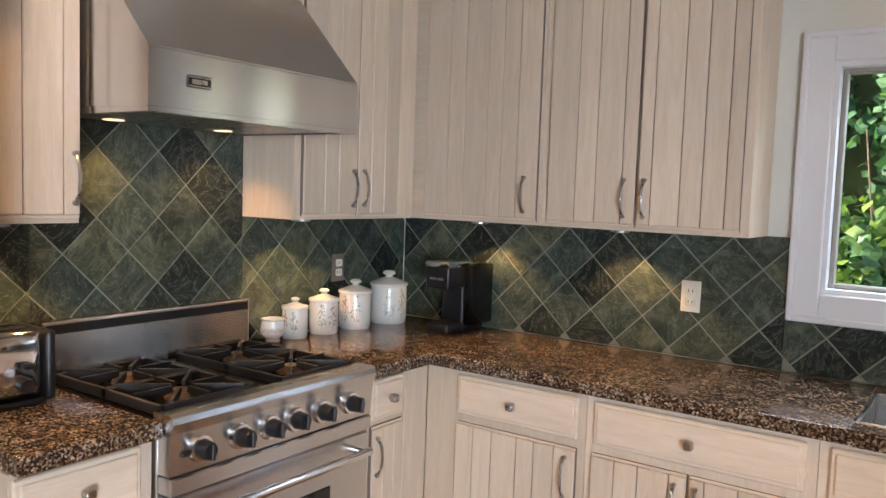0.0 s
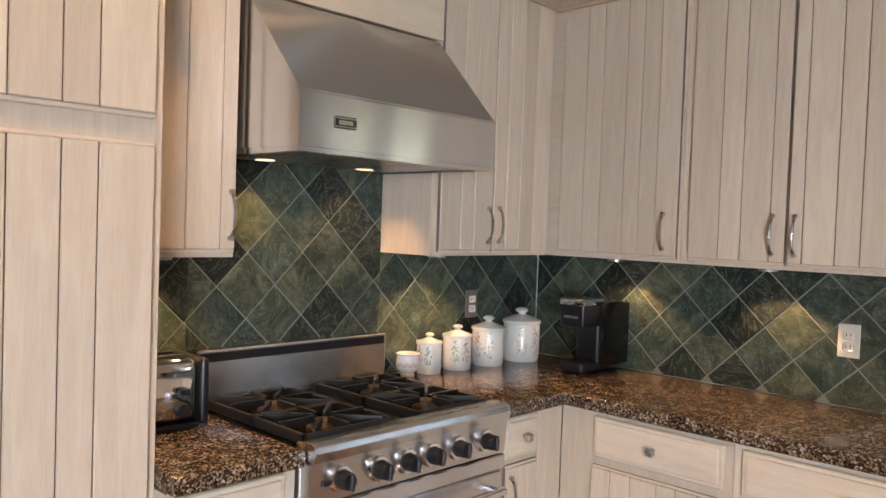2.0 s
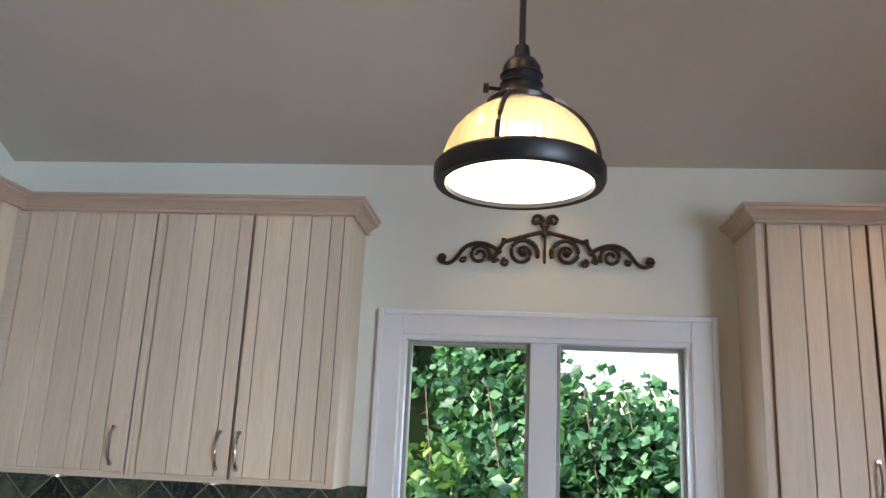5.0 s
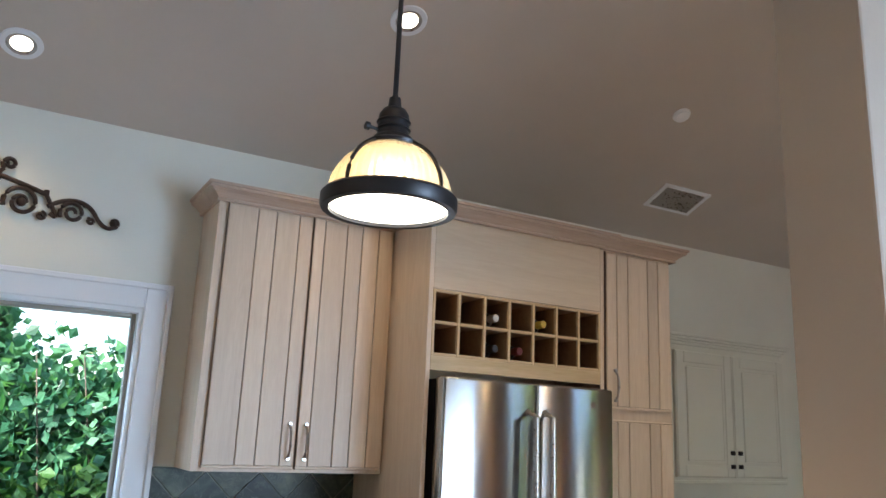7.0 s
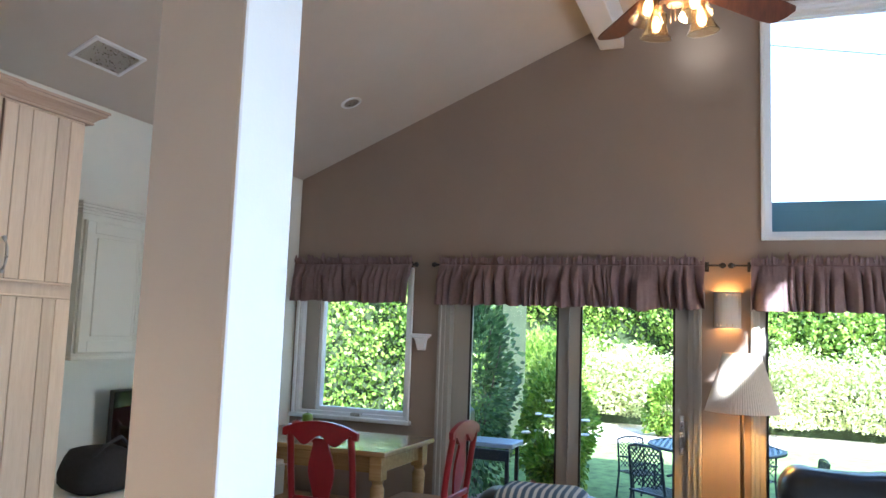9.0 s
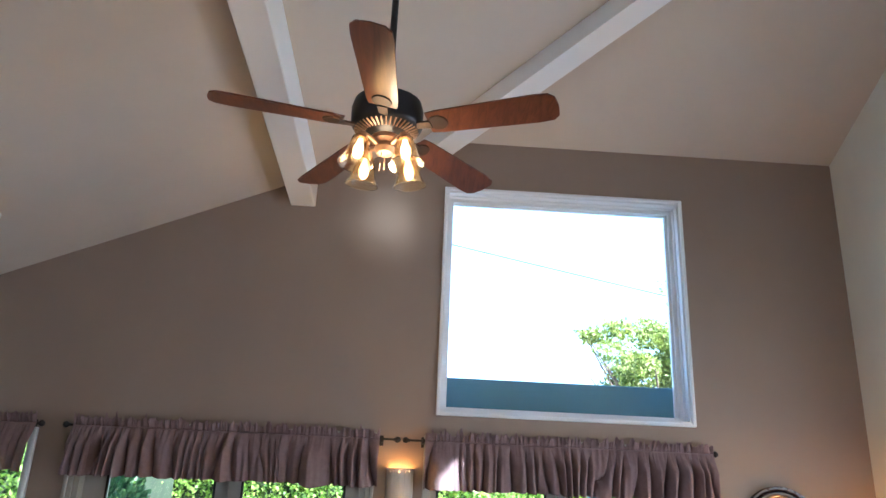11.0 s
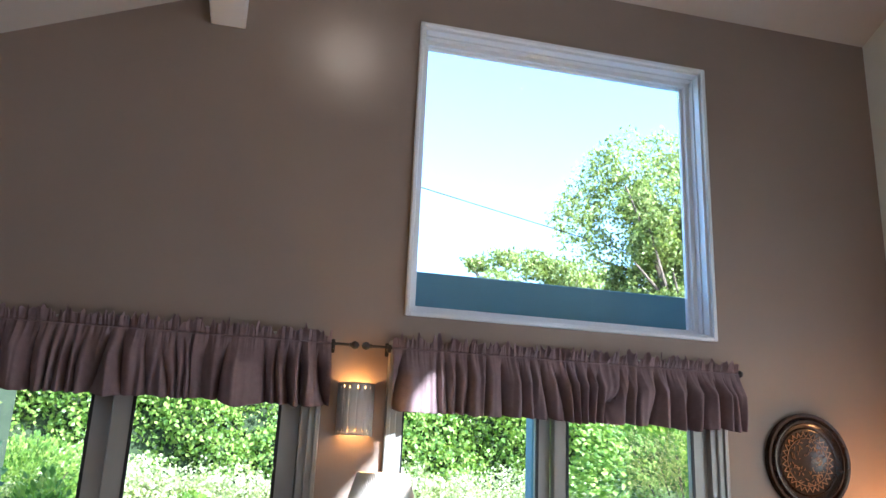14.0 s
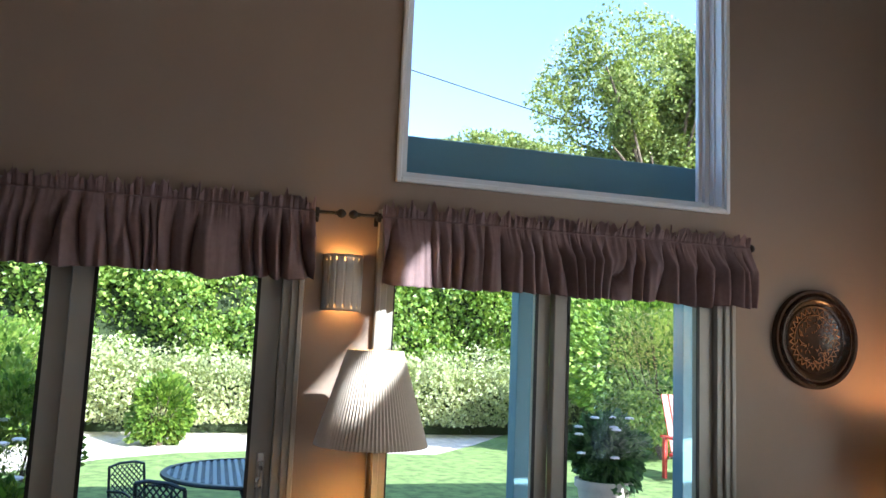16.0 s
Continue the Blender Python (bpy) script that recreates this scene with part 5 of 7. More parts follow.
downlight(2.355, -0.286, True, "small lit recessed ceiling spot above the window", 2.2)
# next three are out of view, added to brighten range, cabinets and kitchen
downlight(1.25, -2.35, True, "added lit ceiling spot out of view before the range", 30)
downlight(4.65, -1.75, True, "added lit ceiling spot out of view before the tall cabinet", 11)
downlight(2.45, -3.75, True, "added lit ceiling spot out of view in mid kitchen", 28)
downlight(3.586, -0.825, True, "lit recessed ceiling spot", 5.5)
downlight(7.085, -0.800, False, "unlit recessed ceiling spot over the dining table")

c = on_slope(5.485, -0.325)
v = thing("ceiling_vent", c, "grey square louvred air vent in the sloping ceiling", "vent")
for a, b in (((-0.165, -0.095), (-0.140, 0.095)), ((0.140, -0.095), (0.165, 0.095)), ((-0.140, -0.095), (0.140, -0.072)), ((-0.140, 0.072), (0.140, 0.095))):
    part("frame_bar", tilt(box((c.x + a[0], c.y + a[1], c.z - 0.010), (c.x + b[0], c.y + b[1], c.z + 0.002), 0.003), c), M_TRIM, v)
part("backing", tilt(box((c.x - 0.139, c.y - 0.071, c.z - 0.001), (c.x + 0.139, c.y + 0.071, c.z + 0.001)), c), M_GROOVE, v)
for i in range(12):
    yy = c.y - 0.066 + i * 0.012
    part("slat", tilt(prism([(c.x - 0.139, yy, c.z - 0.002), (c.x - 0.139, yy + 0.007, c.z - 0.009), (c.x - 0.139, yy + 0.0085, c.z - 0.009), (c.x - 0.139, yy + 0.0015, c.z - 0.002)], (0.278, 0, 0)), c), M_NICKEL, v)
c = on_slope(5.02, -0.804)
sd = thing("smoke_detector", c, "round white smoke detector on the sloping ceiling", "smoke detector")
part("base", tilt(lathe([(0.0, -0.010), (0.040, -0.010), (0.042, -0.005), (0.042, 0.002), (0.0, 0.002)], c, 36), c), M_TRIM, sd, "", True)
part("cover", tilt(lathe([(0.0, -0.024), (0.026, -0.023), (0.034, -0.018), (0.035, -0.0105), (0.0, -0.0105)], c, 36), c), M_TRIM, sd, "", True)

# ---- wrought-iron scroll over the window ----


def spiral(cx_, cz_, r0, r1, a0, turns, n=26):
    return [(cx_ + (r0 + (r1 - r0) * i / n) * math.cos(radians(a0) + turns * 2 * math.pi * i / n), -0.018, cz_ + (r0 + (r1 - r0) * i / n) * math.sin(radians(a0) + turns * 2 * math.pi * i / n)) for i in range(n + 1)]


def scroll_ornament():
    bm = bmesh.new()
    mx, bz = 2.350, 2.268

    def put(pts, r, taper=None):
        add_tube(bm, pts, r * 1.4, 7, taper)
        add_tube(bm, [(2 * mx - x, y, z) for x, y, z in pts], r * 1.4, 7, taper)

    def bez(p, q, r_, s_, n=16):
        out = []
        for i in range(n + 1):
            t_ = i / n
            b = [(1 - t_) ** 3, 3 * t_ * (1 - t_) ** 2, 3 * t_ * t_ * (1 - t_), t_ ** 3]
            out.append((sum(k * v_[0] for k, v_ in zip(b, (p, q, r_, s_))), -0.018, sum(k * v_[1] for k, v_ in zip(b, (p, q, r_, s_)))))
        return out
    # outer sweep from the centre down to the end curl
    put(bez((mx + 0.005, bz + 0.150), (mx + 0.07, bz + 0.135), (mx + 0.12, bz + 0.120), (mx + 0.165, bz + 0.105)), 0.0065)
    put(bez((mx + 0.165, bz + 0.105), (mx + 0.21, bz + 0.03), (mx + 0.22, bz + 0.01), (mx + 0.185, bz + 0.035)), 0.006)
    put(bez((mx + 0.175, bz + 0.06), (mx + 0.24, bz + 0.115), (mx + 0.31, bz + 0.11), (mx + 0.345, bz + 0.050)), 0.0062)
    put(bez((mx + 0.345, bz + 0.050), (mx + 0.37, bz + 0.012), (mx + 0.395, bz + 0.005), (mx + 0.412, bz + 0.018)), 0.0058)
    put(spiral(mx + 0.412, bz + 0.034, 0.017, 0.004, -90, 1.2), 0.0058)
    put(spiral(mx + 0.088, bz + 0.062, 0.062, 0.016, 200, -1.55, 34), 0.0066, 0.8)
    put(spiral(mx + 0.262, bz + 0.050, 0.045, 0.010, 210, -1.6, 30), 0.0060, 0.8)
    put(spiral(mx + 0.032, bz + 0.198, 0.026, 0.006, 230, -1.3), 0.0056)
    put(bez((mx + 0.003, bz + 0.150), (mx + 0.004, bz + 0.165), (mx + 0.008, bz + 0.172), (mx + 0.015, bz + 0.178)), 0.0056)
    put(spiral(mx + 0.158, bz + 0.022, 0.016, 0.004, 90, -1.3), 0.005)
    put(spiral(mx + 0.330, bz + 0.030, 0.013, 0.004, 120, 1.2), 0.0045)
    for sx in (-1, 1):
        add_box(bm, (mx + sx * 0.165 - 0.010, -0.026, bz + 0.100), (mx + sx * 0.165 + 0.010, -0.010, bz + 0.122), 0.003)
        c_ = Vector((mx + sx * 0.088, -0.018, bz + 0.062))
        bmesh.ops.create_icosphere(bm, subdivisions=2, radius=0.018, matrix=Matrix.Translation(c_))
        c_ = Vector((mx + sx * 0.412, -0.018, bz + 0.034))
        bmesh.ops.create_icosphere(bm, subdivisions=2, radius=0.012, matrix=Matrix.Translation(c_))
    add_tube(bm, [(mx, -0.018, bz + 0.02), (mx, -0.018, bz + 0.165)], 0.0055, 7)
    bmesh.ops.create_icosphere(bm, subdivisions=2, radius=0.012, matrix=Matrix.Translation((mx, -0.018, bz + 0.140)))
    for dx in (-0.30, 0.0, 0.30):
        add_tube(bm, [(mx + dx, -0.018, bz + 0.085), (mx + dx, 0.001, bz + 0.085)], 0.004, 6)
    return bm


solo("wall_scroll", scroll_ornament(), M_SCROLL, (2.35, 0, 2.285), "dark wrought-iron scroll ornament on the wall above the window", "wall ornament", "", "", True)

# ---- ceiling fan ----
FX, FYC, FZ = 5.53, -2.975, 2.945
M_BLADE = wood("walnut_blade", (0.055, 0.016, 0.007), (0.17, 0.055, 0.022), "x", 0.3, 0.05, 1.4)
M_BLADE_EDGE = plain("pale_blade_edge", (0.55, 0.45, 0.35), 0.5)
fan = thing("ceiling_fan", (FX, FYC, FZ), "five-blade ceiling fan with walnut blades and four glass lamps", "ceiling fan")
part("motor", lathe([(0.0, -0.085), (0.055, -0.085), (0.075, -0.070), (0.118, -0.055), (0.128, -0.040), (0.130, 0.020), (0.122, 0.050), (0.080, 0.075), (0.0, 0.080)], (FX, FYC, FZ), 48), M_BRONZE, fan, "black motor housing", True)
ribs = bmesh.new()
for i in range(40):
    a = 2 * math.pi * i / 40
    add_tube(ribs, [(FX + 0.078 * math.cos(a), FYC + 0.078 * math.sin(a), FZ - 0.072), (FX + 0.114 * math.cos(a), FYC + 0.114 * math.sin(a), FZ - 0.060)], 0.0032, 5)
part("vent_ribs", ribs, M_BRASS, fan, "brass vent ribs")
part("down_rod", tube([(FX, FYC, FZ + 0.07), (FX, FYC, top_z(FYC) - 0.02)], 0.013, 12), M_BRONZE, fan, "", True)
part("ceiling_canopy", lathe([(0.0, -0.10), (0.025, -0.10), (0.06, -0.06), (0.07, 0.05), (0.0, 0.05)], (FX, FYC, top_z(FYC)), 28), M_BRONZE, fan, "", True)
for k in range(5):
    a = radians(-112 + 72 * k)
    rot = Matrix.Translation((FX, FYC, FZ - 0.045)) @ Matrix.Rotation(a, 4, "Z") @ Matrix.Rotation(radians(-12), 4, "X")
    outline = [(0.16, -0.050), (0.20, -0.056), (0.545, -0.068), (0.595, -0.064), (0.616, -0.045), (0.622, 0.0), (0.616, 0.045), (0.595, 0.064), (0.545, 0.068), (0.20, 0.056), (0.16, 0.050)]
    bm = prism([(x, y, -0.003) for x, y in outline], (0, 0, 0.006))
    bmesh.ops.transform(bm, matrix=rot, verts=bm.verts)
    bl = part("blade", bm, M_BLADE, fan, "dark walnut fan blade")
    ir = bmesh.new()
    add_hex(ir, [(0.08, -0.012, -0.010), (0.17, -0.018, -0.012), (0.17, 0.018, -0.012), (0.08, 0.012, -0.010), (0.08, -0.012, -0.002), (0.17, -0.018, -0.004), (0.17, 0.018, -0.004), (0.08, 0.012, -0.002)])
    add_lathe(ir, [(0.0, -0.008), (0.034, -0.008), (0.036, -0.0035), (0.0, -0.0035)], (0.195, 0, 0), 20)
    bmesh.ops.transform(ir, matrix=rot, verts=ir.verts)
    part("blade_iron", ir, M_SCROLL, bl, "dark bronze blade iron", True)
part("lamp_hub", lathe([(0.0, -0.150), (0.030, -0.148), (0.040, -0.130), (0.034, -0.112), (0.050, -0.100), (0.052, -0.0855), (0.0, -0.0855)], (FX, FYC, FZ), 32), M_BRASS, fan, "antique brass lamp hub", True)
M_BULB = glow("lit_bulb", (1.0, 0.62, 0.24), 2.4)
for k in range(4):
    a = radians(40 + 90 * k)
    d = Vector((math.cos(a), math.sin(a), 0))
    b0 = Vector((FX, FYC, FZ - 0.120)) + d * 0.035
    b1 = Vector((FX, FYC, FZ - 0.112)) + d * 0.105
    axis_ = (d * 0.16 + Vector((0, 0, -1))).normalized()
    turn = Vector((0, 0, -1)).rotation_difference(axis_).to_matrix().to_4x4()
    m4 = Matrix.Translation(b1) @ turn @ Matrix.Diagonal((0.92, 0.92, 1.0, 1.0))
    arm = tube([b0, b0 + d * 0.03 + Vector((0, 0, 0.012)), b1 + Vector((0, 0, 0.01)), b1], 0.007, 8)
    ar = part("lamp_arm", arm, M_BRASS, fan, "", True)
    sk = lathe([(0.0, 0.004), (0.022, 0.002), (0.024, -0.014), (0.021, -0.020), (0.0, -0.020)], (0, 0, 0), 20)
    bmesh.ops.transform(sk, matrix=m4, verts=sk.verts)
    part("socket_cup", sk, M_BRASS, ar, "", True)
    sh = lathe([(0.024, -0.010), (0.034, -0.020), (0.040, -0.050), (0.045, -0.080), (0.054, -0.103), (0.066, -0.120), (0.0655, -0.122), (0.052, -0.105), (0.043, -0.081), (0.038, -0.050), (0.032, -0.021), (0.022, -0.011)], (0, 0, 0), 32, "z", True)
    bmesh.ops.transform(sh, matrix=m4, verts=sh.verts)
    so = part("glass_shade", sh, M_SHADEGLASS, ar, "clear bell-shaped glass shade", True)
    so.visible_shadow = False
    bu = lathe([(0.0, -0.098), (0.012, -0.092), (0.019, -0.076), (0.018, -0.056), (0.011, -0.036), (0.009, -0.022), (0.0, -0.021)], (0, 0, 0), 16)
    bmesh.ops.transform(bu, matrix=m4, verts=bu.verts)
    part("bulb", bu, M_BULB, ar, "glowing clear bulb", True)
for k, (dx, dy) in enumerate(((0.015, 0.0), (-0.012, 0.012))):
    part("pull_chain", tube([(FX + dx, FYC + dy, FZ - 0.148), (FX + dx * 1.3, FYC + dy * 1.3, FZ - 0.20 - 0.02 * k)], 0.0016, 6), M_BRASS, fan)

point_lamp("fan_light", (FX, FYC, FZ - 0.215), 1.1, (1.0, 0.66, 0.34), 0.05)
# added spots that make the soft light patch on the gable wall
for power, spread in ((15.0, 10), (9.0, 19)):
    spot_lamp("wall_patch_spot", (FX + 0.20, FYC, FZ - 0.16), (EAST, -2.95, 3.47), power, (1.0, 0.92, 0.78), spread, 1.0, 0.05)

# ---- curtain rods and valances ----


def make_fabric():
    m, n, l, b = mat_new("mauve_valance_fabric", 0.85)
    v = coords(n, l, world_space=True)
    w = n.new("ShaderNodeTexWave")
    w.bands_direction = "Z"
    w.inputs["Scale"].default_value = 160
    w.inputs["Distortion"].default_value = 1.5
    l.new(v, w.inputs["Vector"])
    f = noise_tex(n, l, v, 40, 4)
    c1 = ramp(n, l, f, [(0.3, (0.235, 0.158, 0.160)), (0.7, (0.275, 0.190, 0.192))])
    l.new(mix(n, l, 0.10, c1, w.outputs["Color"], "MULTIPLY"), b.inputs["Base Color"])
    bump(n, l, b, w.outputs["Fac"], 0.1, 0.0006)
    tr = n.new("ShaderNodeBsdfTranslucent")
    l.new(c1, tr.inputs["Color"])
    ms = n.new("ShaderNodeMixShader")
    ms.inputs[0].default_value = 0.20
    l.new(b.outputs[0], ms.inputs[1])
    l.new(tr.outputs[0], ms.inputs[2])
    l.new(ms.outputs[0], n["Material Output"].inputs["Surface"])
    return m


M_VAL = make_fabric()
RODX, RODZ = 7.785, 2.043


def valance(ya, yb, seed, lab):
    """Gathered cloth on a rod: a frilled header above, deep folds that open towards the hem."""
    rng = random.Random(seed)
    n = max(90, int((yb - ya) / 0.0028))
    skirt = [0.0, -0.010, -0.022, -0.034, -0.047] + [-0.06 - 0.015 * i for i in range(15)] + [-0.275]
    header = [0.052, 0.046, 0.034, 0.022, 0.010, 0.0]
    off = rng.uniform(0, 50)

    def nz(y, f, s, z=0.0):
        return noise.noise(Vector((y * f + off, s, z)))

    def gather(y):
        return 0.7 * nz(y, 70, 0.3) + 0.9 * nz(y, 34, 2.3) + 0.35 * nz(y, 150, 1.3)

    def fold(y, dz):
        ph = math.pi * (y * 15.0 + 2.6 * nz(y, 3.1, 4.0, dz * 0.9) + 1.0 * nz(y, 9.0, 1.0, dz * 1.2))
        soft = abs(math.sin(ph)) ** 0.42
        deep = 0.50 + 1.35 * max(0.0, 0.45 + 1.2 * nz(y, 5.5, 8.0, dz * 1.2))
        return (2 * soft - 1) * deep + 0.62 * nz(y, 34, 2.0, dz * 2)

    def sheet(levels):
        bm = bmesh.new()
        grid = []
        for dz in levels:
            line = []
            for i in range(n + 1):
                y = ya + (yb - ya) * i / n
                zz, yy = dz, y
                if dz >= 0.0:
                    up = dz / 0.052
                    d = 0.006 + 0.012 * up + (0.005 + 0.032 * up) * gather(y)
                    zz += up * up * (0.030 * nz(y, 24, 9) + 0.040 * nz(y, 80, 5) - 0.004)
                    yy += 0.012 * up * nz(y, 45, 11)
                else:
                    k = min(1.0, (-dz - 0.006) / 0.11)
                    d = 0.010 + 0.030 * k + (0.011 * gather(y)) * (1 - 0.8 * k) + (0.012 + 0.028 * k ** 0.6) * max(0.0, k) * fold(y, dz)
                    yy += 0.010 * k * nz(y, 14, 12, dz * 4)
                    if dz < -0.2:
                        zz += ((-dz - 0.2) / 0.075) * (0.016 * nz(y, 6, 7) - 0.009 * fold(y, dz))
                line.append(bm.verts.new((min(RODX - 0.008 - d, RODX + 0.02), yy, RODZ + zz)))
            grid.append(line)
        for a, b in zip(grid, grid[1:]):
            for i in range(n):
                bm.faces.new((a[i], a[i + 1], b[i + 1], b[i]))
        return bm

    v = thing("valance", (RODX, (ya + yb) / 2, RODZ), lab, "valance", "window valances")
    for name, levels in (("frilled_header", header), ("skirt", skirt)):
        ob = part(name, sheet(levels), M_VAL, v, "", True)
        so = ob.modifiers.new("thickness", "SOLIDIFY")
        so.thickness = 0.0016
    return v


valance(-0.985, -0.015, 3, "short gathered mauve fabric valance over the dining window")
valance(-2.975, -1.195, 5, "gathered mauve fabric valance over the sliding door")
valance(-4.985, -3.245, 8, "gathered mauve fabric valance over the garden door")


def rod(ya, yb, fin_a, fin_b, brackets, lab):
    r = thing("curtain_rod", (RODX, (ya + yb) / 2, RODZ), lab, "curtain rod", "curtain rods")
    part("bar", tube([(RODX, ya, RODZ), (RODX, yb, RODZ)], 0.0065, 10), M_IRON, r, "", True)
    for y, s, on in ((ya, -1, fin_a), (yb, 1, fin_b)):
        if on:
            part("finial", lathe([(0.0, 0.0), (0.010, 0.001), (0.008, 0.008), (0.016, 0.016), (0.019, 0.026), (0.014, 0.038), (0.005, 0.044), (0.0, 0.046)] if s > 0 else [(0.0, 0.0), (0.010, -0.001), (0.008, -0.008), (0.016, -0.016), (0.019, -0.026), (0.014, -0.038), (0.005, -0.044), (0.0, -0.046)], (RODX, y, RODZ), 20, "y"), M_IRON, r, "", True)
    for y in brackets:
        part("bracket", boxes(((RODX - 0.010, y - 0.006, RODZ - 0.012), (EAST, y + 0.006, RODZ + 0.0)), ((EAST - 0.006, y - 0.012, RODZ - 0.035), (EAST, y + 0.012, RODZ + 0.025)), ((RODX - 0.012, y - 0.007, RODZ - 0.022), (RODX + 0.012, y + 0.007, RODZ + 0.012)), bev=0.002), M_IRON, r)


rod(-0.985, -0.02, True, False, [-0.955, -0.05], "short black iron curtain rod over the dining window")
rod(-3.055, -1.175, True, True, [-2.985, -1.225, -2.1], "black iron curtain rod over the sliding door")
rod(-4.975, -3.155, True, True, [-3.235, -4.93, -4.1], "black iron curtain rod over the garden door")

# ---- sconce ----
M_SCONCE = paint("grey_plaster_sconce", (0.42, 0.42, 0.41), 0.7, 0.05, 120, 0.2)
sc = thing("wall_sconce", (EAST, -3.106, 1.765), "grey plaster half-round wall sconce with pierced edges, glowing above and below", "wall sconce")
bm = bmesh.new()
yc, w_, zb, zt, dep = -3.106, 0.080, 1.655, 1.880, 0.075
N = 44
holes = {7, 11, 16, 22, 28, 33, 37}
zs = [zb, zb + 0.012, zb + 0.026, zt - 0.026, zt - 0.012, zt]
gridv = [[bm.verts.new((EAST - dep * math.sin(math.pi * i / N) ** 0.75, yc - w_ * math.cos(math.pi * i / N), z)) for i in range(N + 1)] for z in zs]
for j in range(len(zs) - 1):
    for i in range(N):
        if j in (1, 3) and i in holes:
            continue
        bm.faces.new((gridv[j][i], gridv[j][i + 1], gridv[j + 1][i + 1], gridv[j + 1][i]))
bmesh.ops.recalc_face_normals(bm, faces=bm.faces)
so = part("shade", bm, M_SCONCE, sc, "", True)
md = so.modifiers.new("thickness", "SOLIDIFY")
md.thickness = 0.006
part("bulb", lathe([(0.0, -0.03), (0.012, -0.024), (0.016, 0.0), (0.010, 0.024), (0.0, 0.03)], (EAST - 0.035, yc, 1.768), 16), glow("sconce_bulb", (1.0, 0.55, 0.2), 3.0), sc, "", True)
part("back_plate", box((EAST - 0.004, yc - 0.03, 1.72), (EAST, yc + 0.03, 1.82), 0.001), M_SCONCE, sc)
point_lamp("sconce_light", (EAST - 0.036, yc, 1.845), 0.45, (1.0, 0.42, 0.09), 0.012)
point_lamp("sconce_light", (EAST - 0.036, yc, 1.685), 0.2, (1.0, 0.42, 0.09), 0.012)

# ---- carved round plate ----
PY, PZ, PR = -5.385, 1.638, 0.237
M_PLATE = plain("dark_carved_wood", (0.022, 0.010, 0.006), 0.26, 0.0, 0.35, 40, 0.12)
M_INLAY = plain("worn_brass_inlay", (0.30, 0.18, 0.09), 0.5, 0.5, 0.3, 60)
pl = thing("wall_plate", (EAST, PY, PZ), "large dark carved round plate with brass inlay hanging on the wall", "wall plate")
part("dish", lathe([(0.0, -0.010), (0.150, -0.012), (0.158, -0.018), (0.166, -0.012), (0.180, -0.016), (0.190, -0.028), (0.202, -0.030), (0.210, -0.020), (0.220, -0.032), (PR - 0.004, -0.034), (PR, -0.022), (PR, -0.002), (0.0, 0.0)], (EAST, PY, PZ), 72, "x"), M_PLATE, pl, "", True)
part("ring", lathe([(0.192, -0.0335), (0.199, -0.0335), (0.199, -0.029), (0.192, -0.029)], (EAST, PY, PZ), 64, "x", True), M_PLATE, pl, "", True)
bm = bmesh.new()
rng = random.Random(12)


def inlay(r0, a0, r1, a1, w):
    p = Vector((EAST - 0.0135, PY + r0 * math.cos(a0), PZ + r0 * math.sin(a0)))
    q = Vector((EAST - 0.0135, PY + r1 * math.cos(a1), PZ + r1 * math.sin(a1)))
    add_tube(bm, [p, q], w, 5)


for i in range(28):
    a = 2 * math.pi * i / 28
    inlay(0.122, a, 0.146, a + math.pi / 28, 0.0022)
    inlay(0.146, a + math.pi / 28, 0.122, a + 2 * math.pi / 28, 0.0022)
for i in range(56):
    a = 2 * math.pi * i / 56
    inlay(0.116, a, 0.116, a + 2 * math.pi / 56, 0.002)
for i in range(110):
    r_, a = 0.02 + 0.085 * math.sqrt(rng.random()), rng.uniform(0, 6.28)
    inlay(r_, a, r_ + rng.uniform(0.006, 0.016), a + rng.uniform(-0.25, 0.25), 0.0019)
part("inlay_pattern", bm, M_INLAY, pl, "brass inlay of triangles and scrolls")

# ---- corbel shelf ----
cb = thing("corbel_shelf", (EAST, -1.062, 1.49), "small white plaster corbel bracket on the wall", "corbel")
part("cap", box((EAST - 0.085, -1.130, 1.535), (EAST, -0.995, 1.552), 0.004), M_TRIM, cb)
part("moulding", boxes(((EAST - 0.075, -1.120, 1.522), (EAST, -1.005, 1.535)), ((EAST - 0.06, -1.105, 1.508), (EAST, -1.020, 1.522)), bev=0.003), M_TRIM, cb)
part("bracket", add_hex(bmesh.new(), [(EAST - 0.03, -1.088, 1.435), (EAST, -1.088, 1.435), (EAST, -1.036, 1.435), (EAST - 0.03, -1.036, 1.435), (EAST - 0.055, -1.098, 1.508), (EAST, -1.098, 1.508), (EAST, -1.026, 1.508), (EAST - 0.055, -1.026, 1.508)]), M_TRIM, cb)

# ---- floor lamp with pleated shade ----
LX, LY = 7.50, -3.190
M_PLEAT = plain("cream_pleated_fabric", (0.62, 0.54, 0.45), 0.9, 0, 0.05, 80)
M_POLE = plain("aged_brass_pole", (0.20, 0.11, 0.04), 0.3, 0.8)
lp = thing("floor_lamp", (LX, LY, 0), "brass floor lamp with cream pleated fabric shade", "floor lamp")
bm = bmesh.new()
NP = 180
a_, b_ = [], []
for i in range(NP):
    t_ = 2 * math.pi * i / NP
    k = 1 + (0.018 if i % 2 else -0.008)
    a_.append(bm.verts.new((LX + 0.200 * k * math.cos(t_), LY + 0.200 * k * math.sin(t_), 1.178)))
    b_.append(bm.verts.new((LX + 0.100 * k * math.cos(t_), LY + 0.100 * k * math.sin(t_), 1.510)))
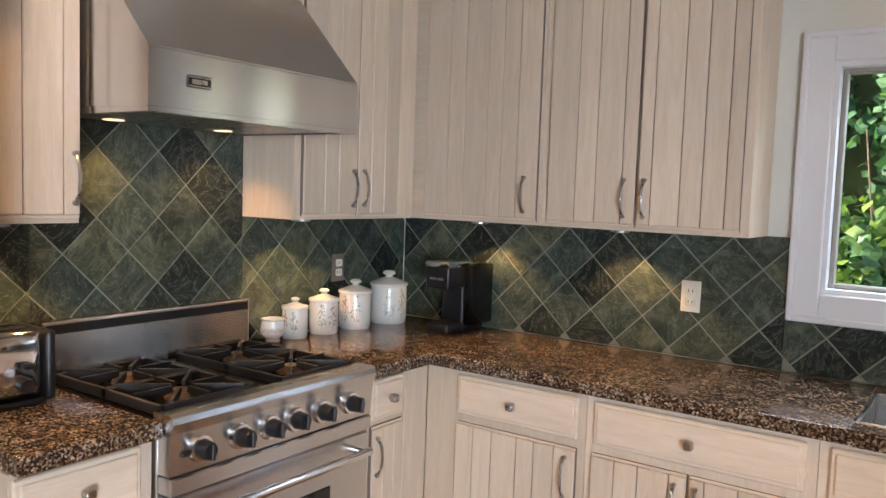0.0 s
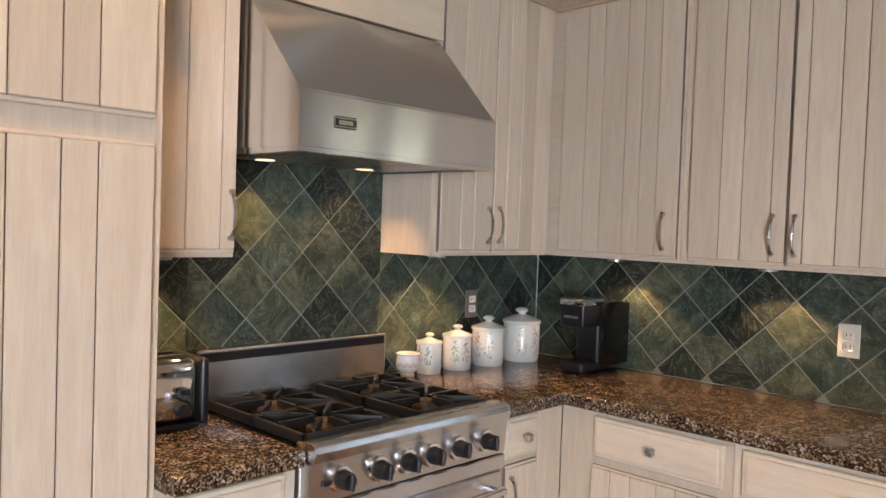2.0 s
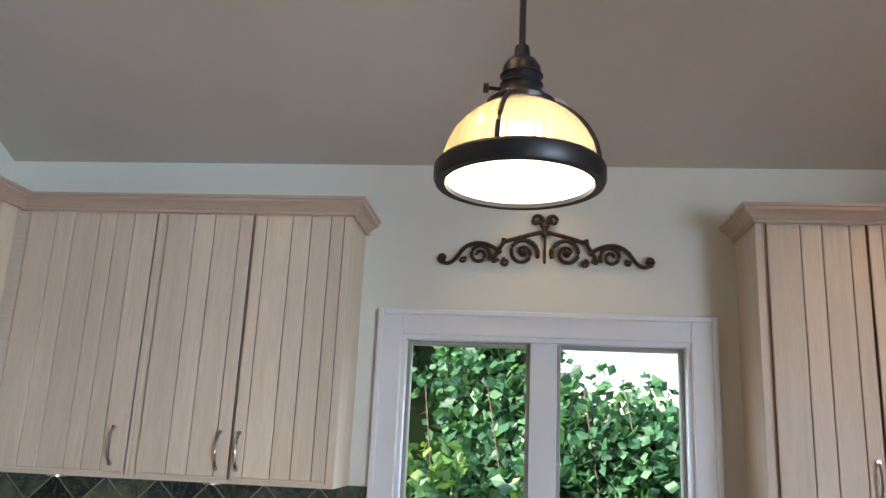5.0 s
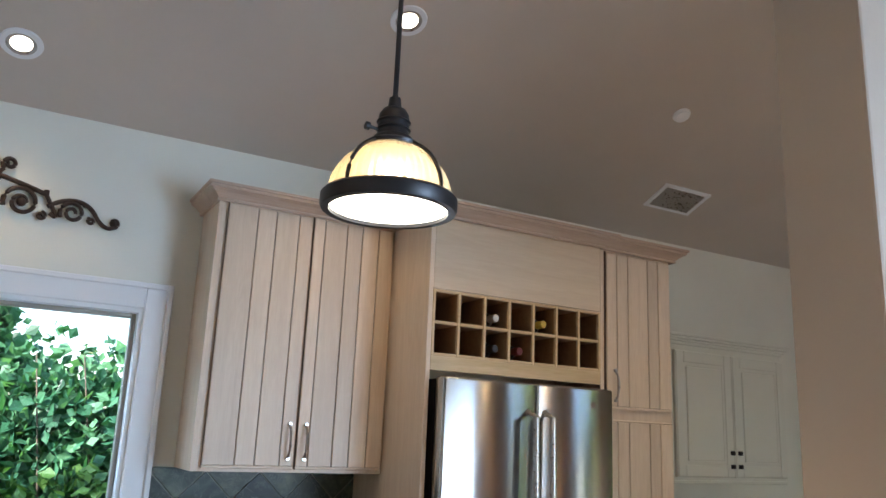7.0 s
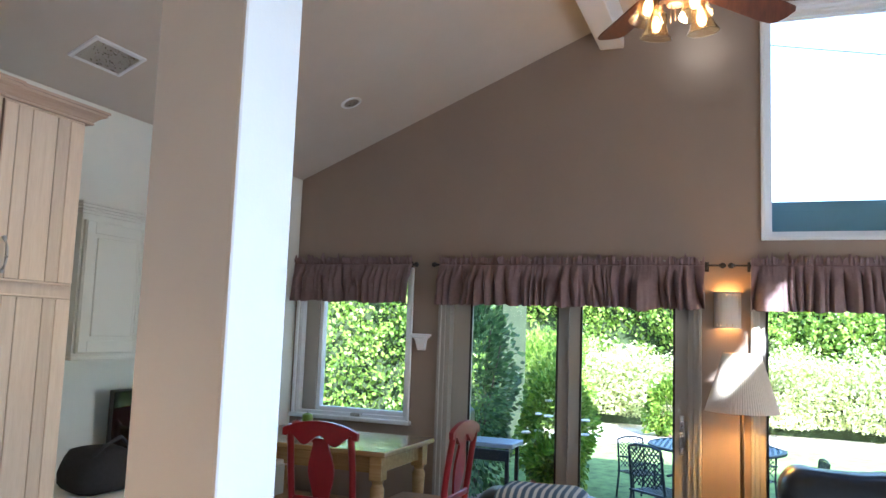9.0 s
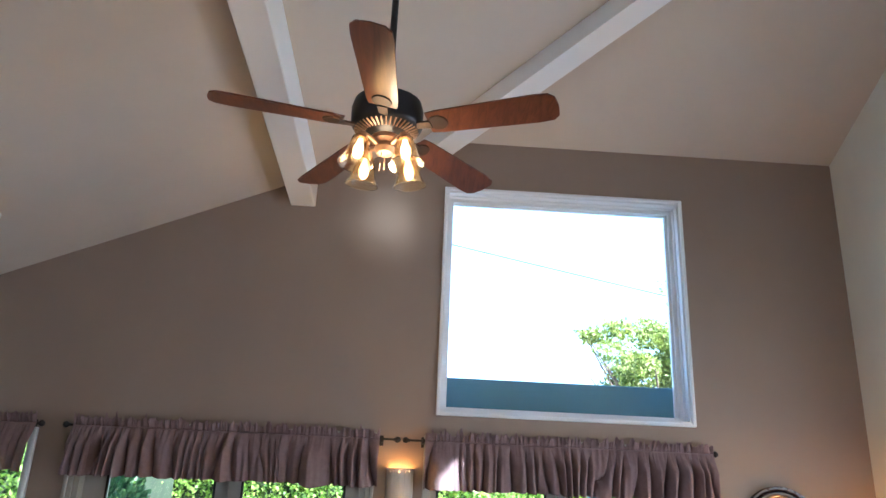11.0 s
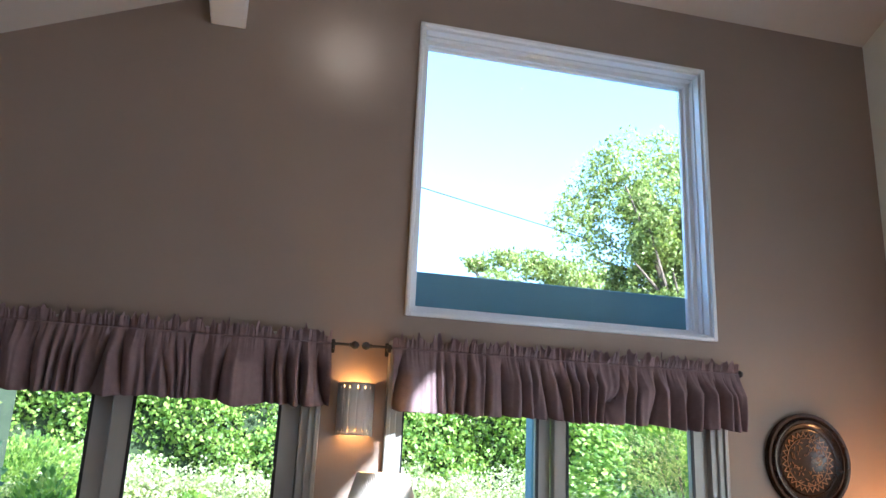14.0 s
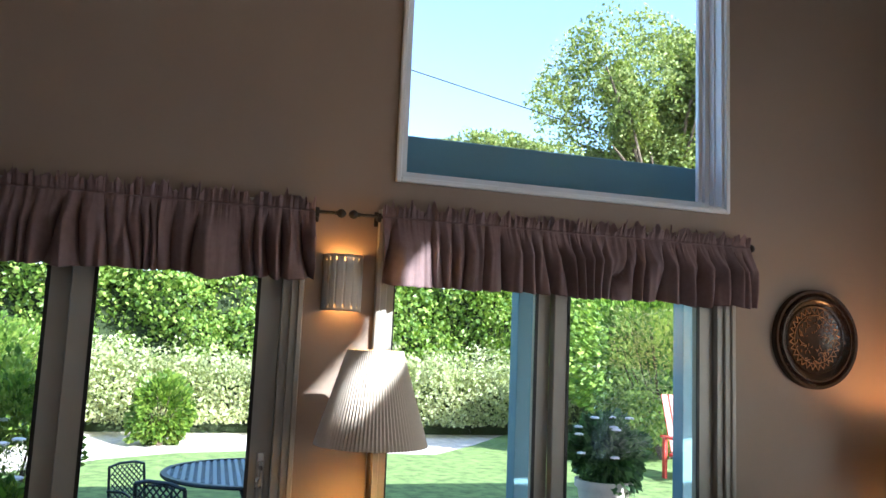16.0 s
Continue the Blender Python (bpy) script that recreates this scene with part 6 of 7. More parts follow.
for i in range(NP):
    j = (i + 1) % NP
    bm.faces.new((a_[i], a_[j], b_[j], b_[i]))
so = part("shade", bm, M_PLEAT, lp, "cream pleated shade")
md = so.modifiers.new("thickness", "SOLIDIFY")
md.thickness = 0.0015
part("pole", tube([(LX, LY, 0.03), (LX, LY, 1.44)], 0.011, 12), M_POLE, lp, "", True)
part("base", lathe([(0.0, 0.0), (0.14, 0.0), (0.14, 0.012), (0.10, 0.022), (0.03, 0.032), (0.0, 0.034)], (LX, LY, 0), 36), M_POLE, lp, "", True)
part("harp", boxes(((LX - 0.100, LY - 0.004, 1.49), (LX + 0.100, LY + 0.004, 1.496)), ((LX - 0.004, LY - 0.100, 1.49), (LX + 0.004, LY + 0.100, 1.496))), M_POLE, lp)
part("bulb", lathe([(0.0, 0.0), (0.02, 0.01), (0.03, 0.05), (0.018, 0.09), (0.0, 0.10)], (LX, LY, 1.34), 16), glow("floor_lamp_bulb", (1.0, 0.6, 0.25), 3.0), lp, "", True)

point_lamp("floor_lamp_light", (LX + 0.055, LY, 1.36), 4.5, (1.0, 0.52, 0.10), 0.03)

# ---- table lamp glow past the plate ----
TLX, TLY = 7.50, -5.93
st = thing("side_table", (TLX - 0.02, -5.76, 0), "small dark wooden side table beside the sofa", "side table")
part("tabletop", box((7.26, -5.98, 0.58), (7.70, -5.54, 0.61), 0.006, 2), M_PLATE, st)
for x in (7.29, 7.63):
    for y in (-5.95, -5.61):
        part("leg", box((x, y, 0.0), (x + 0.04, y + 0.04, 0.58), 0.003), M_PLATE, st)
tl = thing("table_lamp", (7.50, -5.76, 0.61), "lit table lamp with white drum shade on the side table", "table lamp")
part("base", lathe([(0.0, 0.0), (0.07, 0.0), (0.072, 0.015), (0.035, 0.03), (0.05, 0.10), (0.075, 0.18), (0.05, 0.27), (0.018, 0.31), (0.012, 0.40), (0.0, 0.40)], (7.50, -5.76, 0.61), 32), M_CERAMIC, tl, "", True)
M_LSHADE = plain("white_lamp_shade", (0.75, 0.68, 0.55), 0.9)
part("shade", lathe([(0.165, 0.36), (0.168, 0.36), (0.125, 0.62), (0.122, 0.62)], (7.50, -5.76, 0.61), 48, "z", True), M_LSHADE, tl, "white fabric shade", True)
part("bulb", lathe([(0.0, 0.40), (0.02, 0.42), (0.03, 0.47), (0.015, 0.50), (0.0, 0.505)], (7.50, -5.76, 0.61), 16), glow("table_bulb", (1.0, 0.6, 0.25), 4.0), tl, "", True)
point_lamp("table_lamp_light", (7.50, -5.76, 1.17), 2.9, (1.0, 0.42, 0.13), 0.03)

# ---- dining table, chairs, fruit ----
M_OAKT = wood("golden_oak", (0.30, 0.18, 0.07), (0.44, 0.29, 0.13), "y", 0.16, 0.05)
M_RED = plain("red_painted_wood", (0.22, 0.010, 0.016), 0.3)
M_RUSH = plain("woven_rush_seat", (0.34, 0.22, 0.11), 0.8, 0, 0.3, 90, 0.4)
TZ = 0.88
tb = thing("dining_table", (7.12, -0.74, 0), "golden oak dining table with turned legs", "table")
part("tabletop", box((6.74, -1.315, TZ - 0.032), (7.50, -0.16, TZ), 0.008, 2), M_OAKT, tb)
part("apron", boxes(((6.80, -1.25, TZ - 0.13), (6.825, -0.22, TZ - 0.033)), ((7.415, -1.25, TZ - 0.13), (7.44, -0.22, TZ - 0.033)), ((6.825, -1.25, TZ - 0.13), (7.415, -1.225, TZ - 0.033)), ((6.825, -0.245, TZ - 0.13), (7.415, -0.22, TZ - 0.033))), M_OAKT, tb)
for x in (6.815, 7.425):
    for y in (-1.24, -0.235):
        part("leg", add_lathe(box((x - 0.04, y - 0.04, TZ - 0.17), (x + 0.04, y + 0.04, TZ - 0.034), 0.004), [(0.0, TZ - 0.171), (0.038, TZ - 0.171), (0.030, TZ - 0.19), (0.042, TZ - 0.22), (0.036, TZ - 0.36), (0.024, 0.20), (0.032, 0.16), (0.020, 0.04), (0.024, 0.0), (0.0, 0.0)], (x, y, 0), 20), M_OAKT, tb, "", True)


def red_chair():
    """A chair facing +x with its back at x = 0, standing at the origin."""
    c = thing("dining_chair", (0, 0, 0), "red painted dining chair with arched splat back and rush seat", "chair", "chairs round the table")
    sz = 0.56
    part("seat", box((0.02, -0.215, sz - 0.03), (0.42, 0.215, sz), 0.012, 2), M_RUSH, c, "woven rush seat")
    part("seat_frame", boxes(((0.0, -0.225, sz - 0.075), (0.44, -0.205, sz - 0.031)), ((0.0, 0.205, sz - 0.075), (0.44, 0.225, sz - 0.031)), ((0.42, -0.205, sz - 0.075), (0.44, 0.205, sz - 0.031)), bev=0.004), M_RED, c)
    for s in (-1, 1):
        part("back_post", tube([(0.02, s * 0.19, 0.0), (0.0, s * 0.19, 0.35), (-0.005, s * 0.19, sz), (-0.03, s * 0.195, 0.78), (-0.06, s * 0.19, 0.99)], 0.019, 10), M_RED, c, "", True)
        part("leg", tube([(0.40, s * 0.19, 0.0), (0.41, s * 0.195, 0.3), (0.41, s * 0.195, sz - 0.03)], 0.019, 10), M_RED, c, "", True)
        part("stretcher", tube([(0.01, s * 0.19, 0.22), (0.40, s * 0.19, 0.22)], 0.011, 8), M_RED, c, "", True)
    out = []
    for i in range(21):
        y = -0.235 + 0.47 * i / 20
        out.append((y, 1.055 - 0.050 * (abs(y) / 0.235) ** 2.2))
    bot = []
    for i in range(21):
        y = 0.235 - 0.47 * i / 20
        bot.append((y, (0.950 + 0.028 * math.cos(abs(y) / 0.19 * math.pi * 2)) if abs(y) < 0.19 else 0.965))
    crest = prism([(-0.075, y, z) for y, z in out + bot], (0.026, 0, 0))
    part("crest_rail", crest, M_RED, c)
    spl = []
    for i in range(13):
        z = 0.60 + 0.36 * i / 12
        spl.append((0.045 + 0.035 * math.sin(math.pi * (i / 12)) ** 2 + (0.02 if i in (0, 12) else 0), z))
    poly = [(w, z) for w, z in spl] + [(-w, z) for w, z in reversed(spl)]
    sp = prism([(-0.058 + 0.04 * (0.96 - z) / 0.36, w, z) for w, z in poly], (0.014, 0, 0))
    part("splat", sp, M_RED, c)
    part("back_rail", box((-0.03, -0.175, 0.60), (-0.008, 0.175, 0.635), 0.004), M_RED, c)
    return c


ch = red_chair()
ch.location = (6.58, -1.02, 0)
copy_thing(ch, pose(6.58, -0.49, 0))
copy_thing(ch, pose(7.10, -1.60, 0, 0, 0, 90))
bowl = thing("fruit_bowl", (7.05, -0.62, TZ), "white bowl of green and red apples on the table", "bowl")
part("bowl", lathe([(0.0, 0.0), (0.05, 0.0), (0.055, 0.008), (0.11, 0.05), (0.125, 0.075), (0.120, 0.075), (0.10, 0.05), (0.045, 0.014), (0.0, 0.012)], (7.05, -0.62, TZ), 36), M_CERAMIC, bowl, "", True)
M_APPLE = plain("green_apple", (0.20, 0.34, 0.05), 0.3)
M_APPLER = plain("red_apple", (0.35, 0.06, 0.03), 0.3)
for i, (dx, dy, dz) in enumerate(((0.03, 0.05, 0.068), (-0.04, 0.0, 0.068), (0.03, -0.05, 0.068), (-0.02, 0.06, 0.070), (0.0, 0.0, 0.115))):
    a = thing("apple", (7.05 + dx, -0.62 + dy, TZ + dz), "green apple in the bowl" if i % 2 == 0 else "red apple in the bowl", "apple", "apples in the bowl")
    part("apple_flesh", lathe([(0.0, -0.030), (0.014, -0.034), (0.030, -0.020), (0.037, 0.004), (0.032, 0.024), (0.014, 0.032), (0.0, 0.025)], (7.05 + dx, -0.62 + dy, TZ + dz), 20), M_APPLE if i % 2 == 0 else M_APPLER, a, "", True)
    part("stem", tube([(7.05 + dx, -0.62 + dy, TZ + dz + 0.024), (7.052 + dx, -0.618 + dy, TZ + dz + 0.042)], 0.0016, 5), M_SCROLL, a)

# ---- sofa and armchair ----
M_LEATHER = plain("dark_leather", (0.010, 0.014, 0.020), 0.36, 0, 0.25, 25, 0.3)
sf = thing("sofa", (6.85, -4.38, 0), "dark navy leather sofa with its back to the garden door", "sofa")


def cushion(a, b, seed, bev=0.06):
    bm = box(a, b, bev, 4)
    bmesh.ops.subdivide_edges(bm, edges=[e_ for e_ in bm.edges if e_.calc_length() > 0.18], cuts=4, use_grid_fill=True)
    for v_ in bm.verts:
        v_.co += Vector((noise.noise(v_.co * 5 + Vector((seed, 0, 0))), noise.noise(v_.co * 5 + Vector((0, seed, 0))), noise.noise(v_.co * 4 + Vector((0, 0, seed))))) * 0.012
    return bm


part("base", box((6.40, -5.42, 0.06), (7.24, -3.36, 0.30), 0.02, 2), M_LEATHER, sf, "", True)
for i in range(3):
    ya = -5.20 + i * 0.547
    part("seat_cushion", cushion((6.36, ya, 0.29), (7.00, ya + 0.54, 0.47), i), M_LEATHER, sf, "", True)
bk = box((6.92, -5.44, 0.30), (7.27, -3.36, 0.955), 0.11, 5)
bmesh.ops.subdivide_edges(bk, edges=[e_ for e_ in bk.edges if e_.calc_length() > 0.3], cuts=40, use_grid_fill=True)
for v_ in bk.verts:
    pull_in = sum(math.exp(-((v_.co.y - sy) / 0.022) ** 2) for sy in (-4.05, -4.74))
    crease = noise.noise(Vector((v_.co.y * 9, v_.co.z * 2.5, v_.co.x * 3)))
    v_.co.z += (0.010 * crease - 0.020 * pull_in) * max(0.0, (v_.co.z - 0.6) / 0.35)
    v_.co.x += 0.012 * crease + 0.020 * pull_in * (1 if v_.co.x < 7.1 else -1)
part("backrest", bk, M_LEATHER, sf, "creased dark leather backrest", True)
for ya in (-5.44, -3.56):
    part("arm", cushion((6.38, ya, 0.10), (7.22, ya + 0.21, 0.66), 20 + ya, 0.07), M_LEATHER, sf, "", True)
for x in (6.45, 7.15):
    for y in (-5.36, -3.44):
        part("foot", box((x, y, 0.0), (x + 0.06, y + 0.06, 0.065), 0.004), M_PLATE, sf)
M_STRIPE, n_, l_, b_n = mat_new("blue_white_stripe", 0.85)
w_t = n_.new("ShaderNodeTexWave")
w_t.bands_direction = "Y"
w_t.inputs["Scale"].default_value = 9
l_.new(coords(n_, l_, world_space=True), w_t.inputs["Vector"])
l_.new(ramp(n_, l_, w_t.outputs["Fac"], [(0.30, (0.05, 0.09, 0.15)), (0.55, (0.14, 0.19, 0.25)), (0.75, (0.45, 0.47, 0.48))]), b_n.inputs["Base Color"])
ac = thing("armchair", (6.05, -2.30, 0), "dark leather armchair with a striped blue throw on its back", "armchair")
for x in (5.76, 6.34):
    for y in (-2.62, -2.08):
        part("foot", box((x, y, 0.0), (x + 0.05, y + 0.05, 0.062), 0.003), M_PLATE, ac)
part("base", box((5.72, -2.66, 0.06), (6.42, -1.98, 0.34), 0.03, 3), M_LEATHER, ac, "", True)
part("seat_cushion", cushion((5.72, -2.58, 0.33), (6.22, -2.06, 0.48), 31), M_LEATHER, ac, "", True)
part("backrest", cushion((6.18, -2.62, 0.32), (6.44, -2.02, 0.845), 33, 0.09), M_LEATHER, ac, "", True)
for ya in (-2.72, -2.06):
    part("arm", cushion((5.74, ya, 0.10), (6.40, ya + 0.14, 0.60), 35 + ya, 0.05), M_LEATHER, ac, "", True)
part("throw", cushion((6.15, -2.56, 0.50), (6.465, -2.10, 0.872), 41, 0.095), M_STRIPE, ac, "blue and white striped throw", True)

# ---- garden ----
M_SOIL = plain("pale_gravel_soil", (0.62, 0.55, 0.48), 0.95, 0, 0.25, 9, 0.4)
M_PAVE = plain("pinkish_patio_paving", (0.33, 0.24, 0.22), 0.85, 0, 0.2, 14, 0.3)
M_LAWN = plain("lawn_turf", (0.15, 0.22, 0.06), 0.95, 0, 0.55, 7, 0.6)
M_HEDGE = leaves("hedge_leaf", (0.10, 0.19, 0.035), (0.25, 0.38, 0.07), (0.44, 0.53, 0.13))
M_SAGE = leaves("grey_green_leaf", (0.30, 0.33, 0.16), (0.54, 0.56, 0.32), (0.74, 0.73, 0.50))
M_DEEP = leaves("deep_green_leaf", (0.03, 0.09, 0.025), (0.09, 0.21, 0.055), (0.22, 0.36, 0.09))
M_LIME = leaves("lime_leaf", (0.07, 0.14, 0.02), (0.17, 0.28, 0.04), (0.34, 0.44, 0.08))
M_TREE = leaves("tree_leaf", (0.12, 0.17, 0.05), (0.28, 0.34, 0.10), (0.46, 0.48, 0.20))
M_FERN = leaves("blue_green_ferny_leaf", (0.05, 0.10, 0.05), (0.11, 0.20, 0.10), (0.22, 0.33, 0.17))
M_BARK = plain("bark", (0.12, 0.09, 0.065), 0.9, 0, 0.3, 12, 0.6)
M_BLUEPAINT = paint("blue_grey_painted_timber", (0.13, 0.26, 0.31), 0.6, 0.06, 60, 0.1)
M_TERRA = plain("terracotta", (0.36, 0.15, 0.08), 0.8)
M_PATIO_METAL = plain("dark_green_cast_metal", (0.03, 0.045, 0.05), 0.45, 0.4)

solo("ground", box((-60, -90, -0.40), (140, 90, -0.16)), M_SOIL, (20, 0, -0.16), "pale dry garden ground", "ground", "", "structure")
solo("patio", box((EAST + 0.17, -9, -0.157), (10.9, 3.0, -0.10), 0.01), M_PAVE, (9.5, -3, -0.1), "pinkish paved patio outside the doors", "patio", "", "structure")
lw = bmesh.new()
edge = []
for i in range(25):
    y = -16 + 22 * i / 24
    edge.append((max(11.2, 16.4 + 0.2 * math.sin(y * 1.3) - 1.2 * max(0.0, y + 1.7) + 1.1 * max(0.0, -6.0 - y) * (1 if y > -9 else 3 / max(0.1, -6.0 - y))), y))
solo("lawn", prism([(10.92, 6, -0.157), (10.92, -16, -0.157)] + [(x, y, -0.157) for x, y in edge], (0, 0, 0.05)), M_LAWN, (14, -4, -0.1), "green mown lawn", "lawn", "", "structure")


solo("terracotta_patio", box((11.6, -11.5, -0.157), (14.9, -7.7, -0.112), 0.01), M_TERRA, (13, -9, -0.1), "terracotta paved corner of the garden", "patio", "", "structure")


def leaf_cloud(pts, size, seed, flat=0.72):
    """Bent leaves, two quads each, at the points (numpy n x 3)."""
    rng = np.random.default_rng(seed)
    n = len(pts)
    u = rng.normal(size=(n, 3))
    u /= np.linalg.norm(u, axis=1)[:, None]
    w = rng.normal(size=(n, 3))
    w -= (w * u).sum(1)[:, None] * u
    w /= np.linalg.norm(w, axis=1)[:, None]
    k = np.cross(u, w)
    s = (size * rng.uniform(0.6, 1.3, n))[:, None]
    a = pts - u * s
    b = pts + w * s * flat + k * s * 0.12
    c = pts + u * s
    d = pts - w * s * flat + k * s * 0.12
    verts = np.stack([a, b, c, d], 1).reshape(-1, 3)
    idx = np.arange(n) * 4
    faces = np.stack([np.stack([idx, idx + 1, idx + 2], 1), np.stack([idx, idx + 2, idx + 3], 1)], 1).reshape(-1, 3)
    return verts, faces


def leaf_object(name, pts, size, seed, material, loc, label, category, kind="stuff", parent=None):
    verts, faces = leaf_cloud(np.asarray(pts), size, seed)
    me = bpy.data.meshes.new(name)
    base = np.asarray(loc if parent is None else place_of(parent))
    me.from_pydata((verts - base).tolist(), [], faces.tolist())
    me.materials.append(material)
    ob = new(name, me)
    if parent is None:
        ob.location = loc
        return tagged(ob, label, category, "", kind)
    ob.parent = parent
    if label:
        ob["label"] = label
    return ob


def shell_points(n, lo, hi, seed, lump=0.5, depth=0.5, top=True):
    """Points on the lumpy skin of a long hedge: its faces towards the house, its sides and its top."""
    rng = np.random.default_rng(seed)
    out = []
    lo, hi = np.array(lo), np.array(hi)
    while len(out) < n:
        f = rng.random(3)
        p = lo + (hi - lo) * f
        bulge = noise.noise(Vector((p[1] * 0.9 + seed, p[2] * 0.9, p[0] * 0.5))) * lump + noise.noise(Vector((p[1] * 2.3, p[2] * 2.3, p[0] * 2 + seed))) * lump * 0.5
        if rng.random() < (0.25 if top else 0.0):
            p[2] = hi[2] + bulge - rng.random() ** 2 * depth
        else:
            p[0] = lo[0] - bulge + rng.random() ** 2 * depth
            p[2] = lo[2] + (hi[2] + 0.6 * bulge - lo[2]) * f[2]
        out.append(p)
    return np.array(out)


def blob_points(n, centre, radii, seed, lump=0.3):
    rng = np.random.default_rng(seed)
    v = rng.normal(size=(n, 3))
    v /= np.linalg.norm(v, axis=1)[:, None]
    k = np.array([1 + lump * noise.noise(Vector(q * 1.6) + Vector((seed, 0, 0))) * 1.6 + lump * 0.6 * noise.noise(Vector(q * 4) + Vector((0, seed, 0))) for q in v])
    r = (1 - 0.45 * rng.random(n) ** 2) * k
    return np.array(centre) + v * r[:, None] * np.array(radii)


def hedge(name, n, lo, hi, size, seed, material, label, lump=0.5):
    # plain dark box behind the leaves stands for the shade inside the hedge
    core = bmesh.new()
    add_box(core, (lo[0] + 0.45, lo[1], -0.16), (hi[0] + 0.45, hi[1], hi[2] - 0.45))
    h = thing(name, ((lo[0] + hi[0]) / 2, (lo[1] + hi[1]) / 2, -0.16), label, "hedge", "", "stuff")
    part("shade_core", core, M_DARKCORE, h, "dark core box, shade between leaves put into its colour")
    leaf_object("foliage", shell_points(n, lo, hi, seed, lump), size, seed, material, None, "", "", "", h)
    return h


M_DARKCORE = plain("dark_core_shade", (0.030, 0.046, 0.016), 1.0, 0, 0.4, 6, 0.5)
hedge("tall_hedge", 110000, (21.5, -17.0, -0.1), (23.0, 7.0, 3.25), 0.054, 1, M_HEDGE, "tall dense bright green clipped hedge along the garden", 0.95)
hedge("side_hedge", 24000, (12.2, -0.2, -0.1), (13.4, 5.5, 2.6), 0.036, 2, M_HEDGE, "leafy green hedge beyond the dining window", 1.0)
hedge("low_shrub_row", 70000, (18.7, -12.5, 0.05), (20.6, 3.0, 1.15), 0.033, 3, M_SAGE, "low rounded grey-green shrubs in front of the hedge", 0.75)


def shrub(c, radii, n, size, seed, material, label):
    s = thing("shrub", (c[0], c[1], -0.16), label, "shrub", "garden shrubs")
    st_ = bmesh.new()
    rng = random.Random(seed)
    for i in range(7):
        a = rng.uniform(0, 6.28)
        add_tube(st_, [(c[0] + 0.05 * math.cos(a), c[1] + 0.05 * math.sin(a), -0.16), (c[0] + radii[0] * 0.3 * math.cos(a), c[1] + radii[1] * 0.3 * math.sin(a), c[2] * 0.6), (c[0] + radii[0] * 0.7 * math.cos(a), c[1] + radii[1] * 0.7 * math.sin(a), c[2] + radii[2] * rng.uniform(0.1, 0.6))], 0.018, 6, 0.4)
    part("stems", st_, M_BARK, s)
    leaf_object("foliage", blob_points(n, c, radii, seed), size, seed, material, None, "", "", "", s)
    return s


shrub((17.5, -1.93, 0.36), (0.42, 0.46, 0.52), 3600, 0.042, 12, M_LIME, "bushy yellow-green shrub at the edge of the lawn")
shrub((17.6, 0.6, 0.7), (0.7, 1.2, 0.9), 9000, 0.042, 13, M_HEDGE, "round green shrub at the edge of the lawn")
shrub((10.6, -0.52, 0.95), (0.55, 0.42, 1.15), 5200, 0.036, 14, M_FERN, "tall dark green ferny shrub beside the patio")
shrub((11.4, -1.25, 0.55), (0.5, 0.42, 0.70), 6000, 0.032, 15, M_HEDGE, "leafy green shrub with white roses beside the patio")
shrub((15.7, -9.5, 1.30), (0.8, 1.5, 1.5), 20000, 0.048, 16, M_HEDGE, "broad leafy green shrub beyond the garden door")
shrub((16.2, -11.4, 1.5), (1.0, 1.6, 1.7), 16000, 0.048, 17, M_DEEP, "dark green shrub beyond the garden door")
M_ROSE = plain("white_rose", (0.78, 0.78, 0.76), 0.7)
rng = random.Random(77)


def rose(p, r):
    bm = bmesh.new()
    for k in range(3):
        for i in range(5):
            a = 2 * math.pi * (i + 0.5 * k) / 5
            q = Vector(p) + Vector((math.cos(a), math.sin(a), 0.2 * k)) * r * (0.75 - 0.2 * k)
            bmesh.ops.create_icosphere(bm, subdivisions=1, radius=r * (0.55 - 0.1 * k), matrix=Matrix.Translation(q) @ Matrix.Diagonal((1, 1, 0.6, 1)))
    solo("rose", bm, M_ROSE, p, "white rose bloom on a garden shrub", "flower", "white roses", "", True)


for _ in range(11):
    rose((10.95 + rng.uniform(-0.1, 0.25), -1.35 + rng.uniform(-0.35, 0.35), rng.uniform(0.45, 1.0)), rng.uniform(0.03, 0.045))


def pot(x, y, z, r, h, label, plant, n, seed, material=None):
    p = thing("plant_pot", (x, y, z), label, "plant pot", "garden pots")
    part("pot_body", lathe([(0.0, 0.0), (r * 0.72, 0.0), (r * 0.95, h * 0.86), (r * 1.06, h * 0.87), (r * 1.06, h), (r * 0.92, h), (r * 0.88, h * 0.9), (0.0, h * 0.9)], (x, y, z), 32), material or M_TERRA, p, "", True)
    leaf_object("plant", blob_points(n, (x, y, z + h + r * 1.0), (r * 1.35, r * 1.35, r * 1.25), seed), 0.04, seed, plant, None, "leafy plant", "", "", p)


pot(10.15, -1.46, -0.10, 0.17, 0.30, "terracotta pot with leafy plant on the patio", M_LIME, 1400, 31)
M_CREAMPOT = plain("pale_glazed_pot", (0.55, 0.50, 0.45), 0.6)
pot(11.2, -6.07, -0.10, 0.245, 0.50, "large pale ribbed pot with white flowering plant", M_FERN, 4200, 32, M_CREAMPOT)
for _ in range(9):
    rose((10.92 + rng.uniform(-0.05, 0.2), -6.0 + rng.uniform(-0.28, 0.28), rng.uniform(0.62, 0.98)), 0.034)
pot(10.6, -6.75, -0.10, 0.17, 0.28, "small pale pot with plant on the patio", M_HEDGE, 1200, 33, M_CREAMPOT)


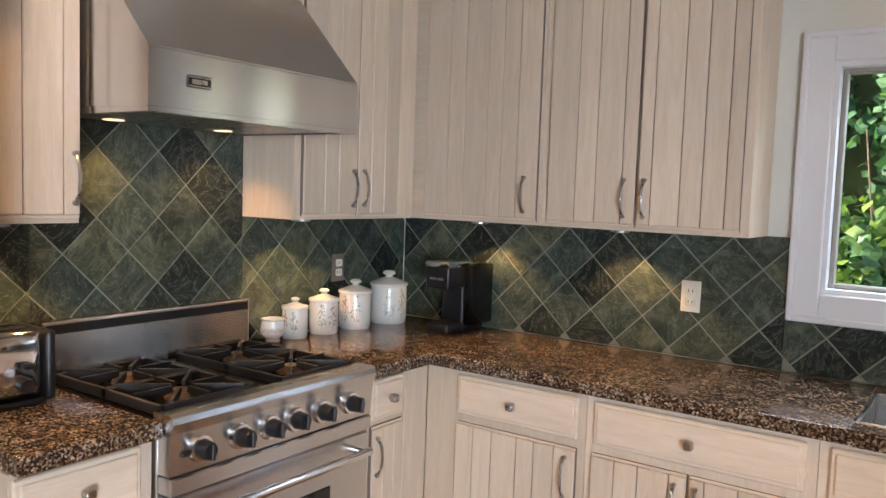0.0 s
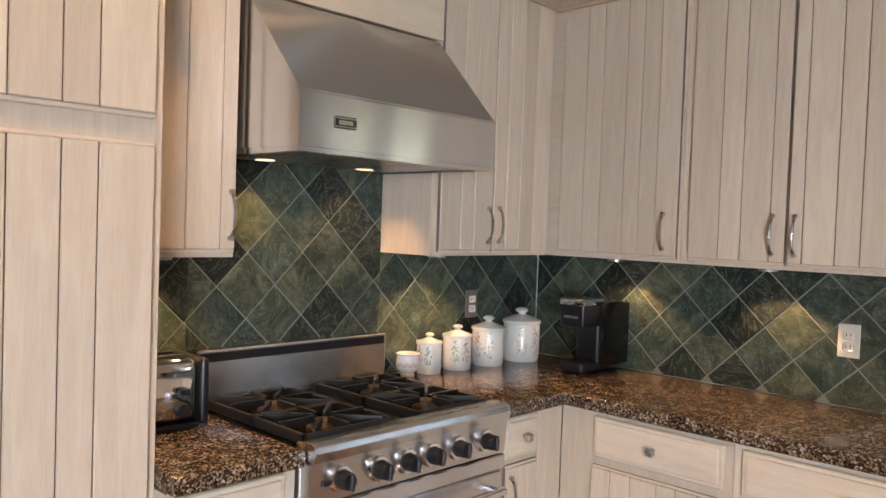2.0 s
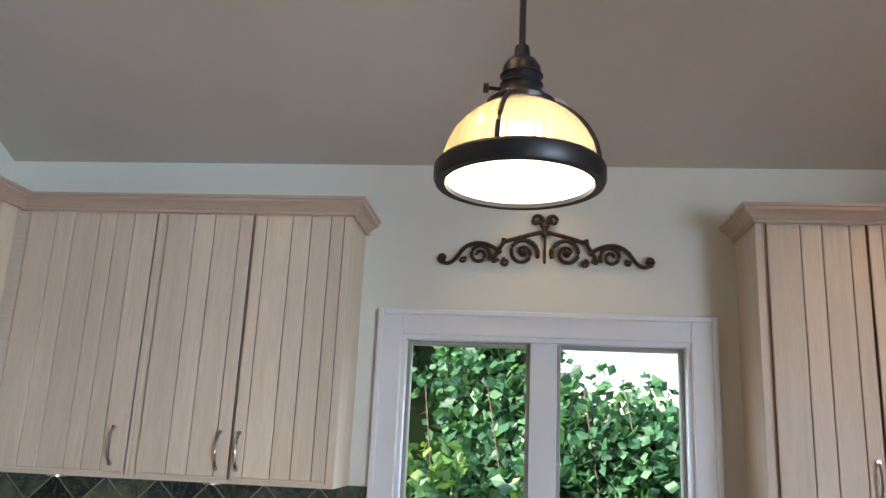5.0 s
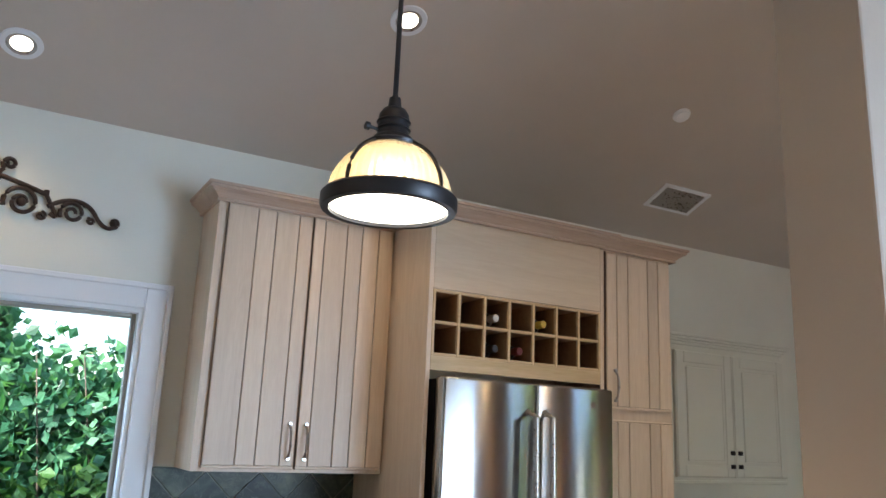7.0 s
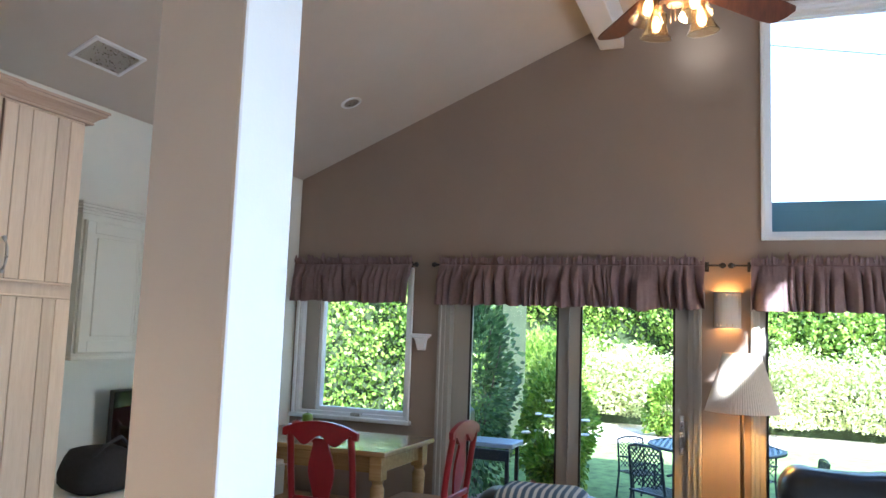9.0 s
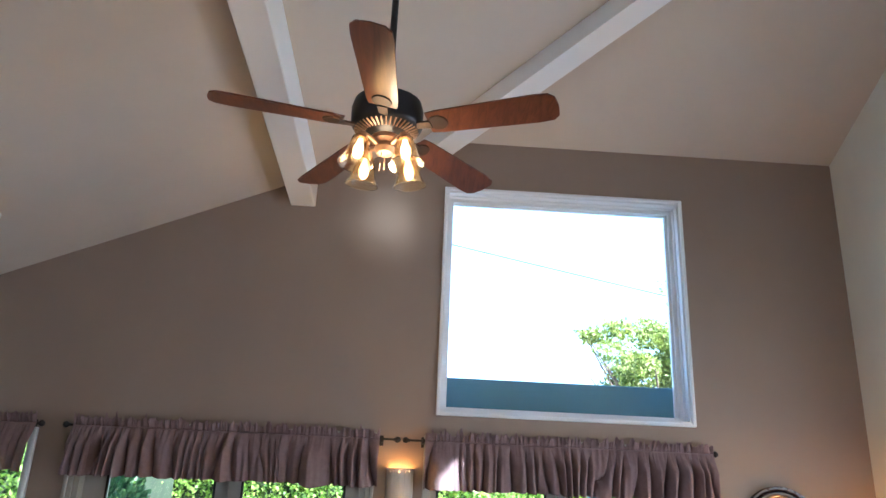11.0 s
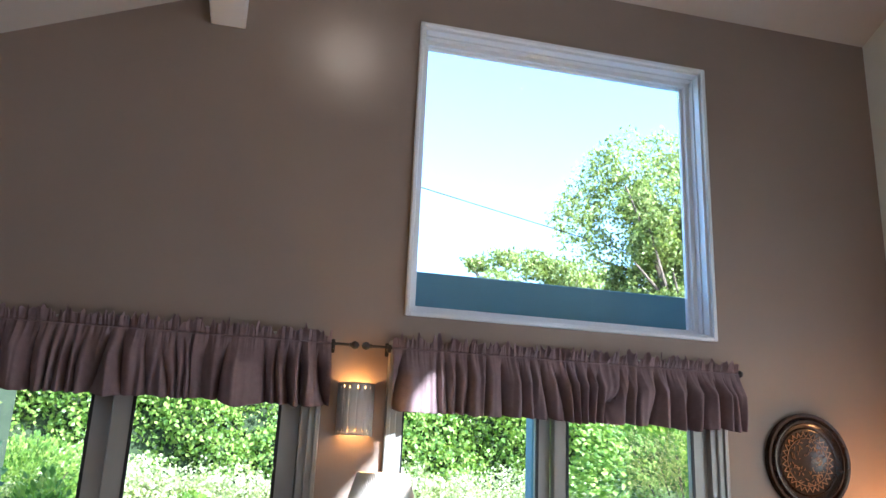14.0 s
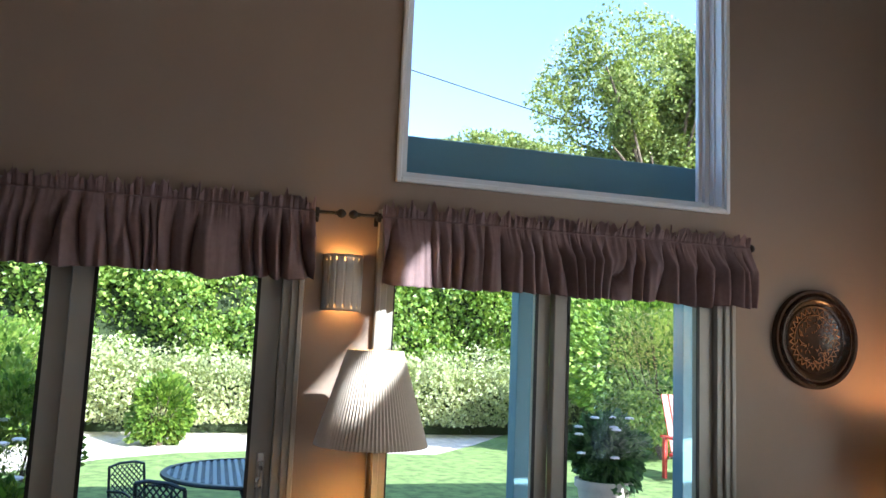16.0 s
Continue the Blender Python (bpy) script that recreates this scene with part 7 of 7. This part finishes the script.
def strap_plant(x, y, z, n, length, seed, label):
    rg_ = random.Random(seed)
    s = thing("strap_leaf_plant", (x, y, z), label, "plant", "strap-leaved plants")
    bm = bmesh.new()
    for i in range(n):
        a, L_, w = rg_.uniform(0, 6.28), length * rg_.uniform(0.6, 1.1), 0.016
        d = Vector((math.cos(a), math.sin(a), 0))
        sd_ = Vector((-d.y, d.x, 0)) * w
        prev = None
        for k in range(6):
            t_ = k / 5
            p = Vector((x, y, z)) + d * L_ * 0.7 * t_ + Vector((0, 0, L_ * (0.95 * t_ - 0.62 * t_ * t_)))
            ww = sd_ * (1 - t_ * 0.95)
            cur = (bm.verts.new(p - ww), bm.verts.new(p + ww))
            if prev:
                bm.faces.new((prev[0], prev[1], cur[1], cur[0]))
            prev = cur
    part("leaf_blades", bm, M_DEEP, s)


strap_plant(9.05, -3.62, -0.10, 46, 1.05, 51, "dark green strap-leaved plant outside the door")
strap_plant(9.3, -3.42, -0.10, 40, 0.9, 52, "dark green strap-leaved plant outside the door")

# pergola
# unseen slab added to keep the sun out of the south opening
pr = solo("sun_block_slab", box((-0.5, -8.6, 2.30), (7.9, SOUTH - 0.165, 2.38)), M_BLUEPAINT, (3, -7, 2.3), "unseen flat slab that keeps sun off the south opening", "porch roof", "", "structure")
pg = thing("pergola", (8.75, -4.0, -0.10), "blue-grey painted timber pergola over the patio", "pergola")
part("ledger_beam", box((8.17, -7.6, 2.20), (8.25, -2.9, 2.50), 0.006), M_BLUEPAINT, pg)
part("outer_beam", box((10.31, -7.6, 2.20), (10.43, -2.9, 2.38), 0.006), M_BLUEPAINT, pg)
for y in (-3.1, -4.4, -5.7, -7.2):
    part("rafter", box((8.25, y - 0.03, 2.31), (10.36, y + 0.03, 2.44), 0.004), M_BLUEPAINT, pg)
# unseen cover, added so that the posts stand in shade
part("cover_board", box((8.252, -9.4, 2.442), (10.55, -2.9, 2.465), 0.003), M_BLUEPAINT, pg)
for y in (-4.92, -6.36):
    part("pergola_post", box((10.295, y - 0.075, -0.10), (10.445, y + 0.075, 2.20), 0.006), M_BLUEPAINT, pg)
    part("post_base", box((10.28, y - 0.09, -0.10), (10.46, y + 0.09, -0.02), 0.005), M_BLUEPAINT, pg)

# patio furniture
pt = thing("patio_table", (10.36, -2.95, -0.10), "round dark metal garden table with lattice top", "garden table")
part("table_rim", lathe([(0.56, 0.60), (0.60, 0.60), (0.605, 0.61), (0.60, 0.622), (0.56, 0.622)], (10.36, -2.95, 0), 48, "z", True), M_PATIO_METAL, pt, "", True)
lat = bmesh.new()
for i in range(-11, 12):
    o = i * 0.05
    h_ = math.sqrt(0.57 ** 2 - o * o)
    add_box(lat, (10.36 + o - 0.012, -2.95 - h_, 0.605), (10.36 + o + 0.012, -2.95 + h_, 0.613))
    add_box(lat, (10.36 - h_, -2.95 + o - 0.012, 0.611), (10.36 + h_, -2.95 + o + 0.012, 0.619))
part("lattice_top", lat, plain("blue_grey_lattice", (0.18, 0.23, 0.27), 0.4, 0.5), pt)
part("pedestal", lathe([(0.0, -0.10), (0.25, -0.10), (0.24, -0.07), (0.06, 0.0), (0.045, 0.4), (0.12, 0.58), (0.0, 0.60)], (10.36, -2.95, 0), 24), M_PATIO_METAL, pt, "", True)


def patio_chair():
    c = thing("patio_chair", (0, 0, 0), "dark cast metal garden chair with lattice back", "garden chair", "patio chairs")
    sz = 0.40
    for s in (-1, 1):
        part("arm", tube([(0.40, s * 0.26, sz), (0.40, s * 0.27, 0.62), (0.30, s * 0.28, 0.65), (0.02, s * 0.26, 0.62)], 0.014, 8), M_PATIO_METAL, c, "", True)
        part("leg", tube([(0.42, s * 0.24, 0.0), (0.40, s * 0.24, sz)], 0.014, 8), M_PATIO_METAL, c, "", True)
        part("back_leg", tube([(-0.06, s * 0.22, 0.0), (0.02, s * 0.23, sz), (-0.04, s * 0.22, 0.86)], 0.015, 8), M_PATIO_METAL, c, "", True)
    part("top_rail", tube([(-0.04, -0.22, 0.86), (-0.05, -0.10, 0.89), (-0.05, 0.10, 0.89), (-0.04, 0.22, 0.86)], 0.015, 8), M_PATIO_METAL, c, "", True)
    bm = bmesh.new()
    for i in range(-6, 7):
        for sgn in (-1, 1):
            y0 = i * 0.06
            pts = []
            for k in range(12):
                f = k / 11
                y = y0 + sgn * (f - 0.5) * 0.40
                if abs(y) <= 0.22:
                    pts.append((0.02 - 0.06 * f, y, 0.46 + 0.41 * f))
            if len(pts) > 2:
                add_tube(bm, [pts[0], pts[-1]], 0.007, 5)
    part("back_lattice", bm, M_PATIO_METAL, c)
    bm = bmesh.new()
    for i in range(-5, 6):
        add_box(bm, (0.0, i * 0.045 - 0.010, sz - 0.004), (0.42, i * 0.045 + 0.010, sz + 0.004))
    add_box(bm, (0.40, -0.25, sz - 0.012), (0.43, 0.25, sz + 0.010))
    add_box(bm, (0.0, -0.25, sz - 0.012), (0.03, 0.25, sz + 0.010))
    part("seat_slats", bm, M_PATIO_METAL, c)
    return c


pch = patio_chair()
SMALL = Matrix.Scale(0.84, 4)
pch.matrix_basis = pose(9.83, -2.40, -0.10, 0, 0, -37) @ SMALL
copy_thing(pch, pose(11.33, -2.07, -0.10, 0, 0, -138) @ SMALL)
copy_thing(pch, pose(11.55, -3.35, -0.10, 0, 0, 150) @ SMALL)
copy_thing(pch, pose(10.75, -3.85, -0.10, 0, 0, 100) @ SMALL)

gr = thing("grill_cart", (9.25, -1.12, -0.10), "black gas grill cart with grey side shelf on the patio", "grill")
part("side_shelf", box((9.05, -1.40, 0.62), (9.40, -0.98, 0.66), 0.006), plain("grey_shelf", (0.25, 0.28, 0.30), 0.4), gr)
part("fire_box", box((9.05, -0.96, 0.50), (9.45, -0.40, 0.72), 0.02, 2), M_BLACK, gr)
part("lid", box((9.06, -0.95, 0.725), (9.44, -0.41, 0.92), 0.06, 3), M_BLACK, gr, "", True)
for x in (9.08, 9.38):
    for y in (-1.36, -0.45):
        part("leg", box((x, y, -0.10), (x + 0.03, y + 0.03, 0.62)), M_BLACK, gr)
part("control_panel", box((9.02, -1.38, 0.52), (9.05, -0.42, 0.61), 0.004), M_BLACK, gr)

# red garden chair, far off
M_REDPAINT = plain("bright_red_paint", (0.50, 0.03, 0.02), 0.5)
rc = thing("garden_chair", (14.00, -8.85, -0.16), "bright red wooden garden chair beyond the lawn", "garden chair")
for i in range(5):
    part("back_slat", prism([(14.05, -9.10 + i * 0.11, 0.25), (14.07, -9.10 + i * 0.11, 0.25), (14.32, -9.10 + i * 0.11, 0.98), (14.30, -9.10 + i * 0.11, 0.98)], (0, 0.09, 0)), M_REDPAINT, rc)
part("seat", box((13.55, -9.12, 0.18), (14.08, -8.55, 0.22), 0.005), M_REDPAINT, rc)
for y in (-9.17, -8.55):
    part("arm", box((13.45, y, 0.42), (14.15, y + 0.09, 0.45), 0.004), M_REDPAINT, rc)
    for x in (13.50, 14.08):
        part("leg", box((x, y + 0.02, -0.16), (x + 0.06, y + 0.06, 0.42)), M_REDPAINT, rc)


def tree(x, y, h, crown_c, radii, n, size, seed, material, label, k=30):
    t = thing("tree", (x, y, -0.16), label, "tree", "garden trees")
    rg_ = random.Random(seed)
    bm = bmesh.new()
    add_tube(bm, [(x, y, -0.16), (x + 0.1, y, h * 0.25), (x - 0.05, y + 0.1, h * 0.5), (x, y, h * 0.8)], h * 0.022, 10, 0.35)
    for i in range(14):
        a, z0_ = rg_.uniform(0, 6.28), h * rg_.uniform(0.3, 0.7)
        e_ = Vector(crown_c) + Vector((radii[0] * 0.75 * math.cos(a), radii[1] * 0.75 * math.sin(a), radii[2] * rg_.uniform(-0.5, 0.7)))
        s_ = Vector((x, y, z0_))
        add_tube(bm, [s_, s_.lerp(e_, 0.5) + Vector((0, 0, 0.3)), e_], h * 0.009, 7, 0.25)
    part("trunk", bm, M_BARK, t)
    pts = []
    rgn = np.random.default_rng(seed)
    for i in range(k):
        v_ = rgn.normal(size=3)
        v_ /= np.linalg.norm(v_)
        c_ = np.array(crown_c) + v_ * np.array(radii) * rgn.uniform(0.2, 0.95)
        rr = np.array(radii) * rgn.uniform(0.10, 0.26)
        pts.append(blob_points(n // k, c_, rr, seed * 100 + i, 0.4))
    leaf_object("crown", np.concatenate(pts), size, seed, material, None, "", "", "", t)


tree(24.6, -15.1, 10.5, (24.6, -15.1, 8.3), (2.6, 3.7, 3.5), 110000, 0.055, 61, M_TREE, "tall leafy tree behind the hedge", 100)
tree(24.4, -10.3, 6.5, (24.4, -10.3, 6.0), (1.6, 2.8, 1.75), 26000, 0.048, 62, M_TREE, "smaller feathery tree behind the hedge", 44)
tree(27.0, -20.5, 11.0, (27.0, -20.5, 8.0), (3.0, 3.4, 4.0), 22000, 0.12, 63, M_HEDGE, "leafy tree behind the hedge", 30)
cable = bmesh.new()
cp = []
for i in range(21):
    t_ = i / 20
    y = 8 - 40 * t_
    cp.append((25.0, y, 9.10 + (y + 6.817) * 0.19 + 0.012 * (y + 9.3) ** 2 * 0.05))
solo("overhead_cable", tube(cp, 0.016, 6), M_IRON, (25, -10, 9), "thin dark overhead cable across the sky", "cable")

# greenery outside the kitchen window
M_GLOSS = leaves("blue_green_leaf", (0.02, 0.08, 0.045), (0.06, 0.19, 0.105), (0.17, 0.36, 0.19))
bank = thing("shrub_bank", (2.6, 2.0, -0.16), "dense glossy green shrubs close outside the kitchen window", "shrub", "", "stuff")
rgn = np.random.default_rng(5)
pts = []
for i in range(46):
    x, z = rgn.uniform(-0.6, 6.5), rgn.uniform(-0.1, 2.9)
    if x > 2.35 and z > 1.85 + 0.16 * math.sin(x * 5) - (0.25 if x > 2.9 else 0):
        continue
    pts.append(blob_points(1200, (x, 1.55 + 0.55 * rgn.random() + 0.12 * z, z), (0.48, 0.34, 0.42), 700 + i, 0.4))
leaf_object("foliage", np.concatenate(pts), 0.044, 71, M_GLOSS, None, "", "", "", bank)
# sunlight on the bank put into clumps of a brighter leaf colour
pts2 = [blob_points(330, (rgn.uniform(-0.4, 4.5), 1.35 + 0.3 * rgn.random(), rgn.uniform(0.3, 1.6)), (0.36, 0.22, 0.30), 800 + i, 0.4) for i in range(20)]
leaf_object("sunlit_leaves", np.concatenate(pts2), 0.040, 72, M_DEEP, None, "leaves in brighter green, standing for sunlit ones", "", "", bank)
# dark boxes for the shade deep in the bank
part("shade_core", box((-1.0, 2.3, -0.16), (2.5, 2.6, 3.0)), M_DARKCORE, bank)
part("shade_core", box((2.5, 2.6, -0.16), (9.0, 2.9, 1.5)), M_DARKCORE, bank)
br = bmesh.new()
for i in range(9):
    x = 0.6 + i * 0.42
    add_tube(br, [(x, 1.7, -0.16), (x + rgn.uniform(-0.1, 0.1), 1.65, 0.9), (x + rgn.uniform(-0.25, 0.25), 1.55, 1.9)], 0.008, 6, 0.5)
part("stems", br, M_BARK, bank)
